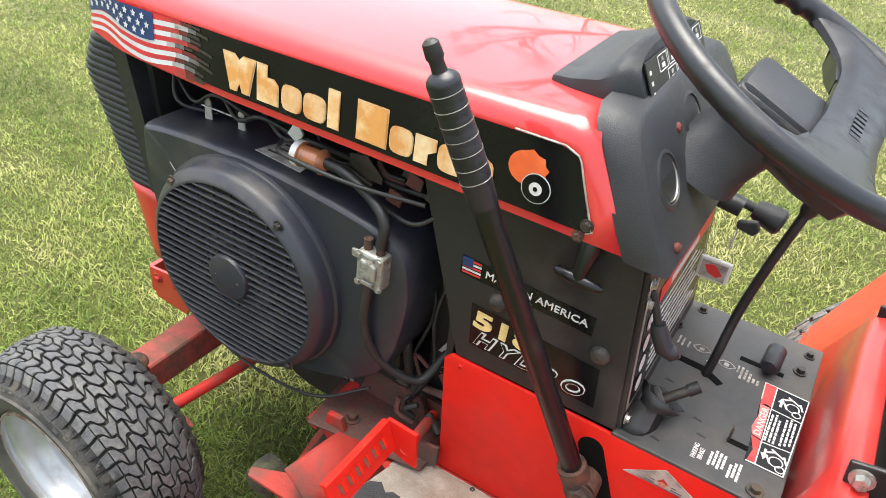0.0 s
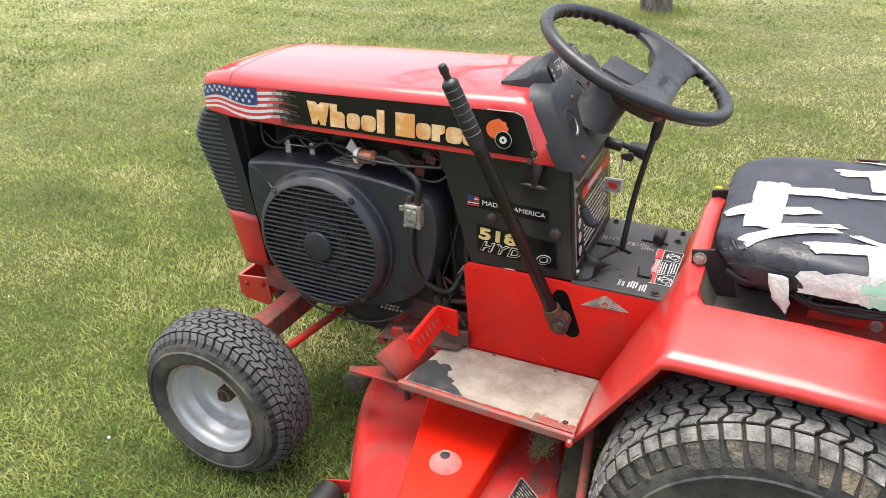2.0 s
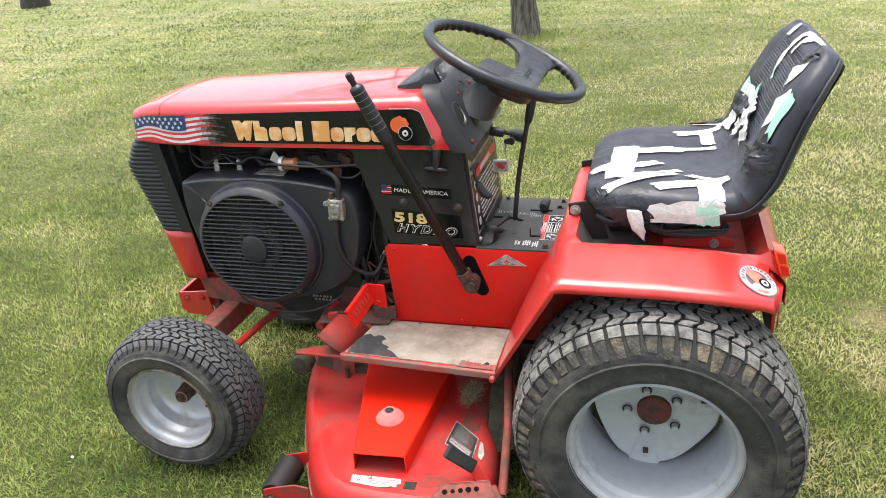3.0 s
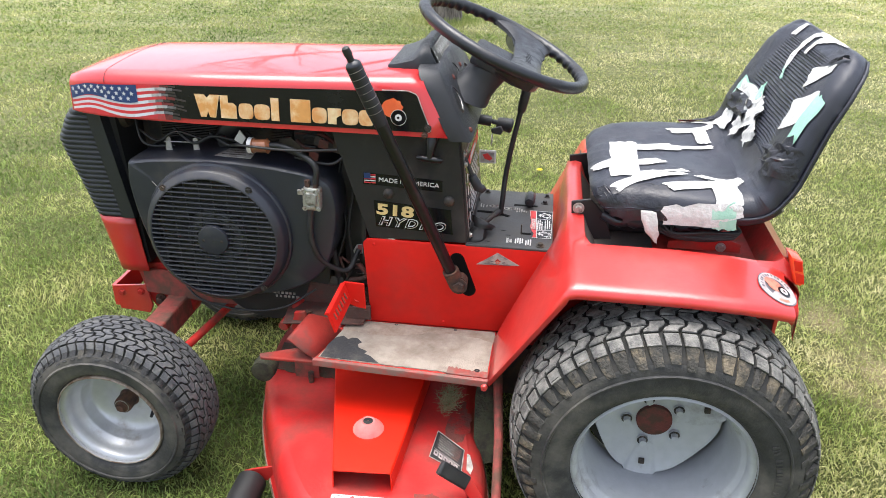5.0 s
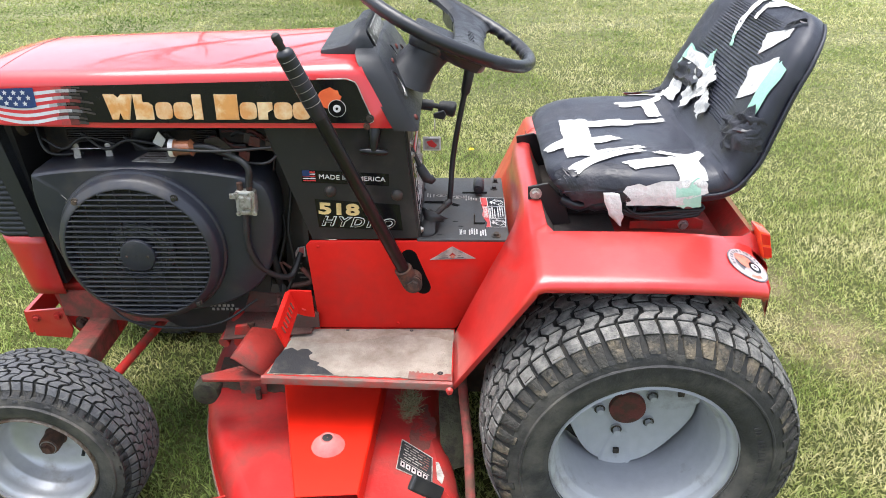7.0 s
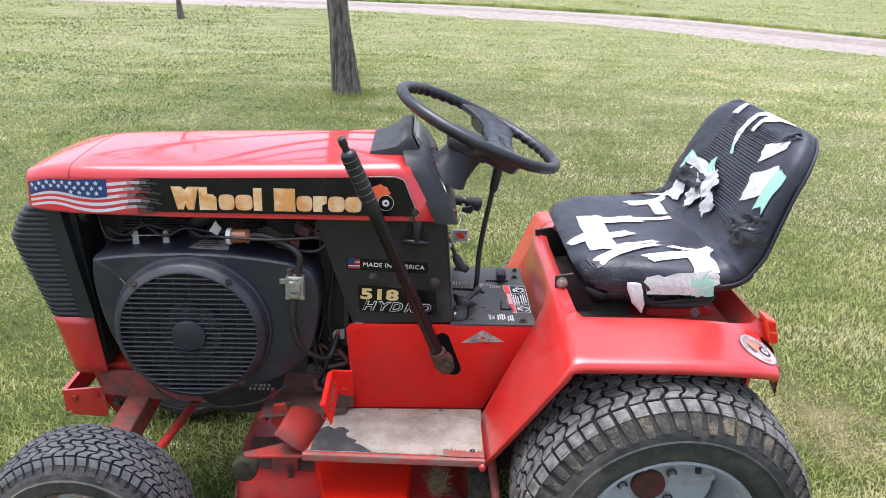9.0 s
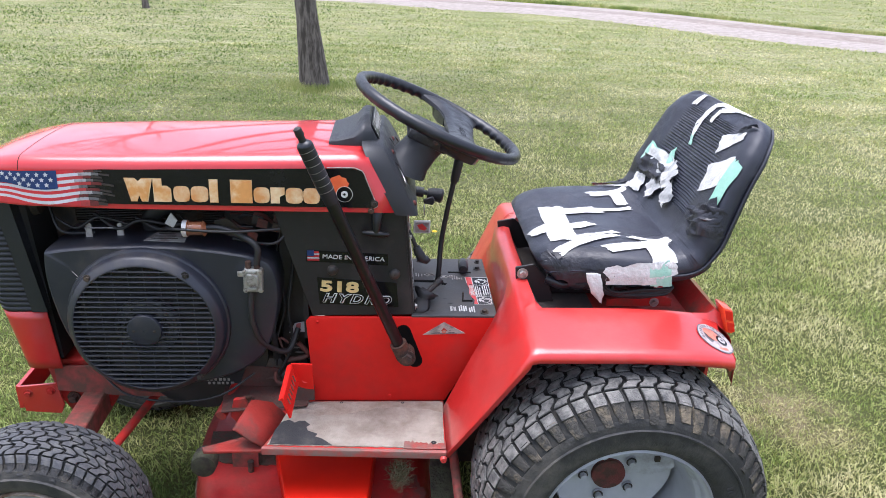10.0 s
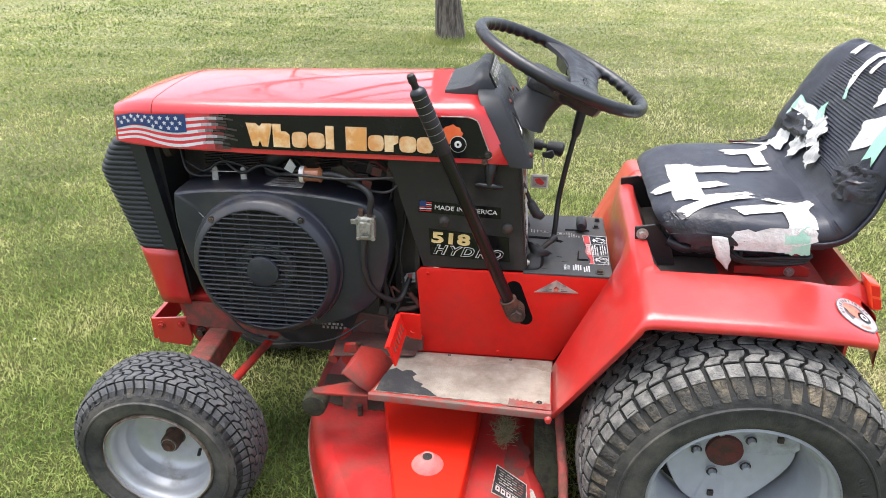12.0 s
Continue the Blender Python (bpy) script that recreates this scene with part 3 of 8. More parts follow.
def tree(at, r0, height, first, label, seed, levels=4):
    """Bare young tree: tapered trunk, limbs and twigs."""
    rng = random.Random(seed)
    t = thing("tree", at, label, "tree")
    base = Vector(at)
    bm = bmesh.new()
    pts, rs = [], []
    for i in range(15):
        f = i / 14
        lean = Vector((-0.42 * f * height * 0.25 + 0.04 * math.sin(5 * f), 0.03 * math.sin(7 * f + 1), 0))
        pts.append(base + Vector((0, 0, f * height - 0.05)) + lean)
        rs.append(r0 * (1 - 0.86 * f) * (1 + 0.45 * math.exp(-f * 60)))
    tube(pts, rs, 20, bm=bm)
    for v in bm.verts:
        a = math.atan2(v.co.y - base.y, v.co.x - base.x)
        k = 1 + 0.06 * noise.noise(Vector((a * 3, v.co.z * 2.2, seed)))
        v.co.x, v.co.y = base.x + (v.co.x - base.x) * k, base.y + (v.co.y - base.y) * k
    part("trunk", bm, BARK, t, smooth=60)
    limbs = bmesh.new()

    def grow(p, d, length, r, level):
        n = 6
        line = [p]
        for i in range(n):
            d = (d + Vector((rng.uniform(-.16, .16), rng.uniform(-.16, .16), rng.uniform(-.04, .14)))).normalized()
            line.append(line[-1] + d * length / n)
        tube(line, [r * (1 - 0.75 * i / n) for i in range(n + 1)], 6 if level < 2 else 4, bm=limbs)
        if level < levels:
            for k in range(5 if level < 3 else 4):
                i = rng.randint(2, n)
                side = Vector((rng.uniform(-1, 1), rng.uniform(-1, 1), rng.uniform(-.15, .7))).normalized()
                grow(line[i], (d + side * 0.9).normalized(), length * rng.uniform(.45, .68), r * 0.46, level + 1)

    count = 24 if levels > 3 else 14
    for k in range(count):
        f = first + (1 - first) * (k / count) ** 1.35
        i = min(13, int(f * 14))
        a = k * 2.4 + rng.random()
        grow(pts[i], Vector((math.cos(a), math.sin(a), 0.55)).normalized(), height * rng.uniform(.26, .4) * (1.15 - 0.6 * f), rs[i] * 0.68, 1)
    part("limb", limbs, BARK, t, "bare grey limbs and twigs", smooth=60)
    return t


def foot_tufts():
    rng = np.random.default_rng(8)
    n = 1500
    a, r = rng.uniform(0, 2 * np.pi, n), 0.11 + np.abs(rng.normal(0, 0.12, n))
    x, y = -1.2 + r * np.cos(a), 5.42 + r * np.sin(a)
    z = relief(x, y) - 0.01
    h, w = rng.uniform(0.03, 0.085, n), 0.006
    d = rng.uniform(0, 2 * np.pi, n)
    V = np.stack([np.stack([x - w / 2, y, z], 1), np.stack([x + w / 2, y, z], 1), np.stack([x + 0.5 * h * np.cos(d), y + 0.5 * h * np.sin(d), z + h], 1)], 1)
    ob = numpy_mesh("tall_grass", V.reshape(-1, 3), np.arange(3 * n).reshape(-1, 3), BLADES)
    tagged(ob, "longer uncut grass round the tree's foot", "grass", kind="stuff")



def dandelion(x, y):
    """A yellow flower head on a short stalk among the blades."""
    base = float(relief(x, y))
    d = thing("dandelion", (x, y, base), "yellow dandelion flower in the short grass", "flower", "dandelions in the lawn")
    part("stalk", tube([(x, y, base - 0.005), (x + 0.004, y, base + 0.03)], 0.0016, 6), STALK, d)
    bm = bmesh.new()
    for ring_r, lift, count in ((0.014, 0.0, 18), (0.010, 0.003, 14), (0.006, 0.005, 9)):
        for k in range(count):
            a = 2 * math.pi * k / count + ring_r * 90
            c, s = math.cos(a), math.sin(a)
            o = Vector((x + 0.004, y, base + 0.030 + lift))
            w = Vector((-s, c, 0)) * 0.0018
            tip = o + Vector((c * ring_r, s * ring_r, 0.004))
            bm.faces.new([bm.verts.new(q) for q in (o - w * 0.4, tip - w, tip + w, o + w * 0.4)])
    part("petals", bm, PETAL, d, "bright yellow petals")


STALK = mat("green_stalk", (0.14, 0.22, 0.06), 0.6)
PETAL = mat("yellow_petal", (0.75, 0.58, 0.02), 0.6, second=(0.7, 0.45, 0.02), scale=200)
foot_tufts()
def petals():
    """Small white petals blown over the lawn."""
    rng = np.random.default_rng(31)
    n = 150
    r, az = 1.2 + 5.5 * rng.random(n), np.radians(rng.uniform(30, 172, n))
    x, y = -0.35 + r * np.cos(az), -1.5 + r * np.sin(az)
    keep = ~((x > -1.45) & (x < 0.4) & (np.abs(y) < 0.65))
    x, y = x[keep], y[keep]
    n = len(x)
    z = relief(x, y) + rng.uniform(0.016, 0.028, n)
    a, s = rng.uniform(0, 2 * np.pi, n), rng.uniform(0.0025, 0.0055, n)
    tilt = rng.uniform(-0.5, 0.5, (n, 4)) * s[:, None]
    V = np.stack([np.stack([x + s * np.cos(a + k * np.pi / 2) * (1 if k % 2 else 0.7), y + s * np.sin(a + k * np.pi / 2) * (1 if k % 2 else 0.7), z + tilt[:, k]], 1) for k in range(4)], 1)
    F = np.array([[0, 1, 2], [0, 2, 3]])[None] + 4 * np.arange(n)[:, None, None]
    tagged(numpy_mesh("fallen_petals", V.reshape(-1, 3), F.reshape(-1, 3), WHITE), "small white petals scattered over the grass", "petals", kind="stuff")


petals()
dandelion(-2.175, -0.296)
dandelion(-0.272, 1.712)
tree((-1.2, 5.42, 0.0), 0.102, 9.5, 0.17, "young bare tree with grey furrowed trunk on the lawn", 11)
def evergreen(at, height, spread):
    """Dark evergreen: short thick trunk under a cone of drooping needle sprays with gaps."""
    rng = np.random.default_rng(4)
    t = thing("tree", at, "dark evergreen tree with low boughs on the far lawn", "tree")
    bm = bmesh.new()
    tube([Vector(at) + Vector((0.02 * math.sin(k), 0, height * 0.9 * k / 9 - 0.06)) for k in range(10)], [0.25] + [0.19 * (1 - k / 10) for k in range(1, 10)], 14, bm=bm)
    part("trunk", bm, BARK_DARK, t, "dark rough trunk", smooth=60)
    n = 18000
    f = rng.random(n) ** 1.5
    a = rng.uniform(0, 2 * np.pi, n)
    bough = 0.75 + 0.25 * np.sin(a * 7 + np.floor(f * 9) * 2.1)
    r = spread * (1 - f) * bough * np.sqrt(rng.uniform(0.08, 1, n)) + 0.04
    z = 0.42 + f * (height - 0.42) - 0.16 * r + rng.normal(0, 0.05, n)
    p = np.stack([at[0] + r * np.cos(a), at[1] + r * np.sin(a), at[2] + np.maximum(z, 0.3)], 1)
    out = np.stack([np.cos(a + rng.normal(0, .5, n)), np.sin(a + rng.normal(0, .5, n)), rng.uniform(-.6, .15, n)], 1) * rng.uniform(.10, .26, n)[:, None]
    side = np.cross(out, rng.normal(0, 1, (n, 3)))
    side *= (0.028 / np.linalg.norm(side, axis=1))[:, None]
    V = np.stack([p - side, p + side, p + out], 1)
    crown = numpy_mesh("crown", V.reshape(-1, 3), np.arange(3 * n).reshape(-1, 3), NEEDLES)
    crown.parent = t
    crown.matrix_parent_inverse = t.matrix_world.inverted()


BARK_DARK = mat("dark_evergreen_bark", (0.035, 0.030, 0.027), 0.9, second=(0.07, 0.06, 0.05), scale=14, bump=0.8, bump_scale=40)
NEEDLES = mat("dark_green_needles", (0.035, 0.060, 0.028), 0.6, second=(0.060, 0.085, 0.035), scale=3, spread=0.2)
evergreen((-10.2, 9.3, 0.0), 5.2, 2.2)
tree((-4.8, 12.3, 0.0), 0.045, 5.0, 0.35, "thin sapling on the far lawn", 5, levels=3)


# ---- the tractor ----
tractor = thing("garden_tractor", (-0.6, 0, 0), "old red and black garden tractor with worn paint, on grass", "tractor")


def tyre_profile(R, rim, y0, y1):
    """Cross-section from the outer bead over the tread to the inner bead: (r, y)."""
    w = y1 - y0
    return [(rim - 0.004, y0 + 0.020), (rim + 0.006, y0 + 0.006), (rim + 0.022, y0 + 0.001), (rim + (R - rim) * 0.45, y0),
            (rim + (R - rim) * 0.68, y0 + 0.006), (R - 0.026, y0 + 0.016), (R - 0.013, y0 + 0.030), (R - 0.006, y0 + 0.22 * w),
            (R - 0.002, y0 + 0.36 * w), (R, y0 + 0.5 * w), (R - 0.002, y0 + 0.64 * w), (R - 0.006, y0 + 0.78 * w), (R - 0.013, y1 - 0.030), (R - 0.026, y1 - 0.016),
            (rim + (R - rim) * 0.68, y1 - 0.006), (rim + (R - rim) * 0.45, y1), (rim + 0.022, y1 - 0.001), (rim + 0.006, y1 - 0.006), (rim - 0.004, y1 - 0.020)]


def make_tyre(c, R, rim, y0, y1, pitches, cols, lug, parent, label, tread_mat, rib_mat, bend):
    """Carcass with a turf tread of bent blocks, and ribs on the shoulders."""
    prof = smooth_path([(r, d, 0) for r, d in tyre_profile(R, rim, y0, y1)], 2)
    prof = [(p.x, p.y) for p in prof]
    bm = lathe(prof, (c[0], 0, c[2]), "y", 96)
    # raised ring on the sidewall
    ring = rim + (R - rim) * 0.47
    lathe([(ring - 0.004, y0 + 0.002), (ring - 0.0015, y0 - 0.003), (ring + 0.0015, y0 - 0.003), (ring + 0.004, y0 + 0.002)], (c[0], 0, c[2]), "y", 96, bm)
    # carcass between lugs and ribs takes the groove black
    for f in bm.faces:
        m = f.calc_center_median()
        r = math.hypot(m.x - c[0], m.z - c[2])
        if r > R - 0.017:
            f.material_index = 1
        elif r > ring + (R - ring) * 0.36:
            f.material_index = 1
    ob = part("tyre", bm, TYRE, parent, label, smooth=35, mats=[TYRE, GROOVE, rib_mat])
    bm = bmesh.new()
    tread = [(p[0], p[1]) for p in prof if p[0] > rim + (R - rim) * 0.52]
    # arc length over the tread
    s = [0.0]
    for a, b in zip(tread, tread[1:]):
        s.append(s[-1] + math.hypot(b[0] - a[0], b[1] - a[1]))
    S = s[-1]

    def on(u, th, up):
        q = min(max(u, 0), 1) * S
        i = max(k for k in range(len(s) - 1) if s[k] <= q + 1e-9 and s[k + 1] - s[k] > 1e-5)
        f = (q - s[i]) / max(1e-9, s[i + 1] - s[i])
        r = tread[i][0] + f * (tread[i + 1][0] - tread[i][0])
        d = tread[i][1] + f * (tread[i + 1][1] - tread[i][1])
        tr, td = tread[i + 1][0] - tread[i][0], tread[i + 1][1] - tread[i][1]
        L = math.hypot(tr, td)
        r, d = r + up * td / L, d - up * tr / L
        return (c[0] + r * math.cos(th), d, c[2] + r * math.sin(th))

    rng = random.Random(pitches)
    step = 2 * math.pi / pitches

    def block(us, offs, th, half, up, rib=False, foot=1.0):
        """A bent lug over the stations us, each shifted by offs (in steps), worn round at its edges."""
        k = len(us)
        um = (us[0] + us[-1]) / 2
        levels = ((1.0, 1.0, None), (0.98, 0.975, 0.80), (0.92, 0.88, 1.0)) if not rib else ((1.0, 1.0, None), (0.99, 0.92, 0.80), (0.98, 0.72, 1.0))
        rings = []
        for su, sh, lift in levels:
            ring = []
            for side in (-1, 1):
                line = list(zip(us, offs))[::-side]
                for u, o in line:
                    rise = -0.003 if lift is None else up * lift * (foot + (1 - foot) * abs(u - us[0]) / max(1e-6, abs(us[-1] - us[0])))
                    wide = half * sh * (0.72 + 0.28 * abs(u - us[0]) / abs(us[-1] - us[0]) if rib else 1)
                    ring.append(bm.verts.new(on(um + (u - um) * su, th + (o + side * wide) * step, rise)))
            rings.append(ring)
        n = 2 * k
        for r, (low, high) in enumerate(zip(rings, rings[1:])):
            for i in range(n):
                f = bm.faces.new((low[i], low[(i + 1) % n], high[(i + 1) % n], high[i]))
                # lower lug flanks in groove black: shade painted between the worn lugs
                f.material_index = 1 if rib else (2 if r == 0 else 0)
        top = rings[-1]
        for i in range(k - 1):
            bm.faces.new((top[i], top[i + 1], top[n - 2 - i], top[n - 1 - i])).material_index = int(rib)

    lo, hi = 0.235, 0.765
    cw = (hi - lo) / cols
    def zig(u):
        """The wave of the lateral grooves, one bend for each column."""
        return bend * min(1.0, max(-1.0, 1.5 * math.cos(math.pi * (u - lo) / cw)))

    for p in range(pitches):
        # the thin cuts round the tyre are staggered from lug to lug
        shift = 0.24 * cw * (1 if p % 2 else -1)
        th = (p + rng.uniform(-.025, .025)) * step
        for q in range(cols):
            a = lo + q * cw + (shift if q > 0 else 0)
            b = lo + (q + 1) * cw + (shift if q < cols - 1 else 0)
            us = [a + (b - a) * f for f in (0.07, 0.25, 0.5, 0.75, 0.93)]
            block(us, [zig(u) for u in us], th, 0.405, lug * rng.uniform(.85, 1.05))
        for u0, u1, fl in ((0.0, lo, 1), (1.0, hi, -1)):
            mid = u0 + (u1 - u0) * 0.62
            end = zig(u1)
            # the shoulder lug, then a worn rib that fades down the sidewall
            block([mid, (mid + u1) / 2, u1 - 0.004 * fl], [0.5 * end, 0.7 * end, end], th, 0.41, lug * rng.uniform(.75, .92))
            foot = u0 + rng.uniform(0, .05) * fl
            block([foot, (foot + mid) / 2, mid + 0.012 * fl], [0.3 * end - 0.08 + rng.uniform(-.06, .06), 0.4 * end - 0.03, 0.5 * end], th + rng.uniform(-.03, .03) * step, rng.uniform(.36, .43), lug * rng.uniform(.6, .8), rib=True, foot=0.4)
            if rng.random() < 0.6:
                cut_at = rng.uniform(-.16, .16)
                block([u0 + .06 * fl, (u0 + mid) / 2 + .03 * fl, mid - 0.01 * fl], [cut_at - .04 + .3 * end, cut_at + .4 * end, cut_at + .03 + .5 * end], th, 0.05, lug * rng.uniform(.75, .95), rib=True, foot=0.2)
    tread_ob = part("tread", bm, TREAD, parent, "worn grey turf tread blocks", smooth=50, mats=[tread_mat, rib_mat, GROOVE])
    tread_ob["kind"] = "stuff"
    return ob


def front_wheel(y_out, sgn):
    """sgn 1: the wheel whose outer face looks to -y; -1: its mirror."""
    c = (-1.173, 0, 0.203)
    w = group_part("front_wheel", (c[0], y_out + sgn * 0.08, c[2]), tractor)
    def Y(d):
        return y_out + sgn * d
    lo, hi = sorted((Y(-0.006), Y(0.158)))
    make_tyre(c, 0.200, 0.1215, lo, hi, 54, 6, 0.0072, w, "dusty black turf tyre", TREAD_FRONT, RIBS_FRONT, 0.30)
    prof = [(0.118, 0.000), (0.121, 0.004), (0.120, 0.010), (0.1135, 0.012), (0.110, 0.017), (0.1075, 0.030), (0.1055, 0.044), (0.0985, 0.050), (0.0965, 0.056), (0.093, 0.078), (0.087, 0.086),
            (0.066, 0.092), (0.046, 0.094), (0.040, 0.090), (0.025, 0.089), (0.001, 0.090)]
    part("rim_edge", lathe([(0.1172, Y(0.0005)), (0.1192, Y(-0.0008)), (0.1218, Y(0.0032)), (0.1214, Y(0.0085))], (c[0], 0, c[2]), "y", 64), RIMRUST, w, "rust-stained rim edge", smooth=50)
    bm = lathe([(r, Y(d)) for r, d in prof], (c[0], 0, c[2]), "y", 64)
    part("rim", bm, RIM_FRONT, w, "silver painted steel rim", smooth=50)
    bm = lathe([(0.0001, Y(0.054)), (0.014, Y(0.054)), (0.019, Y(0.056)), (0.0205, Y(0.062)), (0.0205, Y(0.086)), (0.026, Y(0.092))], (c[0], 0, c[2]), "y", 24)
    part("hub", bm, RUST, w, "rusty axle end cap", smooth=40)
    part("washer", lathe([(0.012, Y(0.0535)), (0.0165, Y(0.0535)), (0.0168, Y(0.058))], (c[0], 0, c[2]), "y", 24), STEEL, w)
    bolt("axle_nut", (c[0], Y(0.054), c[2]), (0, -sgn, 0), 0.010, 0.007, RUST, w)
    bm = tube([(c[0] + 0.055, Y(0.085), c[2] - 0.03), (c[0] + 0.058, Y(0.068), c[2] - 0.033)], 0.004, 8)
    part("valve", bm, HOSE, w)


front_wheel(-0.44, 1)
front_wheel(0.42, -1)


def rear_wheel(y_out, sgn):
    c = (0.0, 0, 0.288)
    w = group_part("rear_wheel", (c[0], y_out + sgn * 0.12, c[2]), tractor)
    def Y(d):
        return y_out + sgn * d
    lo, hi = sorted((Y(-0.012), Y(0.250)))
    make_tyre(c, 0.286, 0.1755, lo, hi, 54, 6, 0.0118, w, "muddy black turf tyre with worn lugs", TREAD, RIBS, 0.20)
    prof = [(0.170, 0.0), (0.174, 0.004), (0.173, 0.011), (0.165, 0.012), (0.161, 0.018), (0.1585, 0.030), (0.1575, 0.034), (0.151, 0.040), (0.149, 0.046), (0.146, 0.075), (0.141, 0.110), (0.139, 0.17), (0.15, 0.2), (0.165, 0.215), (0.172, 0.23)]
    part("rim", lathe([(r, Y(d)) for r, d in prof], (c[0], 0, c[2]), "y", 72), RIM_REAR, w, "grey painted steel rim", smooth=50)
    # wheel disc: a rounded three-lobed plate, dished
    rows = []
    for f in (0.0, 0.25, 0.32, 0.6, 0.90, 0.93, 0.97, 1.0):
        row = []
        for k in range(216):
            a = 2 * math.pi * k / 216
            side = (a + math.pi / 2 + 0.12 + math.pi / 3) % (2 * math.pi / 3) - math.pi / 3
            lobe = 1 / ((math.cos(math.pi / 3 - abs(side)) / 0.122) ** 11 + (1 / 0.137) ** 11) ** (1 / 11)
            # a narrow flat tab at each corner, welded to the rim
            tab = min(1.0, max(0.0, (0.27 - abs(side)) / 0.09))
            lobe += (0.1495 / math.cos(min(abs(side), 0.3)) - lobe) * tab * tab * (3 - 2 * tab)
            r = max(0.004, f * lobe)
            dish = 0.156 - 0.012 * min(1, max(0, (f - 0.3) / 0.5)) + {0.93: -0.004, 0.97: -0.005, 1.0: 0.010}.get(f, 0)
            row.append((c[0] + r * math.cos(a), Y(dish), c[2] + r * math.sin(a)))
        rows.append(row)
    part("wheel_disc", loft(rows, True, True), RIM_REAR, w, "grey painted wheel disc", smooth=50)
    part("backing", lathe([(0.001, Y(0.178)), (0.138, Y(0.176))], (c[0], 0, c[2]), "y", 48), ENGINE, w)
    bm = lathe([(0.0001, Y(0.142)), (0.030, Y(0.142)), (0.036, Y(0.145)), (0.037, Y(0.158))], (c[0], 0, c[2]), "y", 32)
    part("hub", bm, RUSTRED, w, "rusty red painted hub", smooth=40)
    for k in range(5):
        a = math.pi + 2 * math.pi * k / 5
        bolt("lug_bolt", (c[0] + 0.056 * math.cos(a), Y(0.150), c[2] + 0.056 * math.sin(a)), (0, -sgn, 0), 0.0078, 0.012, RIM_REAR, w)
        part("bolt_seat", lathe([(0.001, Y(0.1452)), (0.0112, Y(0.1452))], (c[0] + 0.056 * math.cos(a), 0, c[2] + 0.056 * math.sin(a)), "y", 20), ENGINE, w)
    bm = bmesh.new()
    for k in range(30):
        a = -0.75 + 0.037 * k + 0.05 * (k // 9)
        for r, h in ((0.206, 0.011),):
            m = Matrix.Translation((c[0] + r * math.cos(a), Y(-0.0125), c[2] + r * math.sin(a))) @ Matrix.Rotation(-a, 4, "Y")
            bmesh.ops.create_cube(bm, size=1, matrix=m @ Matrix.Diagonal((h, 0.002, 0.0046 if k % 4 else 0.0025, 1)))
    part("sidewall_print", bm, TYRE, w, "raised unreadable print")
    for k in range(3):
        a = -math.pi / 2 - 0.12 + 2 * math.pi * k / 3
        x, z = c[0] + 0.108 * math.cos(a), c[2] + 0.108 * math.sin(a)
        part("square_bolt", box((x - .006, min(Y(.139), Y(.146)), z - .006), (x + .006, max(Y(.139), Y(.146)), z + .006), 0.001), ENGINE, w)


rear_wheel(-0.50, 1)
rear_wheel(0.48, -1)


# ---- hood ----
def hood_half(x):
    """Half-widths at the foot and the shoulder, foot height, shoulder height, crown height."""
    wb = np.interp(x, [-1.31, -1.285, -1.20, -1.0, -0.46], [0.134, 0.146, 0.167, 0.178, 0.178])
    ws = np.interp(x, [-1.31, -1.285, -1.20, -1.0, -0.46], [0.108, 0.118, 0.132, 0.138, 0.138])
    zb = np.interp(x, [-1.31, -0.46], [0.812, 0.812])
    zs = np.interp(x, [-1.31, -1.28, -1.22, -1.0, -0.7, -0.5], [0.886, 0.896, 0.909, 0.916, 0.924, 0.932])
    return float(wb), float(ws), float(zb), float(zs)


def hood_side(x, z, off=0.0):
    """A place on the left flank of the hood."""
    wb, ws, zb, zs = hood_half(x)
    zd = zs - 0.026
    f = (z - zb) / (zd - zb)
    y = -(wb + (wb - 0.006 - wb) * f)
    return Vector((x, y - off, z))


def hood():
    rows = []
    xs = list(np.linspace(-1.31, -1.27, 5)) + list(np.linspace(-1.24, -0.522, 24))
    for x in xs:
        wb, ws, zb, zs = hood_half(x)
        crown = np.interp(x, [-1.31, -1.22, -0.5], [0.003, 0.006, 0.007])
        half = [(-wb + 0.012, zb), (-wb, zb), (-wb + 0.003, (zb + zs - 0.026) / 2), (-wb + 0.006, zs - 0.026)]
        for k in range(1, 6):
            a = math.pi / 2 * k / 5
            half.append((-ws - (wb - 0.006 - ws) * math.cos(a), zs - 0.026 + 0.026 * math.sin(a)))
        for k in range(1, 6):
            f = k / 5
            half.append((-ws * (1 - f), zs + crown * (1 - (1 - f) ** 2)))
        full = half + [(-y, z) for y, z in half[-2::-1]]
        row = []
        for y, z in full:
            # the rear edge slants: lower points reach farther back
            k = max(0.0, (x + 0.62) / 0.098)
            xr = x + k * 0.062 * (1 - min(1, (z - 0.812) / 0.12))
            # the nose rounds off in plan
            nose = max(0.0, (-1.24 - x) / 0.07)
            row.append((xr, y * (1 - 0.03 * nose ** 2), z))
        rows.append(row)
    bm = loft(rows)
    # front face of the nose, above the grille
    front = rows[0]
    drop = [(x + 0.004, y * 0.97, min(z, 0.815)) for x, y, z in front]
    loft([front, drop], bm=bm)
    bmesh.ops.remove_doubles(bm, verts=bm.verts, dist=1e-5)
    ob = part("hood", bm, RED, tractor, "shiny red steel hood", smooth=35)
    mod = ob.modifiers.new("thick", "SOLIDIFY")
    mod.thickness, mod.offset = 0.003, -1
    return ob


HOOD = hood()


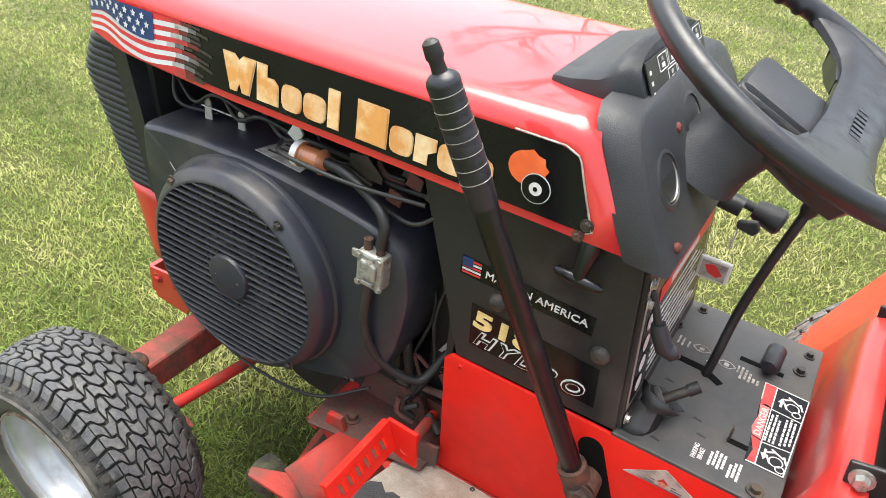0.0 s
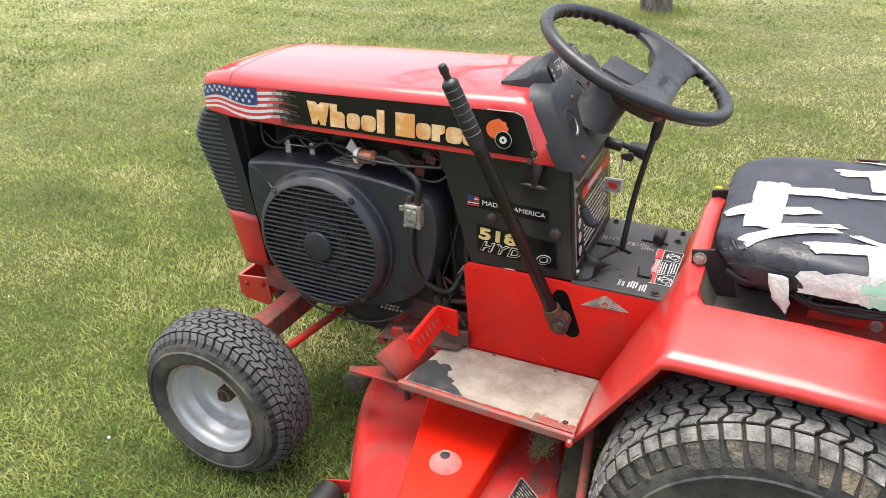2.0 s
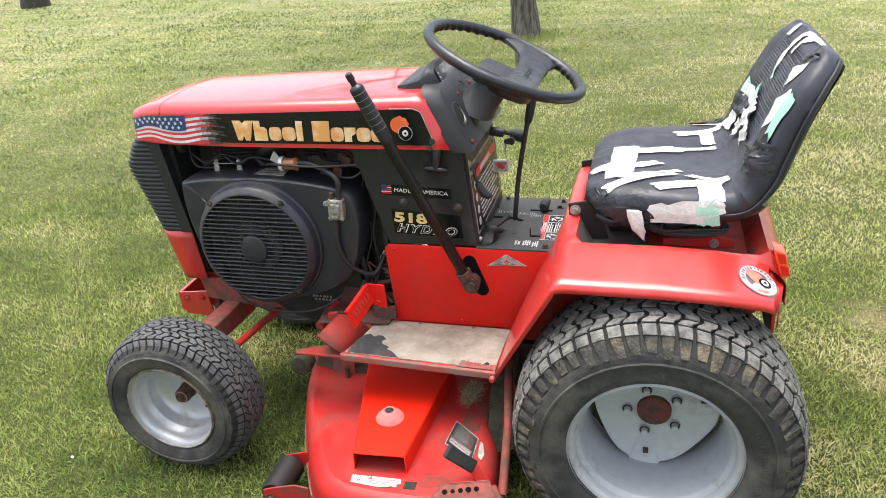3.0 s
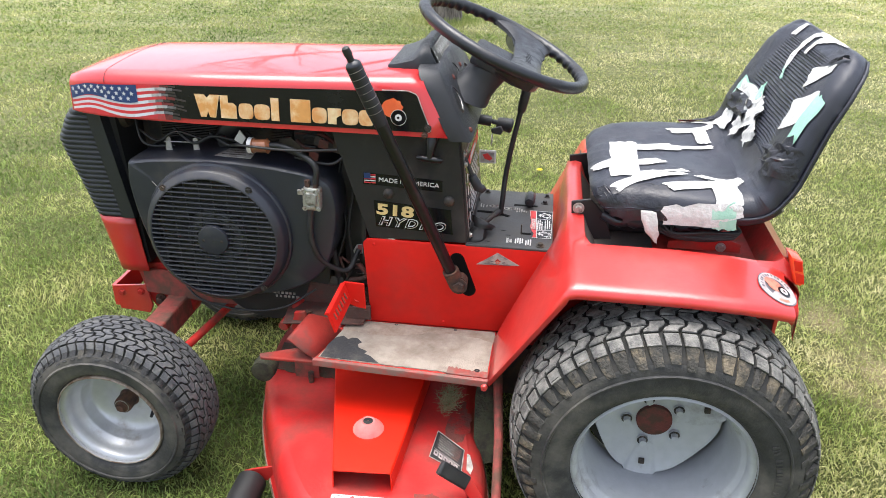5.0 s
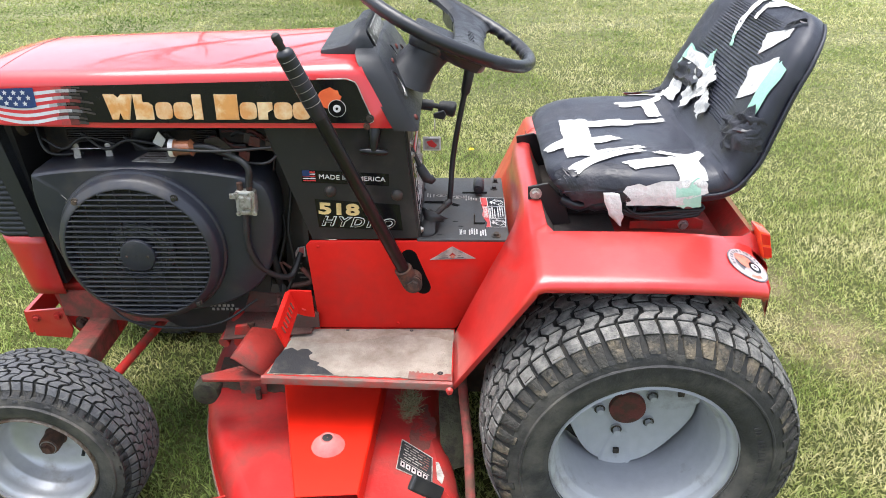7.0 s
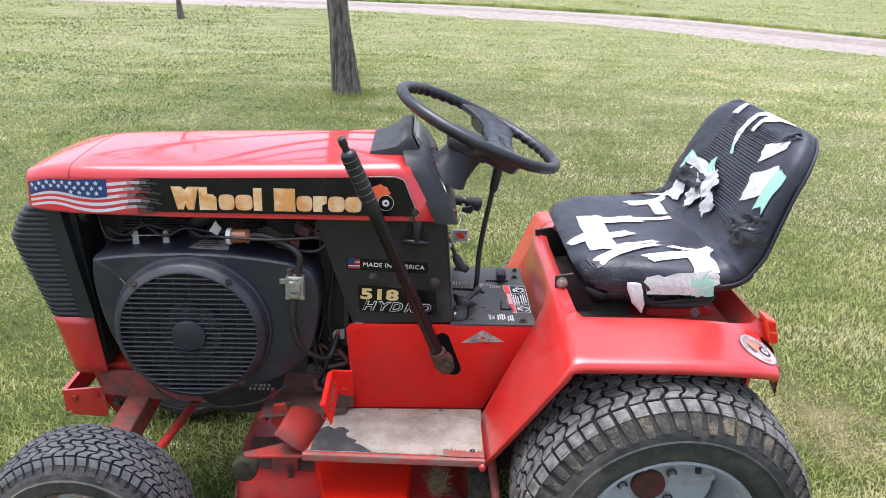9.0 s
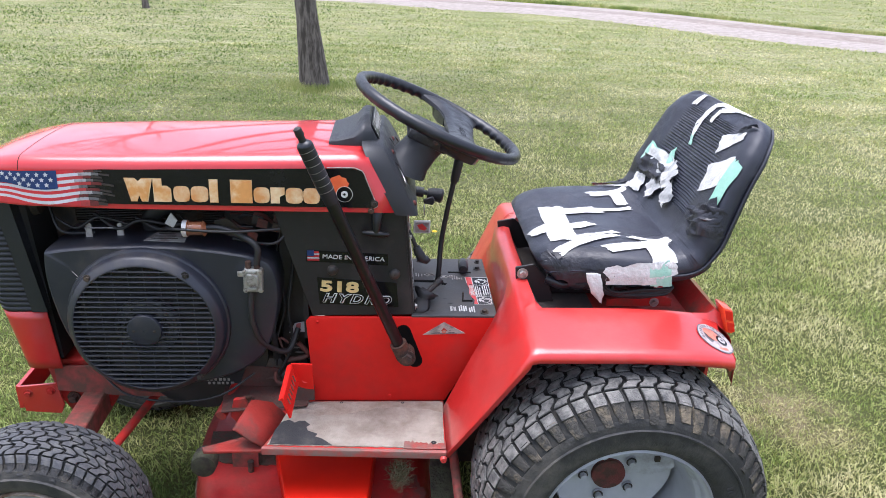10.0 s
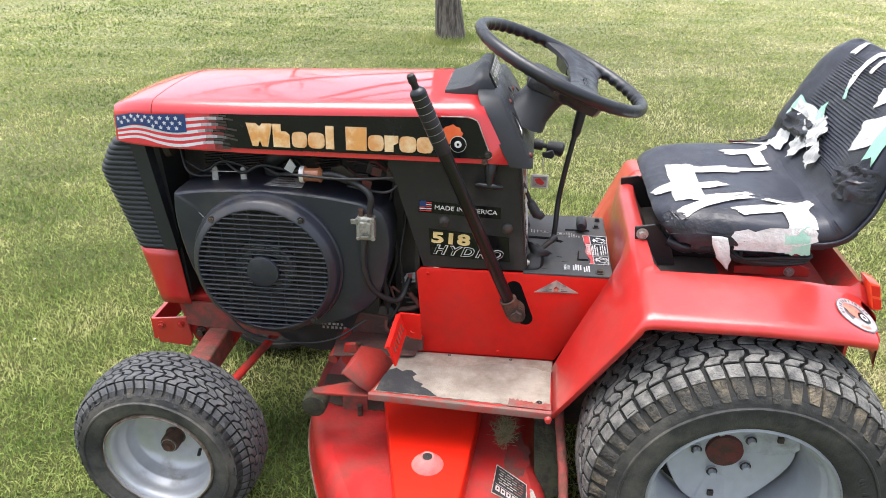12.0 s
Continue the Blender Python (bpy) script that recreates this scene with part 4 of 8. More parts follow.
def hood_seam():
    """Narrow gap between the hood's front cap and its top sheet."""
    x = -1.205
    wb, ws, zb, zs = hood_half(x)
    crown = float(np.interp(x, [-1.31, -1.22, -0.5], [0.003, 0.006, 0.007]))
    pts = [(x, -wb + 0.006, zs - 0.026)]
    for k in range(1, 6):
        a = math.pi / 2 * k / 5
        pts.append((x, -ws - (wb - 0.006 - ws) * math.cos(a), zs - 0.026 + 0.026 * math.sin(a)))
    for k in range(1, 11):
        f = k / 5
        pts.append((x, -ws * (1 - f), zs + crown * (1 - (1 - f) ** 2)))
    part("hood_seam", tube(pts, 0.0006, 6), GROOVE, HOOD)


hood_seam()


def flank_patch(outline, off):
    """A thin sheet on the hood's flank over a polygon of (x, z)."""
    bm = bmesh.new()
    bm.faces.new([bm.verts.new(hood_side(x, z, off)) for x, z in outline])
    return bm


def flank_strip(top, bot, x0, x1, n, off):
    """A strip between two height functions along the flank."""
    rows = []
    for i in range(n + 1):
        x = x0 + (x1 - x0) * i / n
        rows.append([hood_side(x, top(x), off), hood_side(x, (top(x) + bot(x)) / 2, off), hood_side(x, bot(x), off)])
    return rows


def side_decal():
    top = lambda x: float(np.interp(x, [-1.29, -1.05, -0.6, -0.545, -0.53], [0.868, 0.891, 0.9025, 0.904, 0.899]))
    bot = lambda x: 0.8225
    rows = flank_strip(top, bot, -1.285, -0.533, 40, 0.0022)
    # slanted rear end
    for x, zt, zb in ((-0.526, 0.893, 0.8225), (-0.518, 0.872, 0.8225), (-0.507, 0.845, 0.8225), (-0.500, 0.828, 0.8235)):
        rows.append([hood_side(x, zt, .0022), hood_side(x, (zt + zb) / 2, .0022), hood_side(x, zb, .0022)])
    d = part("side_decal", loft(rows), DECAL_BLACK, HOOD, "glossy black vinyl side stripe", smooth=60)
    # thin pale outline of the rear end
    edge = [hood_side(x, z, .003) for x, z in ((-0.60, .9045), (-.545, .9050), (-.53, .899), (-.526, .893), (-.518, .872), (-.507, .845), (-.499, .826), (-.505, .8225))]
    part("pinstripe", tube(edge, 0.0011, 6), GREYLABEL, HOOD)
    return d


side_decal()


def brand_blocks():
    """The maker's name as plain blocks, one for each letter, in its colours."""
    k = 0.38 / 305
    X = lambda px: -0.996 + (px - 412) * k
    zl, zc, zx = 0.8300, 0.8755, 0.8615
    spec = [(412, 453, "w", 1), (456, 482, "h", 1), (487, 511, "o", 0), (514, 540, "o", 0), (543, 556, "l", 1), (577, 609, "b", 1), (613, 637, "o", 0), (640, 661, "r", 0), (664, 690, "o", 0), (692, 717, "o", 0)]
    for a, b, kind, gold in spec:
        x0, x1 = X(a), X(b)
        w = x1 - x0
        if kind == "w":
            poly = [(x0, zc), (x0 + .2 * w, zl), (x0 + .42 * w, zl), (x0 + .5 * w, zl + .012), (x0 + .58 * w, zl), (x0 + .8 * w, zl), (x1, zc), (x0 + .62 * w, zc), (x0 + .5 * w, zc - .006), (x0 + .38 * w, zc)]
        elif kind == "h":
            poly = [(x0, zl), (x1, zl), (x1, zx - .006), (x1 - .2 * w, zx), (x0 + .5 * w, zx), (x0 + .5 * w, zc), (x0, zc)]
        elif kind == "l":
            poly = [(x0, zl), (x1, zl), (x1, zc), (x0, zc)]
        elif kind == "b":
            poly = [(x0, zl), (x1, zl), (x1, zc), (x0, zc)]
        elif kind == "r":
            poly = [(x0, zl), (x0 + .65 * w, zl), (x0 + .65 * w, zl + .013), (x1, zl + .018), (x1, zx), (x0, zx)]
        else:
            poly = [(x0 + w * (.5 + .5 * math.copysign(abs(math.cos(t)) ** .6, math.cos(t))), (zl + zx) / 2 + (zx - zl) / 2 * math.copysign(abs(math.sin(t)) ** .6, math.sin(t))) for t in (2 * math.pi * i / 16 for i in range(16))]
        cx = sum(p[0] for p in poly) / len(poly)
        cz = sum(p[1] for p in poly) / len(poly)
        rim_poly = [(cx + (p[0] - cx) * 1.08, cz + (p[1] - cz) * 1.05) for p in poly]
        part("letter_edge", flank_patch(rim_poly, 0.0034), CREAM, HOOD)
        part("letter_block", flank_patch(poly, 0.0046), ORANGEGOLD if gold else CREAM, HOOD)


brand_blocks()


def flag_decal():
    """Waving flag at the front of the flank: stripes, blue field, stars, and a smoky trailing edge."""
    wave = lambda x: 0.0062 * math.sin((x + 1.285) * 36)
    top = lambda x: float(np.interp(x, [-1.31, -1.25, -1.05], [0.866, 0.880, 0.890]))
    low = lambda x: 0.8165
    x0, x1 = -1.298, -1.095
    n = 11
    rng = random.Random(9)
    for i in range(n):
        t = lambda x, i=i: top(x) + (low(x) - top(x)) * i / n + wave(x) * (0.3 + 0.7 * i / n) * (0 < i)
        b = lambda x, i=i: top(x) + (low(x) - top(x)) * (i + 1) / n + wave(x) * (0.3 + 0.7 * (i + 1) / n) * (i < n - 1)
        part("stripe", loft(flank_strip(t, b, x0, x1 + 0.010 * math.sin(i * 2.1), 26, 0.0036)), FLAGRED if i % 2 == 0 else FLAGWHITE, HOOD)
        # the trailing end fades out in three lengths
        s0 = x1 + 0.010 * math.sin(i * 2.1)
        for k, pair in enumerate(((FADERED, FADEWHITE), (DIMRED, DIMWHITE), (SMOKE, SMOKE))):
            s1 = s0 + 0.020 + rng.uniform(-.006, .008)
            h = (1.0, 0.9, 0.6)[k]
            mid = lambda x, t=t, b=b: (t(x) + b(x)) / 2
            half = lambda x, t=t, b=b, h=h: (t(x) - b(x)) / 2 * h
            part("streak", loft(flank_strip(lambda x: mid(x) + half(x), lambda x: mid(x) - half(x), s0, s1, 6, 0.0036 - .0003 * k)), pair[i % 2], HOOD)
            s0 = s1
    fb = lambda x: top(x) + (low(x) - top(x)) * 0.46 + wave(x)
    part("blue_field", loft(flank_strip(lambda x: top(x) + .0005, fb, x0 - 0.001, -1.128, 22, 0.0046)), BLUE, HOOD)
    for r in range(4):
        for q in range(10):
            x = x0 + 0.008 + q * 0.0176 + (r % 2) * 0.0088
            z = top(x) - 0.0065 - r * 0.0092 + wave(x) * (0.2 + r * .2)
            if x > -1.134 or z < fb(x) + 0.004:
                continue
            pts = []
            for k in range(10):
                a = math.pi / 2 + k * math.pi / 5
                rad = 0.0054 if k % 2 == 0 else 0.0026
                pts.append((x + rad * math.cos(a), z + rad * math.sin(a)))
            part("star", flank_patch(pts, 0.0056), FLAGWHITE, HOOD)


flag_decal()


def horse_logo():
    """The maker's emblem as plain shapes: an orange head over a small wheel."""
    cx, cz = -0.580, 0.868
    pts = []
    for k in range(20):
        a = 2 * math.pi * k / 20
        r = 0.020 * (1 + 0.16 * (k % 2) * (math.cos(a) > -0.3) + 0.2 * math.cos(a - 2.6))
        pts.append((cx + 0.004 + 1.05 * r * math.cos(a), cz - 0.001 + 0.92 * r * math.sin(a)))
    part("emblem_head", flank_patch(pts, 0.0036), HORSE, HOOD)
    ring = lambda r: [(cx + 0.0145 + r * math.cos(2 * math.pi * k / 24), cz - 0.017 + r * math.sin(2 * math.pi * k / 24)) for k in range(24)]
    part("emblem_ring", flank_patch(ring(.0165), 0.0046), WHITE, HOOD)
    part("emblem_wheel", flank_patch(ring(.0155), 0.0052), DECAL_BLACK, HOOD)
    part("emblem_hub", flank_patch(ring(.0072), 0.0058), WHITE, HOOD)
    part("emblem_dot", flank_patch(ring(.0026), 0.0064), DECAL_BLACK, HOOD)


horse_logo()
bolt("hood_screw", hood_side(-0.505, 0.832, 0.003), (0, -1, 0), 0.005, 0.004, ENGINE, HOOD)
bolt("hood_screw", hood_side(-0.512, 0.8165, 0.002), (0, -1, 0), 0.0045, 0.003, RUST, HOOD)


# ---- nose and grille ----
def nose():
    """Black ribbed nose and the red apron below it, wrapped round the front."""
    front = lambda z: float(np.interp(z, [0.40, 0.545, 0.635, 0.70, 0.738, 0.79, 0.815], [-1.298, -1.324, -1.348, -1.368, -1.376, -1.348, -1.326]))
    rear = lambda z: float(np.interp(z, [0.40, 0.545, 0.815], [-1.212, -1.222, -1.255]))
    wide = lambda z: float(np.interp(z, [0.40, 0.545, 0.79], [0.112, 0.117, 0.128]))

    def ring(z, out):
        w, xf, xr = wide(z) + out, front(z) - out, rear(z)
        left = [(xr, -w), ((xr + xf) / 2 - 0.01, -w)]
        for k in range(6):
            a = math.pi / 2 * k / 5
            left.append((xf + 0.03 - 0.03 * math.sin(a), -w + 0.03 - 0.03 * math.cos(a)))
        pts = left + [(x, -y) for x, y in left[::-1]]
        return [(x, y, z) for x, y in pts]

    # ribs: each one a rounded ledge
    rows = []
    n = 22
    for i in range(n):
        z = 0.548 + (0.812 - 0.548) * i / n
        dz = (0.812 - 0.548) / n
        rows += [ring(z, -0.0016), ring(z + 0.16 * dz, 0.0004), ring(z + 0.40 * dz, 0.0008), ring(z + 0.66 * dz, 0.0002), ring(z + 0.82 * dz, -0.0016)]
    rows.append(ring(0.812, -0.0026))
    g = part("grille", loft(rows), PLASTIC, tractor, "black ribbed plastic nose grille", smooth=35)
    mod = g.modifiers.new("thick", "SOLIDIFY")
    mod.thickness, mod.offset = 0.006, -1
    # flat black rear border of the grille
    strip = [[(rear(z) + d, -wide(z) - 0.003, z) for d in (-0.028, 0.004)] + [(rear(z) + 0.004, -wide(z) + 0.03, z)] for z in np.linspace(0.548, 0.81, 8)]
    part("grille_edge", loft(strip), PLASTIC, tractor, smooth=30)
    apron = part("front_apron", loft([ring(z, 0.0) for z in np.linspace(0.40, 0.546, 8)]), RED_BODY, tractor, "red painted front apron", smooth=40)
    mod = apron.modifiers.new("thick", "SOLIDIFY")
    mod.thickness, mod.offset = 0.004, -1
    # dark inner wall behind the nose
    part("inner_wall", prism([(-1.25, 0.42), (-1.21, 0.42), (-1.235, 0.81), (-1.27, 0.81)], -0.10, 0.10), BLACKPANEL, tractor)
    for sy in (-1, 1):
        part("headlight_can", lathe([(0.001, 0.0), (0.022, 0.0), (0.03, -0.02), (0.03, -0.05)], (-1.22, sy * 0.06, 0.78), "x", 20), ENGINE, tractor, smooth=40)


nose()


def front_bracket():
    b = group_part("front_bracket", (-1.3, 0, 0.3), tractor)
    for sy in (-1, 1):
        y = sy * 0.085
        part("plate", prism([(-1.335, 0.335), (-1.245, 0.345), (-1.235, 0.285), (-1.245, 0.262), (-1.325, 0.268)], y - 0.003, y + 0.003, 0.001), RED_BODY, b)
        for x, z in ((-1.312, .318), (-1.26, .325)):
            bolt("bolt", (x, y - 0.003 if sy < 0 else y + 0.003, z), (0, sy, 0), 0.007, 0.006, RED_DIRTY, b)
    part("cross_plate", box((-1.34, -0.085, 0.275), (-1.33, 0.085, 0.335), 0.001), RED_BODY, b)
    part("block", prism([(-1.27, 0.40), (-1.12, 0.41), (-1.10, 0.33), (-1.13, 0.27), (-1.22, 0.25), (-1.25, 0.30)], -0.075, 0.075, 0.006), RED_DIRTY, b, "rusty red cast axle support")
    bolt("bolt", (-1.215, -0.075, 0.30), (0, -1, 0), 0.010, 0.012, RUST, b)
    bolt("bolt", (-1.205, -0.075, 0.35), (0, -1, 0), 0.008, 0.010, RUST, b)


front_bracket()


def front_axle():
    a = group_part("front_axle", (-1.16, 0, 0.3), tractor)
    def beam(sy):
        rows = []
        for t in np.linspace(0, 1, 9):
            y = sy * (0.02 + 0.25 * t)
            z = 0.285 + 0.028 * t
            h, w = 0.032 - 0.004 * t, 0.026
            x = -1.165 + 0.02 * t
            rows.append([(x - w, y, z - h + .003), (x - w + .003, y, z - h), (x + w - .003, y, z - h), (x + w, y, z - h + .003), (x + w, y, z + h - .003), (x + w - .003, y, z + h), (x - w + .003, y, z + h), (x - w, y, z + h - .003)])
        return loft(rows, True, True)
    for sy in (-1, 1):
        part("axle_beam", beam(sy), RUSTY, a, smooth=30)
        part("spindle", tube([(-1.143, sy * 0.275, 0.205), (-1.143, sy * 0.275, 0.34)], 0.018, 16), RUSTY, a, smooth=40)
        part("spindle_cap", lathe([(0.001, 0.018), (0.012, 0.016), (0.018, 0.008), (0.019, 0)], (-1.143, sy * 0.275, 0.338), "z", 16), RUST, a, smooth=50)
        part("stub_axle", tube([(-1.15, sy * 0.27, 0.215), (-1.173, sy * 0.36, 0.203)], 0.016, 14), RUST, a, smooth=40)
        part("steering_arm", prism([(-1.15, 0.262), (-1.05, 0.262), (-1.04, 0.252), (-1.05, 0.245), (-1.15, 0.245)], sy * 0.285, sy * 0.262, 0.002), RUSTY, a)
    part("tie_rod", tube([(-1.075, -0.285, 0.285), (-1.02, 0.02, 0.292), (-1.075, 0.27, 0.285)], 0.010, 12), RED_DIRTY, a, smooth=40)
    for sy in (-1, 1):
        part("rod_end", lathe([(0.001, -0.018), (0.014, -0.014), (0.016, 0), (0.014, 0.014), (0.001, 0.018)], (-1.075, sy * 0.28, 0.278), "z", 14), RUST, a, smooth=50)


front_axle()


def frame_rails():
    for sy in (-1, 1):
        y = sy * 0.09
        part("frame_rail", prism([(-1.24, 0.395), (-0.1, 0.375), (-0.1, 0.30), (-1.10, 0.315), (-1.24, 0.33)], y - 0.004, y + 0.004, 0.001), RUSTY, tractor, "rusty brown steel frame rail")
    part("belly_plate", box((-1.0, -0.088, 0.375), (-0.42, 0.088, 0.383), 0.001), ENGINE, tractor)
    part("transaxle", prism([(-0.3, 0.42), (0.10, 0.42), (0.12, 0.25), (0.05, 0.18), (-0.08, 0.19), (-0.2, 0.28), (-0.3, 0.3)], -0.07, 0.07, 0.015), ENGINE, tractor, smooth=40)
    # added dark body that stands in for the shadow behind the deck
    part("dark_filler", prism([(-0.46, 0.332), (-0.10, 0.332), (-0.06, 0.42), (-0.06, 0.30), (-0.12, 0.20), (-0.36, 0.20), (-0.46, 0.28)], -0.20, 0.20, 0.004), ENGINE, tractor, "dark block added to fill the shadowed space under the frame")
    part("rear_axle_tube", tube([(0, -0.34, 0.288), (0, 0.32, 0.288)], 0.034, 18), ENGINE, tractor, smooth=40)


frame_rails()


# ---- engine ----
def engine():
    e = group_part("engine", (-0.97, -0.05, 0.55), tractor, "black air-cooled engine with recoil starter, dusty and oily")
    # blower shroud: the outline of the housing, rounded over its edge
    out = smooth_path([(-1.125, 0.440, 0), (-1.165, 0.530, 0), (-1.184, 0.630, 0), (-1.183, 0.700, 0), (-1.166, 0.716, 0), (-1.06, 0.727, 0), (-0.93, 0.729, 0), (-0.80, 0.716, 0), (-0.737, 0.700, 0),
                       (-0.714, 0.668, 0), (-0.710, 0.600, 0), (-0.735, 0.495, 0), (-0.79, 0.435, 0), (-0.88, 0.402, 0), (-0.98, 0.392, 0), (-1.08, 0.402, 0), (-1.125, 0.440, 0)], 3)[:-1]
    cx, cz = -0.97, 0.55
    rows = []
    for y, k in ((0.02, 0.985), (-0.10, 1.0), (-0.152, 1.003), (-0.163, 0.998), (-0.169, 0.988), (-0.172, 0.968), (-0.1725, 0.72), (-0.1725, 0.45)):
        rows.append([(cx + (p.x - cx) * k, y, cz + (p.y - cz) * k) for p in out])
    part("shroud", loft(rows, True, True), SHROUD, e, "black pressed blower shroud", smooth=35)
    c = (-0.982, -0.016, 0.556)
    ring = [(0.170, -0.150), (0.1695, -0.160), (0.168, -0.1635), (0.164, -0.1655), (0.1615, -0.178), (0.160, -0.1845), (0.157, -0.1885), (0.149, -0.1945), (0.1465, -0.1965), (0.1440, -0.1965), (0.1425, -0.194), (0.1425, -0.165)]
    part("recoil_ring", lathe(ring, c, "y", 72), SHROUD, e, "black round starter guard", smooth=40)
    part("guard_back", lathe([(0.001, -0.1625), (0.144, -0.1620)], c, "y", 48), GROOVE, e)
    for i in range(24):
        z = -0.132 + i * 0.0115
        half = math.sqrt(max(0, 0.1435 ** 2 - z ** 2))
        slat = part("guard_slat", prism([(-0.1966, z - 0.0015), (-0.1972, z), (-0.1966, z + 0.0011), (-0.1922, z + 0.0016), (-0.1922, z - 0.0005)], -half, half, axis="x"), SLAT, e)
        slat.data.transform(Matrix.Translation((c[0], c[1], c[2])))
    for i in range(-4, 5):
        x = i * 0.0315 + 0.008
        h = math.sqrt(max(0, 0.1425 ** 2 - x ** 2))
        part("guard_rib", box((c[0] + x - 0.0012, c[1] - 0.1915, c[2] - h), (c[0] + x + 0.0012, c[1] - 0.1885, c[2] + h)), HOSE, e)
    # scratches in the enamel
    for (x0, z0), (x1, z1) in (((-1.128, 0.671), (-1.117, 0.658)), ((-1.117, 0.658), (-1.109, 0.661)), ((-1.122, 0.655), (-1.114, 0.652)), ((-1.116, 0.650), (-1.116, 0.659))):
        part("scratch", tube([(x0, -0.1728, z0), (x1, -0.1728, z1)], 0.0007, 5), GREYLABEL, e)
    part("guard_boss", lathe([(0.001, -0.203), (0.030, -0.203), (0.0345, -0.2015), (0.036, -0.198), (0.037, -0.186)], c, "y", 36), SHROUD, e, smooth=40)
    part("fan_cup", lathe([(0.001, -0.1825), (0.062, -0.1825), (0.066, -0.180), (0.066, -0.168)], c, "y", 40), FANCUP, e, "grey fan hub behind the guard", smooth=40)
    for r in (0.045, 0.055, 0.064):
        part("cup_ring", lathe([(r - .002, -0.1824), (r - .001, -0.1850), (r + .001, -0.1850), (r + .002, -0.1824)], c, "y", 40), SLAT, e, smooth=40)
    for t in (0.93, 2.3, -0.85):
        bolt("guard_bolt", (c[0] + 0.154 * math.cos(t), c[1] - 0.1905, c[2] + 0.154 * math.sin(t)), (0, -1, 0), 0.0055, 0.005, ENGINE, e)
    for sx in (-1, 1):
        bolt("boss_screw", (c[0] + sx * 0.021, c[1] - 0.203, c[2]), (0, -1, 0), 0.0022, 0.001, ENGINE, e)
    # flat tin top, silver label, clips
    part("label_plate", prism([(-0.985, -0.145), (-0.900, -0.152), (-0.905, -0.098), (-0.97, -0.095)], 0.7301, 0.7312, axis="z"), GREYLABEL, e, "worn silver data label")
    for k in range(3):
        part("print_bar", box((-0.972 + .004 * k, -0.136 + .013 * k, 0.7311), (-0.918 - .006 * k, -0.132 + .013 * k, 0.7316)), ENGINE, e)
    # torn label deep behind the hoses
    part("torn_label", prism([(-0.704, 0.478), (-0.668, 0.482), (-0.666, 0.508), (-0.690, 0.503)], -0.0830, -0.0805), WHITE, e, "torn white and pink warning label")
    part("label_band", prism([(-0.690, 0.482), (-0.678, 0.484), (-0.676, 0.505), (-0.686, 0.503)], -0.0838, -0.0828), PINK, e)
    for k in range(4):
        part("print_bar", box((-0.702 + .003 * k, -0.0834, 0.462 - .012 * k), (-0.684 + .006 * k, -0.0805, 0.4645 - .012 * k)), GREYLABEL, e)
    for x in (-1.108, -1.043):
        part("clip", prism([(x - .008, .71), (x + .008, .71), (x + .007, .752), (x + .003, .757), (x - .005, .754)], -0.112, -0.109, 0.001), GREYLABEL, e, "bent zinc clip")
    part("clip_rod", tube([(-1.115, -0.115, 0.745), (-1.03, -0.115, 0.747)], 0.0014, 8), STEEL, e)
    part("cylinder_block", box((-1.235, 0.0, 0.36), (-0.67, 0.165, 0.795), 0.02), ENGINE, e, smooth=40)
    for i in range(9):
        part("cooling_fin", box((-1.17, -0.02, 0.725 + 0.004 * i), (-0.85, 0.12, 0.727 + 0.004 * i)), ENGINE, e)
    part("heat_baffle", box((-0.72, -0.08, 0.39), (-0.665, 0.165, 0.81), 0.004), BLACKPANEL, e)
    part("air_cleaner", lathe([(0.001, 0.05), (0.075, 0.05), (0.082, 0.042), (0.084, 0.0), (0.08, -0.03)], (-0.93, 0.06, 0.745), "z", 36), ENGINE, e, smooth=40)
    part("muffler", tube([(-1.12, 0.05, 0.74), (-1.02, 0.05, 0.745)], 0.035, 18), RUST, e, smooth=40)
    part("crankcase", prism([(-1.10, 0.43), (-0.72, 0.43), (-0.70, 0.39), (-0.74, 0.345), (-1.02, 0.345), (-1.10, 0.37)], -0.11, 0.12, 0.015), ENGINE, e, smooth=40)
    part("dipstick", tube([(-0.76, -0.10, 0.62), (-0.735, -0.12, 0.50), (-0.73, -0.11, 0.43)], 0.008, 10, n=6), HOSE, e, smooth=40)
    # plate with writing under the shroud
    part("side_plate", lathe([(0.001, -0.112), (0.15, -0.112), (0.152, -0.106)], (-0.90, 0, 0.445), "y", 40), HOSE, e, smooth=40)
    for k, (x0, x1) in enumerate(((-0.895, -0.835), (-0.89, -0.828))):
        for q in range(6):
            a = x0 + (x1 - x0) * q / 6
            part("print_bar", box((a, -0.1145, 0.3695 - 0.010 * k), (a + 0.0050 + 0.0018 * ((q * 7 + k) % 3 == 0), -0.1125, 0.3752 - 0.010 * k)), GREYLABEL, e)
    # fuel pump
    p = (-0.757, -0.186, 0.661)
    part("fuel_pump", prism([(p[0] - .021, p[2] - .026), (p[0] + .018, p[2] - .027), (p[0] + .020, p[2] + .024), (p[0] - .019, p[2] + .026)], -0.192, -0.168, 0.004), ALU, e, "square cast aluminium fuel pump")
    part("pump_cover", prism([(p[0] - .013, p[2] - .008), (p[0] + .012, p[2] - .010), (p[0] + .013, p[2] + .012), (p[0] + .004, p[2] + .018), (p[0] - .012, p[2] + .017)], -0.198, -0.19, 0.003), ALU, e)
    part("pump_slot", box((p[0] - .009, -0.196, p[2] - .020), (p[0] + .009, -0.191, p[2] - .014), 0.001), ALU, e)
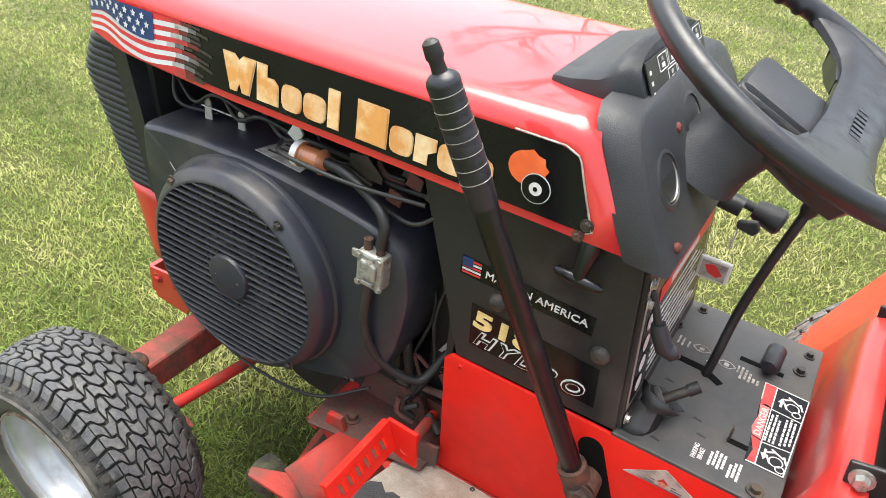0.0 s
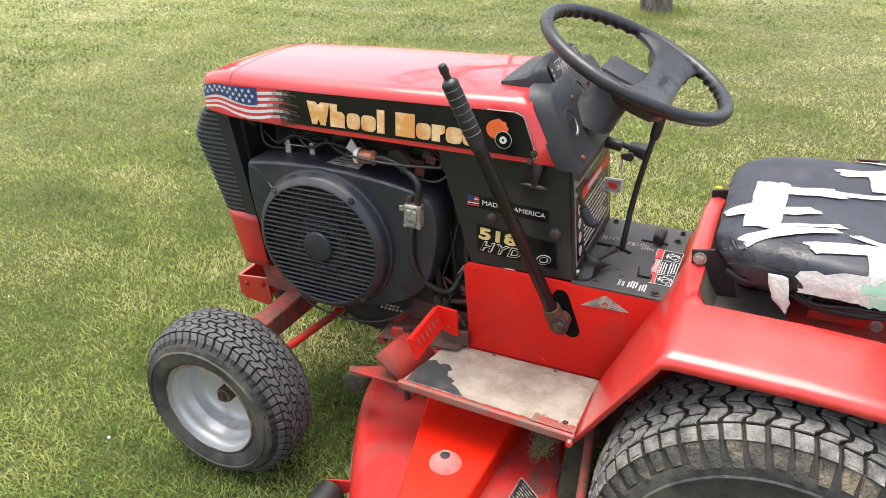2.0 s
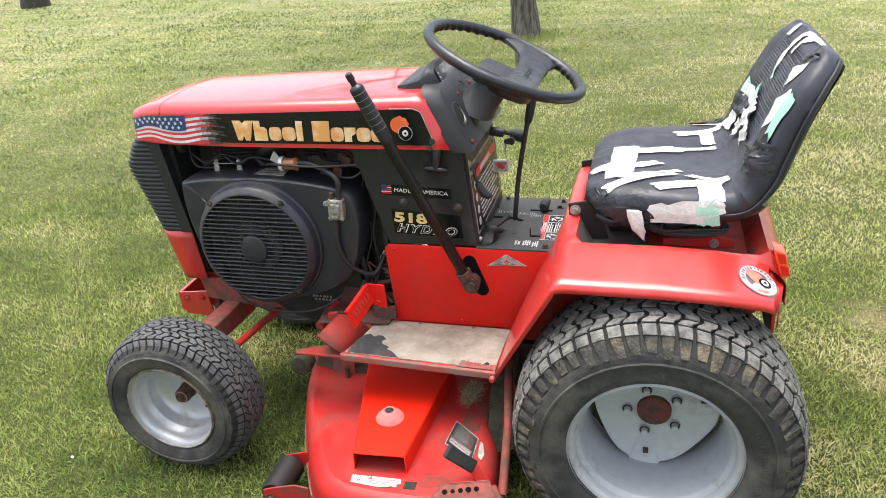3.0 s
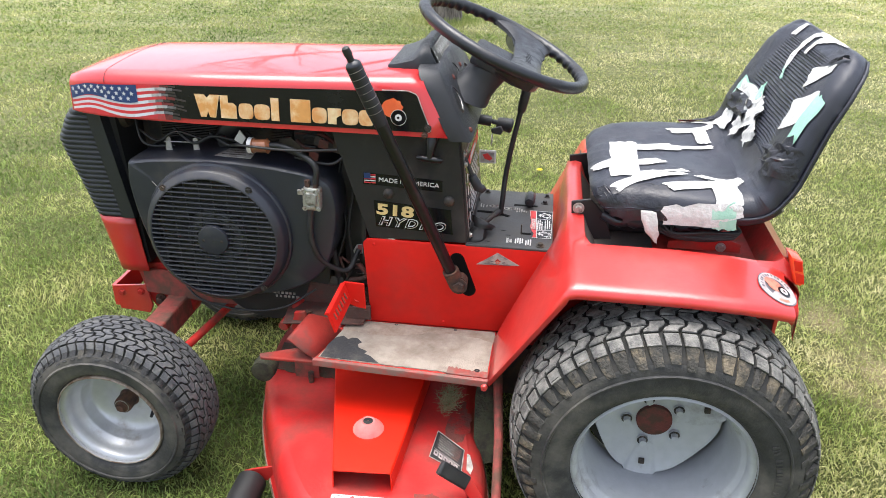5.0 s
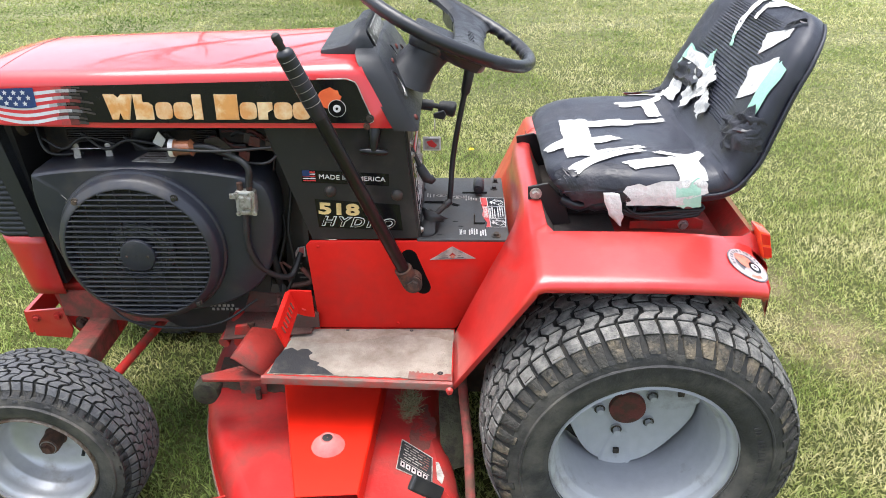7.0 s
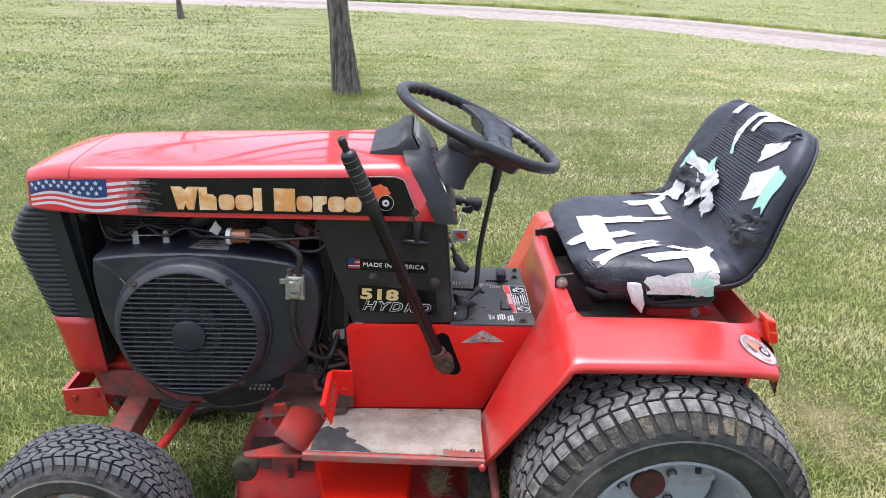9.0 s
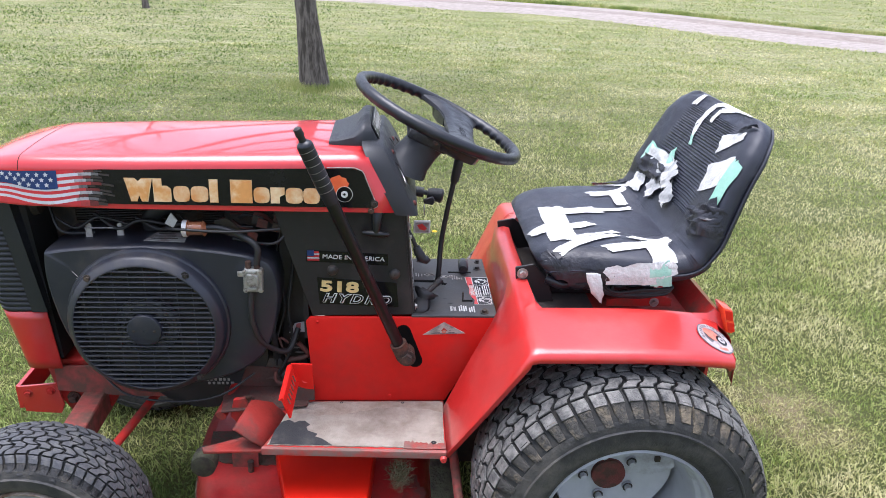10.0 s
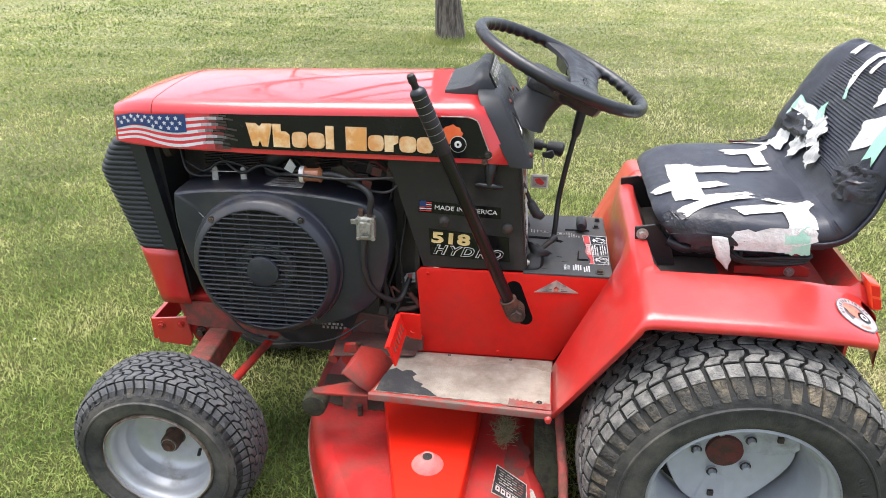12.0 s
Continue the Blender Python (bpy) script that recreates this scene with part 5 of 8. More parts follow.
    for dx in (-1, 1):
        for dz in (-1, 1):
            bolt("pump_screw", (p[0] + dx * .0155, -0.192, p[2] + dz * .021), (0, -1, 0), 0.0036, 0.003, STEEL, e)
    part("pump_ear", box((p[0] - .033, -0.185, p[2] + .006), (p[0] - .018, -0.180, p[2] + .018), 0.002), STEEL, e)
    part("pump_fitting", tube([(p[0] - .010, -0.18, p[2] + .024), (p[0] - .010, -0.18, p[2] + .040)], 0.006, 10), RUST, e, smooth=40)
    part("pump_fitting", tube([(p[0] + .008, -0.18, p[2] + .024), (p[0] + .008, -0.18, p[2] + .036)], 0.006, 10), RUST, e, smooth=40)
    part("fuel_hose", tube([(p[0] + .008, -0.18, p[2] + .034), (p[0] + .010, -0.178, p[2] + .07), (-0.775, -0.17, 0.752), (-0.82, -0.165, 0.768), (-0.85, -0.162, 0.768)], 0.0070, 12, n=6), HOSE, e, smooth=50)
    part("fuel_hose", tube([(p[0] - .006, -0.182, p[2] - .026), (p[0] - .008, -0.184, 0.56), (-0.745, -0.17, 0.50), (-0.70, -0.14, 0.465), (-0.68, -0.10, 0.50)], 0.0064, 12, n=6), HOSE, e, smooth=50)
    part("fuel_filter", tube([(-0.895, -0.160, 0.765), (-0.887, -0.160, 0.765), (-0.885, -0.160, 0.765), (-0.857, -0.161, 0.766), (-0.855, -0.161, 0.766), (-0.848, -0.161, 0.767)], [0.017, 0.017, 0.0145, 0.0145, 0.017, 0.008], 16), AMBER, e, "dirty amber fuel filter", smooth=40)
    part("filter_cap", tube([(-0.897, -0.160, 0.765), (-0.888, -0.160, 0.765)], 0.0175, 16), WHITE, e, smooth=40)
    part("throttle_cable", tube([(-0.95, -0.13, 0.752), (-0.90, -0.185, 0.772), (-0.80, -0.180, 0.766), (-0.70, -0.165, 0.768)], 0.003, 8, n=6), HOSE, e, smooth=50)
    part("cable", tube([(-0.80, -0.15, 0.74), (-0.72, -0.165, 0.735), (-0.69, -0.15, 0.75)], 0.003, 8, n=6), HOSE, e, smooth=50)
    part("cable", tube([(-1.19, -0.09, 0.79), (-1.16, -0.12, 0.74), (-1.10, -0.10, 0.73)], 0.003, 8, n=6), HOSE, e, smooth=50)
    # wiring loom and dusty brackets behind the tower's front edge
    rng = random.Random(21)
    for k in range(2):
        x = -0.700 + 0.022 * k
        a, b = Vector((x + rng.uniform(-.01, .01), -0.085 - .012 * (k % 3), 0.72 + rng.uniform(0, .05))), Vector((x + rng.uniform(-.07, -.01), -0.11 - .01 * (k % 2), 0.40 + rng.uniform(-.01, .03)))
        mid = [a.lerp(b, f) + Vector((rng.uniform(-.022, .022), rng.uniform(-.015, .01), 0)) for f in (.3, .55, .8)]
        part("wire", tube([a] + mid + [b], rng.choice((.0028, .0036, .005)), 8, n=5), HOSE, e, smooth=50)
    for k in range(5):
        x0 = -1.18 + 0.085 * k
        part("wire", tube([(x0, -0.10, 0.765 + .008 * (k % 2)), (x0 + .05, -0.115, 0.745), (x0 + .10, -0.12, 0.772 - .006 * k), (x0 + .16, -0.11, 0.752)], .0028 + .0008 * (k % 3), 8, n=5), HOSE, e, smooth=50)
    # greasy linkages and brackets round the carburettor and under the shroud's end
    rng = random.Random(33)
    for k in range(9):
        x, z, y = rng.uniform(-0.86, -0.70), rng.uniform(0.735, 0.775), rng.uniform(-0.13, -0.08)
        part("linkage_rod", tube([(x, y, z), (x + rng.uniform(.01, .03), y - rng.uniform(0, .012), z + rng.uniform(-.012, .02)), (x + rng.uniform(.03, .06), y + rng.uniform(-.01, .01), z - rng.uniform(0, .02))], rng.choice((.0022, .0034, .0048)), 8, n=3), rng.choice((HOSE, ENGINE, GRIME)), e, smooth=50)
    for k in range(6):
        x, z = rng.uniform(-0.80, -0.70), rng.uniform(0.728, 0.762)
        part("bracket", prism([(x, z), (x + .022, z - .004), (x + .026, z + .014), (x + .006, z + .020)], -0.115 - .004 * k, -0.112 - .004 * k, 0.001), rng.choice((ENGINE, GRIME)), e)
    for k in range(7):
        x, z, y = rng.uniform(-0.745, -0.67), rng.uniform(0.40, 0.47), rng.uniform(-0.14, -0.10)
        part("linkage_rod", tube([(x, y, z), (x + rng.uniform(-.02, .03), y - .006, z + rng.uniform(-.03, .02)), (x + rng.uniform(-.03, .04), y, z - rng.uniform(.02, .05))], rng.choice((.003, .0045, .006)), 8, n=3), rng.choice((ENGINE, GRIME, HOSE)), e, smooth=50)
    part("choke_bracket", prism([(-0.842, 0.742), (-0.79, 0.742), (-0.79, 0.752), (-0.815, 0.775), (-0.842, 0.77)], -0.125, -0.122, 0.001), ENGINE, e)
    part("intake_elbow", tube([(-0.99, -0.06, 0.72), (-0.985, -0.075, 0.76), (-0.95, -0.08, 0.785), (-0.90, -0.07, 0.79)], 0.020, 14, n=5), HOSE, e, smooth=50)
    part("paper_tag", prism([(-0.945, 0.762), (-0.930, 0.785), (-0.918, 0.768), (-0.928, 0.752)], -0.125, -0.122), WHITE, e, "torn white paper tag")
    part("lower_cable", tube([(-1.11, -0.15, 0.41), (-1.05, -0.18, 0.376), (-0.95, -0.185, 0.360), (-0.85, -0.18, 0.372), (-0.775, -0.15, 0.412)], 0.0026, 8, n=6), HOSE, e, smooth=50)


engine()


# ---- dash tower ----
def tower():
    t = group_part("dash_tower", (-0.53, 0, 0.57), tractor, "satin black steel dash tower")
    for sy in (-1, 1):
        y = sy * 0.152
        out = [(-0.640, 0.562), (-0.422, 0.566), (-0.447, 0.83), (-0.712, 0.83), (-0.712, 0.80)]
        part("side_panel", prism(out, y - 0.003, y + 0.003, 0.001), BLACKPANEL, t)
    part("rear_panel", prism([(-0.4225, 0.560), (-0.4165, 0.560), (-0.4415, 0.83), (-0.4475, 0.83)], -0.149, 0.149, 0.001), BLACKPANEL, t)
    part("inner_panel", box((-0.66, -0.145, 0.50), (-0.65, 0.145, 0.83)), BLACKPANEL, t)
    Y = -0.1555
    # side stickers
    part("sticker_back", prism([(-0.648, .718), (-0.477, .710), (-0.477, .684), (-0.650, .692)], Y - .0006, Y), DECAL_BLACK, t)

    lettering("lettering", "MADE IN AMERICA", (-0.615, Y - .0012, 0.6998), 0.0135, SIDE @ Matrix.Rotation(-0.045, 4, "Z"), WHITE, t, width=0.131)
    for k in range(5):
        z0 = 0.6945 + k * 0.0045
        part("tiny_stripe", box((-0.647, Y - .0014, z0), (-0.622, Y - .0006, z0 + .0024)), FLAGRED if k % 2 == 0 else FLAGWHITE, t)
    part("tiny_field", box((-0.647, Y - .0020, 0.705), (-0.633, Y - .0008, 0.7175)), BLUE, t)
    part("model_back", prism([(-0.628, .655), (-0.458, .643), (-0.453, .585), (-0.624, .592)], Y - .0006, Y), DECAL_BLACK, t)
    lettering("lettering", "518", (-0.622, Y - .0012, 0.6235), 0.034, SIDE @ Matrix.Rotation(-0.045, 4, "Z"), GOLD, t, width=0.083, outline=0.0013)
    lettering("lettering", "HYDRO", (-0.618, Y - .0012, 0.5975), 0.0285, SIDE @ Matrix.Rotation(-0.045, 4, "Z"), WHITE, t, width=0.150, shear=0.3, outline=0.0015, space=1.35)
    lettering("lettering_inside", "HYDRO", (-0.6168, Y - .0022, 0.5977), 0.0285, SIDE @ Matrix.Rotation(-0.045, 4, "Z"), DECAL_BLACK, t, width=0.1478, shear=0.3, outline=0.0001, space=1.35)
    for x, z in ((-0.595, 0.672), (-0.462, 0.664)):
        part("cap_bolt", lathe([(0.001, -0.008), (0.008, -0.007), (0.0115, -0.003), (0.012, 0.001)], (x, Y, z), "y", 18), ENGINE, t, smooth=50)
    # choke pull handle under the hood's edge
    part("pull_handle", tube([(-0.530, -0.174, 0.766), (-0.525, -0.175, 0.766), (-0.513, -0.176, 0.765), (-0.502, -0.176, 0.7645), (-0.491, -0.176, 0.7635), (-0.480, -0.175, 0.7625), (-0.475, -0.174, 0.762)], [0.003, 0.006, 0.0070, 0.0075, 0.0070, 0.006, 0.003], 14), ROD_BLACK, t, "black T-shaped pull handle", smooth=60)
    part("pull_stem", tube([(-0.502, -0.176, 0.764), (-0.501, -0.173, 0.782), (-0.500, -0.166, 0.800), (-0.500, -0.160, 0.812)], [0.0075, 0.009, 0.0125, 0.013], 12), ROD_BLACK, t, smooth=40)
    # rear face: warning labels, levers, key switch
    R = Matrix.Translation((-0.4165, 0, 0.56)) @ Matrix.Rotation(math.atan2(-0.025, 0.27), 4, "Y") @ Matrix.Rotation(radians(90), 4, "Z") @ Matrix.Rotation(radians(90), 4, "X")
    def plate(y0, y1, z0, z1, m, lift, name="label_plate"):
        bm = box((y0, z0, lift - 0.0006), (y1, z1, lift))
        bmesh.ops.transform(bm, matrix=R, verts=bm.verts)
        part(name, bm, m, t)
    plate(-0.142, 0.135, 0.03, 0.20, GREYLABEL, 0.0008, "label_back")
    plate(-0.135, 0.128, 0.036, 0.194, DECAL_BLACK, 0.0014, "label_face")
    plate(-0.09, 0.128, 0.155, 0.175, REDLABEL, 0.0022, "label_band")
    plate(-0.05, 0.06, 0.160, 0.170, WHITE, 0.0028, "print_bar")
    for k in range(9):
        plate(-0.085, 0.11 - 0.02 * (k % 3), 0.05 + k * 0.011, 0.0535 + k * 0.011, WHITE, 0.0022, "print_bar")
    for k in range(4):
        bm = lathe([(0.001, 0.0022), (0.011, 0.0022)], (-0.115, 0.055 + 0.03 * k, 0), "z", 18)
        bmesh.ops.transform(bm, matrix=R, verts=bm.verts)
        part("print_dot", bm, WHITE, t)
    part("blade_lever", tube([(-0.434, -0.13, 0.755), (-0.424, -0.131, 0.735), (-0.415, -0.131, 0.712)], 0.0045, 10), HOSE, t, smooth=40)
    part("blade_knob", tube([(-0.417, -0.131, 0.718), (-0.413, -0.131, 0.708), (-0.403, -0.130, 0.690), (-0.394, -0.128, 0.686), (-0.388, -0.126, 0.690)], [0.008, 0.010, 0.011, 0.010, 0.007], 14), PLASTIC, t, "black lever knob", smooth=50)
    # crumpled rubber boot, torn open at the top
    rng = random.Random(5)
    rows = []
    for j, (f, r, rag) in enumerate(((0, .026, .05), (.2, .024, .12), (.45, .017, .16), (.62, .0155, .10), (.8, .021, .12), (1.0, .025, .30))):
        c0 = Vector((-0.408, -0.122, 0.566)).lerp(Vector((-0.388, -0.098, 0.594)), f)
        row = []
        for k in range(14):
            a = 2 * math.pi * k / 14
            rr = r * (1 + rag * rng.uniform(-1, 1))
            row.append(c0 + Vector((rr * math.cos(a), rr * math.sin(a), -0.5 * rr * math.cos(a) * f - 0.55 * rr * math.sin(a) * f + rag * r * rng.uniform(-.5, .5) * (j > 0))))
        rows.append(row)
    boot = part("boot", loft(rows, True), HOSE, t, "crumpled torn black rubber boot", smooth=40)
    mod = boot.modifiers.new("thick", "SOLIDIFY")
    mod.thickness = 0.0018
    part("boot_collar", tube([(-0.391, -0.101, 0.590), (-0.387, -0.098, 0.5935)], 0.017, 18), DUSTPLATE, t, smooth=40)
    part("boot_rod", tube([(-0.390, -0.100, 0.592), (-0.362, -0.079, 0.610)], [0.0062, 0.0062], 10), ENGINE, t, smooth=40)
    part("rod_tip", tube([(-0.367, -0.083, 0.607), (-0.357, -0.075, 0.614)], 0.0078, 12), HOSE, t, smooth=40)
    for y, z in ((-0.135, 0.80), (0.10, 0.80), (-0.142, 0.77), (-0.142, 0.58), (-0.142, 0.745)):
        bolt("screw", (-0.4395 + (0.83 - z) * 0.0926, y, z), (1, 0, 0.09), 0.005, 0.004, STEEL, t)


tower()


def dash():
    d = group_part("dashboard", (-0.47, 0, 0.88), tractor, "black textured plastic dashboard")
    # body behind the hood, wraps the whole width
    sec = [(0.178, 0.806), (0.178, 0.83), (0.170, 0.90), (0.158, 0.932), (0.138, 0.943), (0.0, 0.948)]
    full = [(-y, z) for y, z in sec] + [(y, z) for y, z in sec[-2::-1]]
    rows = []
    for f in (0.0, 0.12, 0.88, 1.0):
        row = []
        for y, z in full:
            xf = -0.5265 + 0.062 * (1 - (z - 0.812) / 0.12)
            xr = -0.488 + 0.072 * (1 - (z - 0.806) / 0.14)
            k = 0.975 if f in (1.0,) else 1.0
            row.append((xf + (xr - xf) * f, y * k, z if f < 1 else z - (0.004 if z > 0.9 else 0)))
        rows.append(row)
    part("body", loft(rows, True, True), PLASTIC, d, smooth=55)
    # binnacle hump
    rows = []
    for x, w, h in ((-0.602, 0.098, 0.002), (-0.58, 0.104, 0.010), (-0.55, 0.108, 0.026), (-0.537, 0.110, 0.042), (-0.528, 0.110, 0.046), (-0.5225, 0.107, 0.046)):
        zb = 0.936
        row = [(x, -w, zb - 0.01)]
        for k in range(13):
            a = math.pi * k / 12
            ca, sa = math.cos(a), math.sin(a)
            row.append((x, -w * math.copysign(abs(ca) ** 0.55, ca), zb + h * abs(sa) ** 0.5))
        row.append((x, w, zb - 0.01))
        rows.append(row)
    # rear face of the hump leans forward at the top
    last = [(-0.4925 - 0.52 * (z - 0.93), y * 0.99, z - 0.001) for x, y, z in rows[-1]]
    rows.append(last)
    part("binnacle", loft(rows, False, False), PLASTIC, d, smooth=35)
    bm = bmesh.new()
    bm.faces.new([bm.verts.new(p) for p in last])
    part("binnacle_face", bm, PLASTIC, d)
    # sloping dash face frame: origin low middle, u to the right (y), v up along the face
    low, high = Vector((-0.4175, 0, 0.81)), Vector((-0.4875, 0, 0.938))
    up = (high - low).normalized()
    nrm = Vector((up.z, 0, -up.x))
    F = Matrix(((0, up.x, nrm.x, low.x), (1, up.y, nrm.y, low.y), (0, up.z, nrm.z, low.z), (0, 0, 0, 1)))
    def put(bm):
        bmesh.ops.transform(bm, matrix=F, verts=bm.verts)
        return bm
    # flat dark discs stand for the recessed gauges
    for u, v, r in ((-0.121, 0.078, 0.0265), (-0.016, 0.108, 0.0245), (0.089, 0.078, 0.0265)):
        part("gauge_bezel", put(lathe([(r - 0.002, 0.0006), (r - 0.0005, 0.0034), (r + 0.002, 0.0030), (r + 0.006, 0.0)], (u, v, 0), "z", 32)), PLASTIC, d, smooth=40)
        part("gauge_face", put(lathe([(0.001, 0.0010), (r - 0.001, 0.0010)], (u, v, 0), "z", 32)), GROOVE, d, "dark round gauge")
        part("gauge_glass", put(lathe([(0.001, 0.0016), (r - 0.008, 0.0016)], (u - 0.004, v + 0.002, 0), "z", 32)), BLACKPANEL, d)
        # tapered pale arc paints the light caught on the gauge's edge
        arc = [F @ Vector((u + (r - 0.004) * math.cos(t), v + (r - 0.004) * math.sin(t), 0.0016)) for t in np.linspace(-1.9, 0.5, 16)]
        part("gauge_glint", tube(arc, [0.0004 + 0.0010 * math.sin(math.pi * i / 15) for i in range(16)], 6), STEEL, d, smooth=60)
    for u, v in ((-0.140, 0.012), (-0.064, 0.112), (0.05, 0.112), (0.140, 0.012)):
        part("dash_screw", put(lathe([(0.001, 0.005), (0.004, 0.0045), (0.006, 0.002), (0.006, -0.002)], (u, v, 0), "z", 14)), RUSTRED, d, smooth=50)
    # symbol panel on the hump
    hb, ht = Vector((-0.4938, 0, 0.934)), Vector((-0.5180, 0, 0.981))
    up2 = (ht - hb).normalized()
    n2 = Vector((up2.z, 0, -up2.x))
    G = Matrix(((0, up2.x, n2.x, hb.x), (1, up2.y, n2.y, hb.y), (0, up2.z, n2.z, hb.z), (0, 0, 0, 1)))
    def put2(bm):
        bmesh.ops.transform(bm, matrix=G, verts=bm.verts)
        return bm
    part("symbol_panel", put2(box((-0.095, 0.004, 0.0005), (0.092, 0.044, 0.0025), 0.0006)), BLACKPANEL, d)
    for k in range(5):
        for j in range(2):
            x, y = -0.070 + 0.030 * k + 0.008 * j, 0.006 + 0.019 * j
            if j == 0 and k == 0:
                continue
            for lo, hi in (((x, y), (x + .027, y + .001)), ((x, y + .016), (x + .027, y + .017)), ((x, y), (x + .001, y + .017)), ((x + .026, y), (x + .027, y + .017))):
                part("symbol_frame", put2(box((*lo, 0.0026), (*hi, 0.0031))), WHITE, d)
            part("symbol_bar", put2(box((x + 0.009, y + 0.003, 0.0026), (x + 0.018, y + 0.0075, 0.0031))), WHITE, d)
            part("symbol_bar", put2(box((x + 0.010, y + 0.0095, 0.0026), (x + 0.016, y + 0.0135, 0.0031))), GREYLABEL, d)
    for j in range(3):
        part("symbol_bar", put2(box((-0.090, 0.008 + 0.011 * j, 0.0026), (-0.085, 0.012 + 0.011 * j, 0.0031))), WHITE, d)
    # key switch and its cable knob on the right of the column
    part("switch", tube([(-0.43, 0.085, 0.775), (-0.395, 0.085, 0.770)], 0.012, 16), PLASTIC, d, smooth=40)
    part("choke_rod", tube([(-0.42, 0.12, 0.765), (-0.375, 0.12, 0.755)], 0.006, 12), PLASTIC, d, smooth=40)
    part("choke_knob", tube([(-0.384, 0.12, 0.757), (-0.378, 0.12, 0.756), (-0.350, 0.12, 0.750), (-0.346, 0.12, 0.749)], [0.011, 0.014, 0.018, 0.014], 16), PLASTIC, d, "black tapered knob", smooth=40)


dash()


def steering():
    s = group_part("steering_wheel", (-0.368, 0.003, 0.972), tractor, "black moulded steering wheel with grip bumps")
    th = 0.423
    n = Vector((math.sin(th), 0, math.cos(th)))
    u = Vector((math.cos(th), 0, -math.sin(th)))
    v = Vector((0, 1, 0))
    C = Vector((-0.368, 0.003, 0.972))
    W = Matrix((( u.x, v.x, n.x, C.x), (u.y, v.y, n.y, C.y), (u.z, v.z, n.z, C.z), (0, 0, 0, 1)))
    R0 = 0.1875
    rows = []
    for k in range(264):
        a = 2 * math.pi * k / 264
        # finger bumps on the inner side, all round
        bump = 0.0042 * max(0, math.sin(a * 44)) ** 0.7
        row = []
        for q in range(14):
            b = 2 * math.pi * q / 14
            grip = max(0.0, -0.75 * math.cos(b) - 0.66 * math.sin(b))
            r, h = R0 + 0.0122 * math.cos(b) - bump * grip * 0.75, 0.0125 * math.sin(b) - bump * grip * 0.66
            row.append(W @ Vector((r * math.cos(a), r * math.sin(a), h)))
        rows.append(row)
    rows.append(rows[0])
    bm = loft(rows, True)
    bmesh.ops.remove_doubles(bm, verts=bm.verts, dist=1e-6)
    part("rim", bm, WHEELGRIP, s, smooth=60)

    # one wide bar across the wheel, behind its middle, flaring into the rim
    rows = []
    for i in range(33):
        f = -1 + i / 16
        vv = f * (R0 - 0.004)
        flare = max(0.0, (abs(f) - 0.45) / 0.55)
        u0 = 0.018 - 0.075 * flare ** 2.6 + 0.012 * (1 - abs(f))
        u1 = 0.098 + 0.040 * flare ** 2 - 0.004 * (1 - abs(f))
        reach = math.sqrt(max(0, (R0 - 0.003) ** 2 - vv * vv))
        u0, u1 = max(-reach, u0) if abs(f) < 1 else 0.0, min(reach, u1)
        z = -0.020 + 0.018 * abs(f) ** 1.6
        row = []
        for top in (1, -1):
            for j in range(9):
                e = (-1 + 2 * j / 8) * top
                row.append(W @ Vector(((u0 + u1) / 2 + e * (u1 - u0) / 2, vv, z + top * (0.011 - 0.007 * abs(e) ** 4))))
        rows.append(row)
    part("spoke", loft(rows, True, True), WHEELGRIP, s, smooth=50)
    for side in (-1, 1):
        # thick moulded root where the bar meets the rim
        rows = []
        for f, low in ((0.45, -0.030), (0.65, -0.036), (0.85, -0.033), (0.97, -0.014)):
            vv = side * f * (R0 - 0.002)
            reach = math.sqrt(max(0, (R0 - 0.008) ** 2 - vv * vv))
            u0, u1 = max(-reach, 0.022 - 0.06 * max(0, f - 0.5)), min(reach, 0.100)
            top = -0.018 + 0.016 * f ** 1.6
            rows.append([W @ Vector(p) for p in ((u0, vv, top), (u1, vv, top), (u1 - .006, vv, low), ((u0 + u1) / 2, vv, low - .003), (u0 + .006, vv, low))])
        part("spoke_root", loft(rows, True, True), WHEELGRIP, s, smooth=40)
    bm = lathe([(0.001, -0.026), (0.040, -0.028), (0.050, -0.032), (0.054, -0.040), (0.050, -0.055), (0.04, -0.060)], (0, 0, 0), "z", 32)
    bmesh.ops.transform(bm, matrix=W, verts=bm.verts)
    part("hub", bm, WHEELGRIP, s, smooth=40)
    # raised unreadable print on the web
    for k in range(8):
        v0 = -0.05 + 0.012 * k
        bm = box((0.055, v0, -0.012), (0.067, v0 + 0.007, -0.007))
        bmesh.ops.transform(bm, matrix=W, verts=bm.verts)
        part("raised_bar", bm, WHEELGRIP, s)
    # column cover from the dash up to the wheel
    c = group_part("steering_column", (-0.42, -0.013, 0.88), tractor, "black plastic steering column cover")
    base, top = Vector((-0.448, -0.013, 0.862)), C - n * 0.055
    rows = []
    for f in np.linspace(0, 1, 9):
        p = base + (top - base) * f
        w = np.interp(f, [0, 0.25, 0.6, 1], [0.062, 0.052, 0.046, 0.050])
        hgt = np.interp(f, [0, 0.25, 0.6, 1], [0.055, 0.046, 0.042, 0.042])
        row = []
        for k in range(20):
            a = 2 * math.pi * k / 20
            ca, sa = math.cos(a), math.sin(a)
            row.append(p + u * hgt * math.copysign(abs(ca) ** .7, ca) + v * w * math.copysign(abs(sa) ** .7, sa))
        rows.append(row)
    part("cover", loft(rows, True, True), PLASTIC, c, smooth=40)
    bm = box((-0.052, -0.05, -0.062), (0.048, 0.05, -0.024), 0.010)
    bmesh.ops.transform(bm, matrix=W, verts=bm.verts)
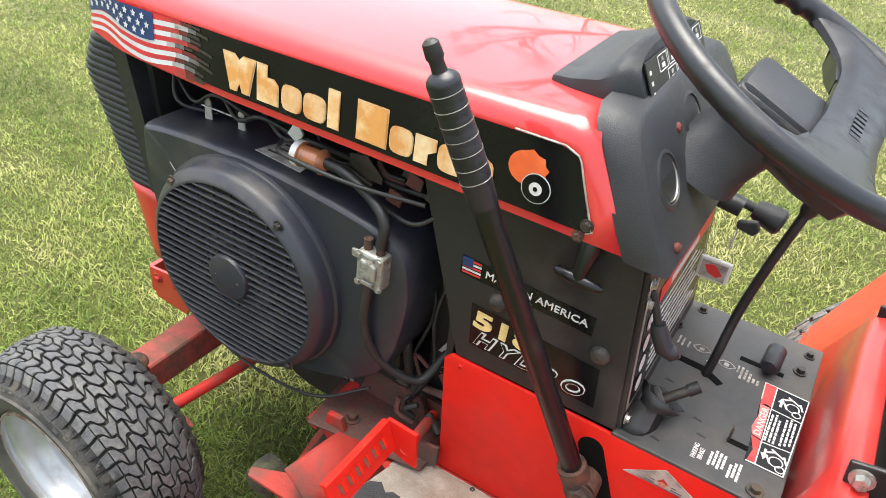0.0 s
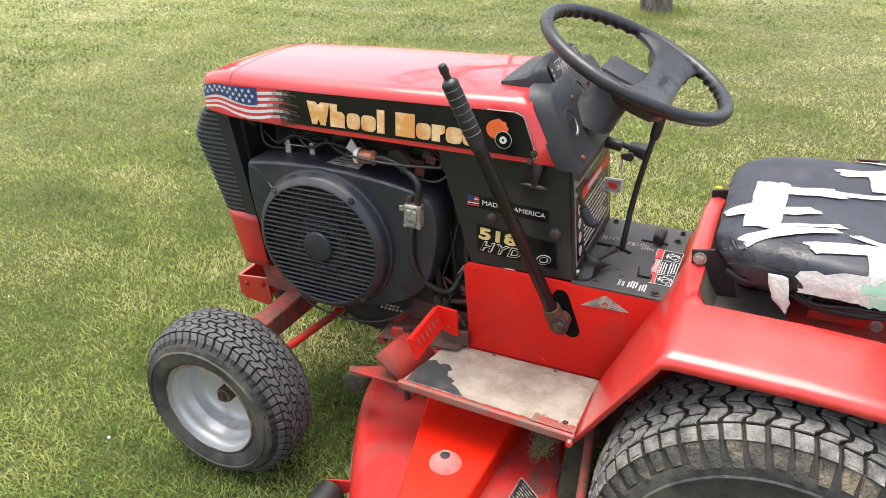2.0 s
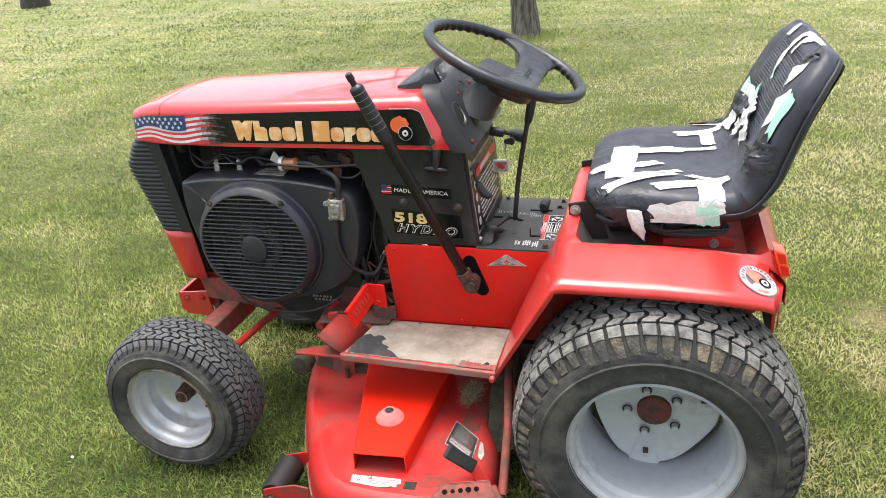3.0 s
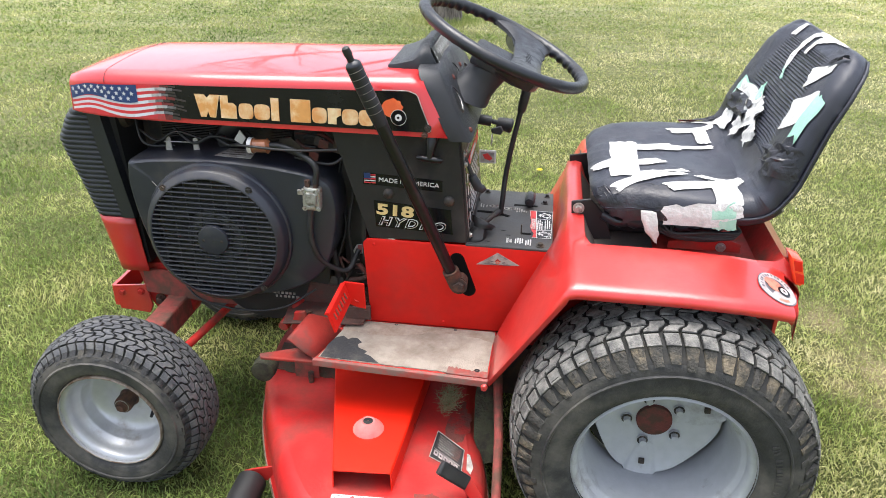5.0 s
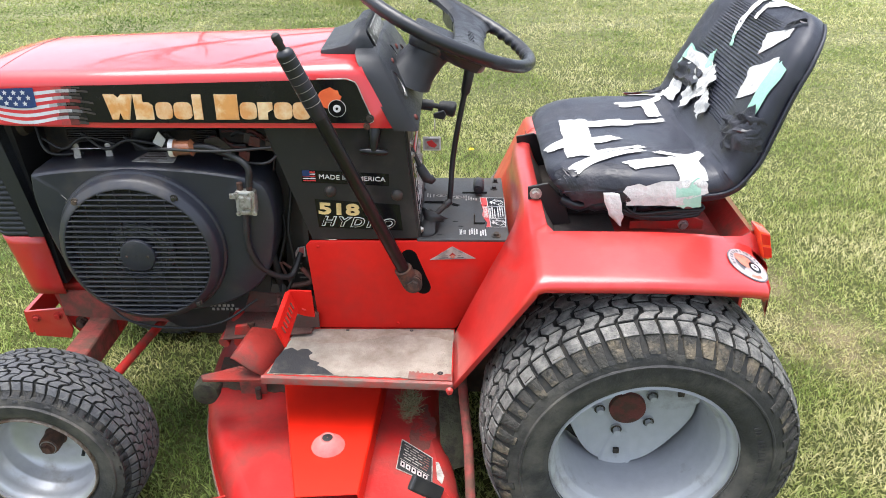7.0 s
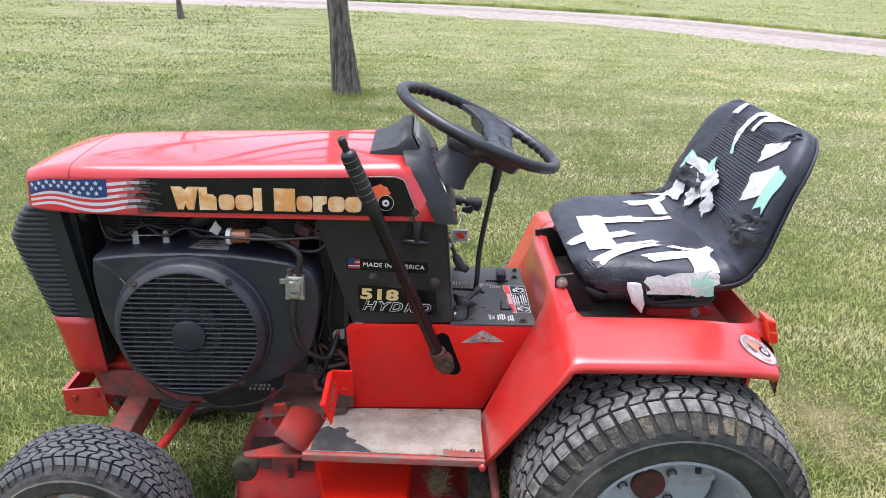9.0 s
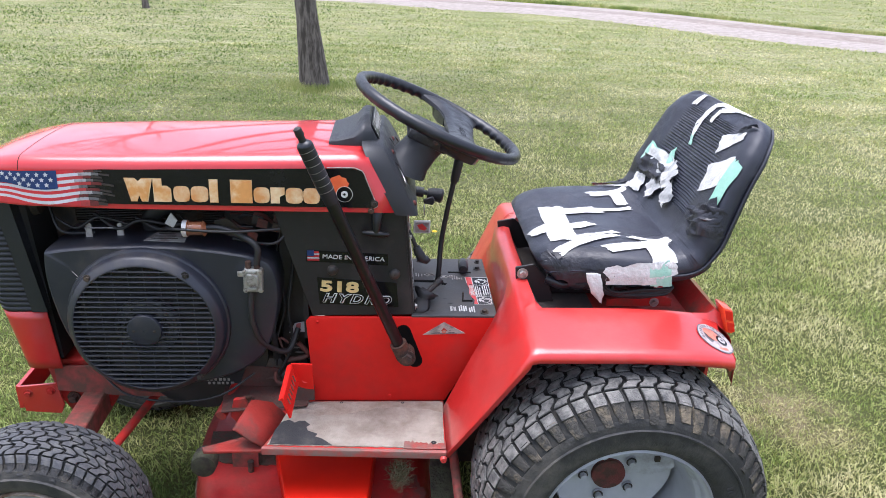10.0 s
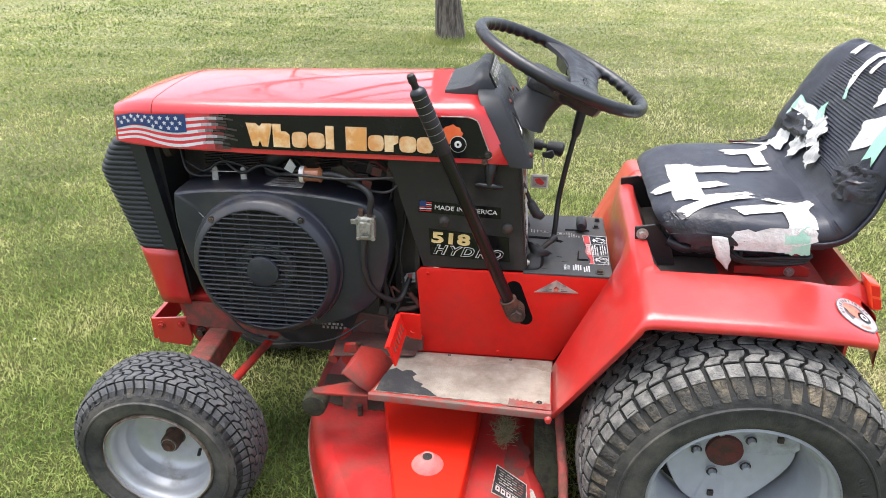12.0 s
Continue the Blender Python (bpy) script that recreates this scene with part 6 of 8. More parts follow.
    part("clamp_box", bm, PLASTIC, c, smooth=40)
    bolt("clamp_bolt", W @ Vector((0.01, -0.05, -0.045)), (0, -1, 0), 0.006, 0.005, RUST, c)
    # taped pad on the hub's front
    bm = box((-0.052, -0.052, -0.062), (0.042, 0.048, -0.030), 0.006)
    bmesh.ops.subdivide_edges(bm, edges=bm.edges, cuts=2)
    for vv in bm.verts:
        vv.co += Vector((0, 0, 0.0025 * noise.noise(vv.co * 60)))
    bmesh.ops.transform(bm, matrix=W, verts=bm.verts)
    part("hub_pad", bm, PADTAPE, s, "hub pad wrapped in creased black tape", smooth=35)
    for pts in (((0.038, -0.045), (0.028, -0.020), (0.034, 0.0)), ((0.0, 0.010), (-0.012, 0.022), (-0.008, 0.034)), ((0.036, -0.048), (0.022, -0.046))):
        part("tape_tear", tube([W @ Vector((p, q, -0.0285)) for p, q in pts], 0.0009, 6, n=4), TAPE, s)


steering()


# ---- tunnel, levers ----
def tunnel():
    t = group_part("tunnel", (-0.42, 0, 0.34), tractor, "red painted centre tunnel")
    slot_c = Vector((-0.4275, 0.488))
    for sy in (-1, 1):
        y0, y1 = sorted((sy * 0.1525, sy * 0.1585))
        bm = prism([(-0.642, 0.345), (-0.342, 0.345), (-0.236, 0.548), (-0.236, 0.561), (-0.645, 0.561), (-0.655, 0.55)], y0, y1, 0.0015)
        part("side_panel", bm, RED_PANEL, t, smooth=30)
    # the lever's slanted slot, its dark inside painted as a flat patch on the left panel
    d = Vector((0.35, -0.94)).normalized()
    nn = Vector((-d.y, d.x))
    pts = []
    for sgn, a0 in ((-1, 0), (1, math.pi)):
        for k in range(9):
            a = a0 + math.pi * k / 8
            o = slot_c + d * sgn * 0.040 + (nn * math.cos(a) - d * math.sin(a) * (1)) * 0.0165
            pts.append((o.x, o.y))
    part("slot", prism(pts, -0.1592, -0.1565), DARKGAP, t, "dark slot for the lift lever")
    part("top_plate", box((-0.424, -0.1585, 0.560), (-0.234, 0.1585, 0.5655), 0.0015), DUSTPLATE, t, "black steel tunnel cover plate")
    Z = 0.5658
    part("badge_edge", prism([(-0.398, .518), (-0.352, .550), (-0.303, .522)], -0.1600, -0.1587), GREYLABEL, t, "worn silver triangular badge")
    part("badge_shape", prism([(-0.358, .5285), (-0.3515, .5360), (-0.344, .5290)], -0.1606, -0.1598), RED_DIRTY, t)
    part("badge_shape", lathe([(0.0015, -0.1607), (0.0045, -0.1607)], (-0.351, 0, 0.5265), "y", 14), SALMON, t)
    for x, z, w in ((-0.380, .5205, .058), (-0.372, .5232, .012), (-0.341, .5240, .014), (-0.366, .5275, .006), (-0.3405, .5280, .006)):
        part("print_bar", box((x, -0.1605, z), (x + w, -0.1598, z + .0013)), SLATE, t)
    for x, z in ((-0.47, .358), (-0.63, .548)):
        part("rivet", lathe([(0.001, -0.002), (0.003, -0.0015), (0.004, 0.0)], (x, -0.1585, z), "y", 12), RED_PANEL, t, smooth=50)
    # slots, painted as flat dark patches, and prints on the plate
    part("gate_slot", prism([(-0.416, 0.016), (-0.368, 0.013), (-0.341, -0.002), (-0.335, 0.006), (-0.364, 0.024), (-0.415, 0.026)], Z - .001, Z + .0005, axis="z"), DARKGAP, t)
    part("gate_slot", box((-0.329, 0.068, Z - .001), (-0.272, 0.076, Z + .0005)), DARKGAP, t)
    part("brake_slot", box((-0.306, -0.089, Z - .001), (-0.282, -0.081, Z + .0005)), DARKGAP, t)
    part("park_tab", box((-0.3065, -0.088, Z - .01), (-0.3035, -0.081, Z + .022), 0.001), ENGINE, t)
    rot = Matrix.Rotation(radians(90), 4, "Z")
    rng = random.Random(12)

    def words(x, y0, y1, thick, low=0.004, high=0.011, m=WHITE):
        """One unreadable line of print, broken into words."""
        y = y0
        while y < y1 - 0.002:
            e = min(y1, y + rng.uniform(low, high))
            part("print_bar", box((x, y, Z - .0004), (x + thick, e, Z + .0006)), m, t)
            y = e + 0.0018

    def rule(p, q, w=0.0014, m=WHITE):
        p, q = Vector((*p, 0)), Vector((*q, 0))
        d = (q - p).normalized()
        o = Vector((-d.y, d.x, 0)) * w / 2
        part("print_frame", prism([tuple((p - o).xy), tuple((q - o).xy), tuple((q + o).xy), tuple((p + o).xy)], Z - .0004, Z + .0006, axis="z"), m, t)

    part("danger_face", prism([(-0.289, 0.045), (-0.234, 0.043), (-0.238, -0.104), (-0.282, -0.104)], Z - .0008, Z + .0002, axis="z"), DECAL_BLACK, t, "worn black, white and red warning label")
    for p, q in (((-0.289, 0.044), (-0.2345, 0.042)), ((-0.2345, 0.042), (-0.2385, -0.103)), ((-0.2385, -0.103), (-0.281, -0.103)), ((-0.274, 0.044), (-0.270, -0.103)), ((-0.2735, -0.001), (-0.236, -0.003)), ((-0.272, -0.064), (-0.2375, -0.060)), ((-0.289, 0.044), (-0.287, 0.010))):
        rule(p, q)
    part("danger_band", prism([(-0.2885, 0.043), (-0.2747, 0.043), (-0.2737, 0.002), (-0.280, 0.004), (-0.2865, -0.001)], Z - .0004, Z + .0006, axis="z"), REDLABEL, t)
    part("danger_band", prism([(-0.284, -0.060), (-0.2727, -0.063), (-0.2710, -0.102), (-0.2795, -0.101), (-0.277, -0.082)], Z - .0004, Z + .0006, axis="z"), REDLABEL, t)
    part("danger_patch", prism([(-0.2862, 0.0), (-0.2745, 0.0), (-0.2728, -0.060), (-0.2835, -0.058), (-0.287, -0.045), (-0.284, -0.022)], Z - .0004, Z + .0005, axis="z"), PINK, t)
    lettering("lettering", "DANGER", (-0.2748, -0.056, Z + .0007), 0.012, rot, WHITE, t, width=0.052, depth=0.0004)
    for k in range(3):
        words(-0.2700 + 0.0048 * k, -0.059, -0.007 - .008 * (k == 2), 0.0026)
    for k in range(3):
        words(-0.2530 + 0.0050 * k, -0.057 + .003 * k, -0.008 + .003 * (k % 2), 0.0026)
    for yc, sy in ((0.020, 1), (-0.082, -1)):
        # a small machine drawn in outline, an arrow beside it
        for cx, cy, r in ((-0.250, yc - .004, .0085), (-0.244, yc - .013, .0058)):
            part("print_frame", lathe([(r - .0016, Z + .0007), (r, Z + .0007)], (cx, cy, 0), "z", 18), WHITE, t)
        for p, q in (((-0.262, yc + .006), (-0.252, yc + .012)), ((-0.258, yc + .014), (-0.243, yc + .006)), ((-0.243, yc + .010), (-0.2385, yc - .002)), ((-0.256, yc - .010), (-0.262, yc + .002))):
            rule(p, q, 0.0024)
        part("arrow", prism([(-0.2685, yc - sy * .002), (-0.264, yc + sy * .008), (-0.2595, yc - sy * .002), (-0.2625, yc - sy * .002), (-0.2625, yc - sy * .010), (-0.2655, yc - sy * .010), (-0.2655, yc - sy * .002)], Z - .0004, Z + .0006, axis="z"), WHITE, t)
    lettering("lettering", "PARKING", (-0.331, -0.137, Z + .0004), 0.0082, rot, WHITE, t, width=0.024, depth=0.0003)
    lettering("lettering", "BRAKE", (-0.3235, -0.135, Z + .0004), 0.0082, rot, WHITE, t, width=0.018, depth=0.0003)
    for x0, n, y0, y1 in ((-0.317, 4, -0.137, -0.112), (-0.294, 3, -0.142, -0.118)):
        for k in range(n):
            words(x0 + .0050 * k, y0 + .003 * (k % 2), y1 + .002 * (k % 3), 0.0030)
    # shift diagram and its words beside the drive slot
    for cx, cy in ((-0.377, 0.056), (-0.341, 0.046)):
        hexa = [(cx + .010 * math.cos(a) * (1.2 if i % 3 == 0 else 1), cy + .0075 * math.sin(a)) for i, a in enumerate(2 * math.pi * i / 6 for i in range(6))]
        for p, q in zip(hexa, hexa[1:] + hexa[:1]):
            rule(p, q, 0.0011, GREYLABEL)
        part("print_bar", box((cx - .003, cy - .003, Z - .0004), (cx + .003, cy + .003, Z + .0006)), GREYLABEL, t)
    for p, q in (((-0.366, 0.054), (-0.352, 0.053)), ((-0.352, 0.053), (-0.353, 0.040)), ((-0.366, 0.036), (-0.353, 0.040))):
        rule(p, q, 0.0011, GREYLABEL)
    for x, y0, y1 in ((-0.410, 0.048, 0.066), (-0.404, 0.046, 0.064), (-0.396, 0.046, 0.060), (-0.327, 0.040, 0.056)):
        words(x, y0, y1, 0.0026, m=GREYLABEL)
    for k in range(5):
        words(-0.322 + .0056 * k, 0.030 + .002 * (k % 2), 0.056 - .004 * k, 0.0032, m=GREYLABEL)
    for x, y, r in ((-0.261, -0.142, .0068), (-0.255, 0.094, .006), (-0.25, 0.135, .005), (-0.40, 0.14, .005), (-0.418, 0.085, .004)):
        bolt("plate_screw", (x, y, Z), (0, 0, 1), r, 0.0055, ENGINE, t)
    for x, y in ((-0.378, -0.136), (-0.345, -0.075), (-0.334, -0.098), (-0.395, -0.030)):
        part("plate_hole", prism([(x - .006, y - .001), (x + .005, y - .0025), (x + .006, y), (x - .004, y + .002)], Z - .001, Z + .0004, axis="z"), HOSE, t)
    # horizontal knob on a slide, hollow at its end
    part("knob_stub", box((-0.298, 0.070, 0.556), (-0.288, 0.078, 0.580), 0.001), HOSE, t)
    part("stub_knob", tube([(-0.293, 0.062, 0.581), (-0.293, 0.055, 0.5805), (-0.293, 0.0555, 0.5805), (-0.292, 0.060, 0.581), (-0.291, 0.094, 0.5835), (-0.291, 0.099, 0.584)], [0.0045, 0.0055, 0.0105, 0.0125, 0.0125, 0.009], 18), WHEELGRIP, t, "black cylindrical knob", smooth=40)
    part("knob_hollow", tube([(-0.293, 0.0546, 0.5805), (-0.293, 0.058, 0.581)], 0.0052, 14), GROOVE, t)
    # drive lever with its kinked black rod and grip
    L = group_part("drive_lever", (-0.356, -0.01, 0.57), tractor, "bent black drive control lever")
    part("rod", tube([(-0.360, 0.010, 0.556), (-0.356, 0.012, 0.60), (-0.352, 0.03, 0.66), (-0.342, 0.036, 0.73), (-0.325, 0.044, 0.82)], 0.006, 12, n=6), HOSE, L, smooth=50)
    part("grip", tube([(-0.327, 0.043, 0.808), (-0.325, 0.044, 0.815), (-0.312, 0.050, 0.885), (-0.310, 0.051, 0.893)], [0.007, 0.010, 0.012, 0.008], 14), HOSE, L, smooth=50)


tunnel()


def lift_lever():
    L = group_part("lift_lever", (-0.435, -0.19, 0.478), tractor, "long black lift lever with ribbed grip")
    a, b = Vector((-0.446, -0.180, 0.492)), Vector((-0.633, -0.277, 0.984))
    d = (b - a).normalized()
    part("rod", tube([a, a + (b - a) * 0.80], 0.0130, 16), ROD_BLACK, L, smooth=40)
    g0 = a + (b - a) * 0.745
    pts, rs = [], []
    n = 60
    for i in range(n + 1):
        f = i / n
        pts.append(g0 + (b - g0) * f)
        groove = 0.0004 if (f > 0.22 and (i % 6) == 0) else 0
        rs.append(0.0138 + 0.0020 * min(1, f * 4) - groove * 0.8 - 0.0075 * max(0, (f - 0.93) / 0.07) ** 2)
    part("grip", tube(pts, rs, 18), WHEELGRIP, L, "ribbed black rubber grip", smooth=30)
    part("button", tube([b - d * .004, b + d * .010, b + d * .013, b + d * .026, b + d * .029], [0.0072, 0.0066, 0.0084, 0.0076, 0.004], 14), HOSE, L, "black release button", smooth=40)
    for k in range(7):
        p = g0 + (b - g0) * (0.22 + 0.108 * k)
        part("grip_ring", tube([p - d * 0.0004, p + d * 0.0003], 0.01605, 18), GREYLABEL, L)
    part("pivot", tube([(-0.436, -0.150, 0.476), (-0.434, -0.186, 0.476)], 0.020, 18), RUST, L, "rusty pivot boss", smooth=40)
    part("fork", tube([a - d * 0.022, a + d * 0.02], 0.0185, 14), RUST, L, smooth=40)
    bolt("pivot_bolt", (-0.433, -0.190, 0.476), (0, -1, 0), 0.013, 0.008, RUST, L)


lift_lever()


# ---- footrest and pedal ----
STEPDIRT = mat("brown_grit_dirt", (0.30, 0.25, 0.205), 0.95, second=(0.215, 0.165, 0.125), scale=24, lo=0.4, hi=0.62, bump=0.5, bump_scale=350, spread=0.12)
TOERED = mat("scuffed_dull_red_paint", (0.27, 0.028, 0.021), 0.55, second=(0.13, 0.052, 0.042), scale=20, lo=0.42, hi=0.64, bump=0.2, spec=0.22)
LIP = mat("worn_pink_grey_edge_paint", (0.26, 0.045, 0.036), 0.5, second=(0.165, 0.11, 0.09), scale=26, lo=0.42, hi=0.6, bump=0.2)


def footrest():
    f = group_part("footrest", (-0.54, -0.25, 0.34), tractor, "red steel footrest with worn tan grip sheet")
    for sy in (-1, 1):
        def q(poly):
            return [(x, y * sy * -1) for x, y in poly]
        plate = [(-0.735, -0.322), (-0.350, -0.340), (-0.345, -0.150), (-0.70, -0.150)]
        part("plate", prism(q(plate), 0.334, 0.3415, 0.002, axis="z"), RED_DIRTY, f)
        lip = [[(x, sy * (yy), z) for yy, z in ((0.322 + (x + 0.735) * 0.047 + o, h) for o, h in ((0, 0.3425), (0.006, 0.3405), (0.0075, 0.336), (0.0072, 0.326), (0.002, 0.325), (0.001, 0.334)))] for x in np.linspace(-0.735, -0.350, 6)]
        part("lip", loft(lip, True, True), LIP, f, smooth=30)
        mat_poly = []
        for k in range(40):
            mat_poly.append((-0.725 + 0.372 * k / 39, -0.318 - 0.0145 * k / 39 + 0.0012 * math.sin(k * 2.3)))
        mat_poly += [(-0.349, -0.165), (-0.355, -0.1615), (-0.66, -0.1615), (-0.69, -0.168)]
        part("grip_sheet", prism(q(mat_poly), 0.3415, 0.3435, axis="z"), STEPMAT, f, "worn tan grit grip sheet")
        if sy < 0:
            blob = []
            for k in range(26):
                t = k / 25
                x = -0.72 + 0.125 * t + 0.012 * noise.noise(Vector((k * .7, 2, 0)))
                blob.append((x, -0.3165 - 0.005 * t + 0.003 * noise.noise(Vector((k, 9, 1)))))
            edge = [(-0.612, -0.300), (-0.628, -0.292), (-0.624, -0.283), (-0.645, -0.272), (-0.650, -0.258), (-0.643, -0.250), (-0.655, -0.237), (-0.668, -0.236), (-0.676, -0.243), (-0.69, -0.232), (-0.705, -0.24), (-0.716, -0.27)]
            part("sheet_remnant", prism(q(blob + edge), 0.3434, 0.3446, axis="z"), STEPBLACK, f, "black remnant of the grip sheet")
            # brown dirt that gathers along the tunnel's foot
            soil = [(-0.70 + 0.352 * k / 30, -0.200 - 0.016 * math.sin(k * 0.22) - 0.008 * noise.noise(Vector((k * .8, 4, 2))) - 0.004 * noise.noise(Vector((k * 2.1, 1, 7)))) for k in range(31)]
            part("dirt_band", prism(q(soil + [(-0.348, -0.163), (-0.69, -0.163)]), 0.3432, 0.3438, axis="z"), STEPDIRT, f, "brown dirt along the inner edge")
            scuff = [(-0.352 - 0.085 * k / 20, -0.318 + 0.010 * noise.noise(Vector((k * .9, 7, 3))) + 0.010 * k / 20 * (k / 20)) for k in range(21)]
            part("bare_edge", prism(q([(-0.351, -0.338), (-0.351, -0.30)] + scuff + [(-0.44, -0.334)]), 0.3433, 0.3440, axis="z"), LIP, f, "grit worn through to dirty red paint")
            part("plate_hole", lathe([(0.001, 0.3442), (0.006, 0.3442)], (-0.375, -0.315, 0), "z", 16), HOSE, f)
            for x, y in ((-0.58, -0.166), (-0.44, -0.167)):
                part("plate_hole", lathe([(0.001, 0.3439), (0.004, 0.3439)], (x, y, 0), "z", 12), HOSE, f)
            part("lip_bolt", lathe([(0.001, -0.008), (0.006, -0.007), (0.008, 0.0)], (-0.356, -0.349, 0.328), "y", 12), RED_BODY, f, smooth=50)
    # toe guard and stirrup at the front of the left footrest
    guard = part("toe_guard", loft([[(-0.733, -0.322, 0.342), (-0.715, -0.27, 0.3425), (-0.70, -0.21, 0.343)], [(-0.758, -0.322, 0.358), (-0.742, -0.27, 0.368), (-0.728, -0.21, 0.375)], [(-0.786, -0.318, 0.380), (-0.772, -0.27, 0.388), (-0.760, -0.23, 0.395)], [(-0.794, -0.316, 0.381), (-0.781, -0.27, 0.389), (-0.769, -0.23, 0.395)]]), TOERED, f, "scuffed red toe guard", smooth=30)
    mod = guard.modifiers.new("thick", "SOLIDIFY")
    mod.thickness, mod.offset = 0.004, -1
    part("toe_arm", prism([(-0.730, -0.324), (-0.855, -0.326), (-0.862, -0.312), (-0.735, -0.255)], 0.326, 0.333, 0.002, axis="z"), TOERED, f)
    P = group_part("brake_pedal", (-0.66, -0.30, 0.47), tractor, "red brake pedal with slotted foot plate")
    ya, yb = -0.372, -0.246
    drop, lean = 0.046, 0.014
    rows = []
    for y in np.linspace(ya, yb, 7):
        x, z = -0.6775, 0.4945
        rows.append([(x - .009, y, z - .0035), (x - .002, y, z), (x + .001, y, z - .0015), (x + lean, y, z - drop), (x + lean - .004, y, z - drop - .001), (x - .0035, y, z - .0055), (x - .009, y, z - .0065)])
    part("foot_plate", loft(rows, True, True), RED_PANEL, P, smooth=30)
    for k in range(6):
        y = ya + 0.016 + 0.0165 * k
        for dy, dz, h, m in ((0.0, 0.012, 0.016, RUSTY), (0.005, 0.011, 0.018, RED_NEW)):
            f0, f1 = dz / drop, (dz + h) / drop
            x0, x1 = -0.6765 + lean * f0, -0.6765 + lean * f1
            part("raised_slot", loft([[(x0 + .0002, y + dy, 0.4945 - dz), (x0 + .0022, y + dy + .003, 0.4945 - dz), (x0 + .0002, y + dy + .006, 0.4945 - dz)], [(x1 + .0002, y + dy + .003, 0.4945 - dz - h), (x1 + .0022, y + dy + .006, 0.4945 - dz - h), (x1 + .0002, y + dy + .009, 0.4945 - dz - h)]]), m, P)
    flange = part("side_flange", loft([[(-0.679, yb, 0.4945), (-0.667, yb, 0.440)], [(-0.655, yb - .001, 0.4945), (-0.650, yb, 0.434)], [(-0.634, yb - .001, 0.4935), (-0.632, yb, 0.432)]]), RED_PANEL, P)
    mod = flange.modifiers.new("thick", "SOLIDIFY")
    mod.thickness = 0.005
    part("pedal_rod", tube([(-0.650, -0.243, 0.455), (-0.665, -0.20, 0.42), (-0.68, -0.12, 0.39)], 0.008, 10), RED_DIRTY, P, smooth=40)
    # greasy cross plate and rail between the engine and the tunnel
    part("cross_plate", prism([(-0.840, -0.215), (-0.655, -0.190), (-0.645, -0.06), (-0.86, -0.06)], 0.350, 0.354, 0.001, axis="z"), GRIME, tractor, "greasy brown cross plate")
    part("rail_edge", prism([(-0.70, 0.354), (-0.64, 0.354), (-0.64, 0.392), (-0.70, 0.384)], -0.172, -0.166, 0.001), GRIME, tractor)
    part("engine_foot", prism([(-0.82, 0.354), (-0.69, 0.354), (-0.71, 0.40), (-0.80, 0.41)], -0.115, -0.10, 0.003), GRIME, tractor)
    bolt("plate_bolt", (-0.70, -0.15, 0.354), (0, 0, 1), 0.009, 0.007, RUST, tractor)
    bolt("plate_bolt", (-0.79, -0.17, 0.354), (0, 0, 1), 0.009, 0.007, RUST, tractor)
    part("lift_shaft", tube([(-0.845, -0.20, 0.332), (-0.81, 0.0, 0.372)], 0.012, 14), RED_DIRTY, tractor, smooth=40)
    part("lift_arm", prism([(-0.815, 0.375), (-0.79, 0.378), (-0.775, 0.33), (-0.80, 0.30), (-0.825, 0.33)], -0.20, -0.19, 0.002), RED_DIRTY, tractor)


footrest()


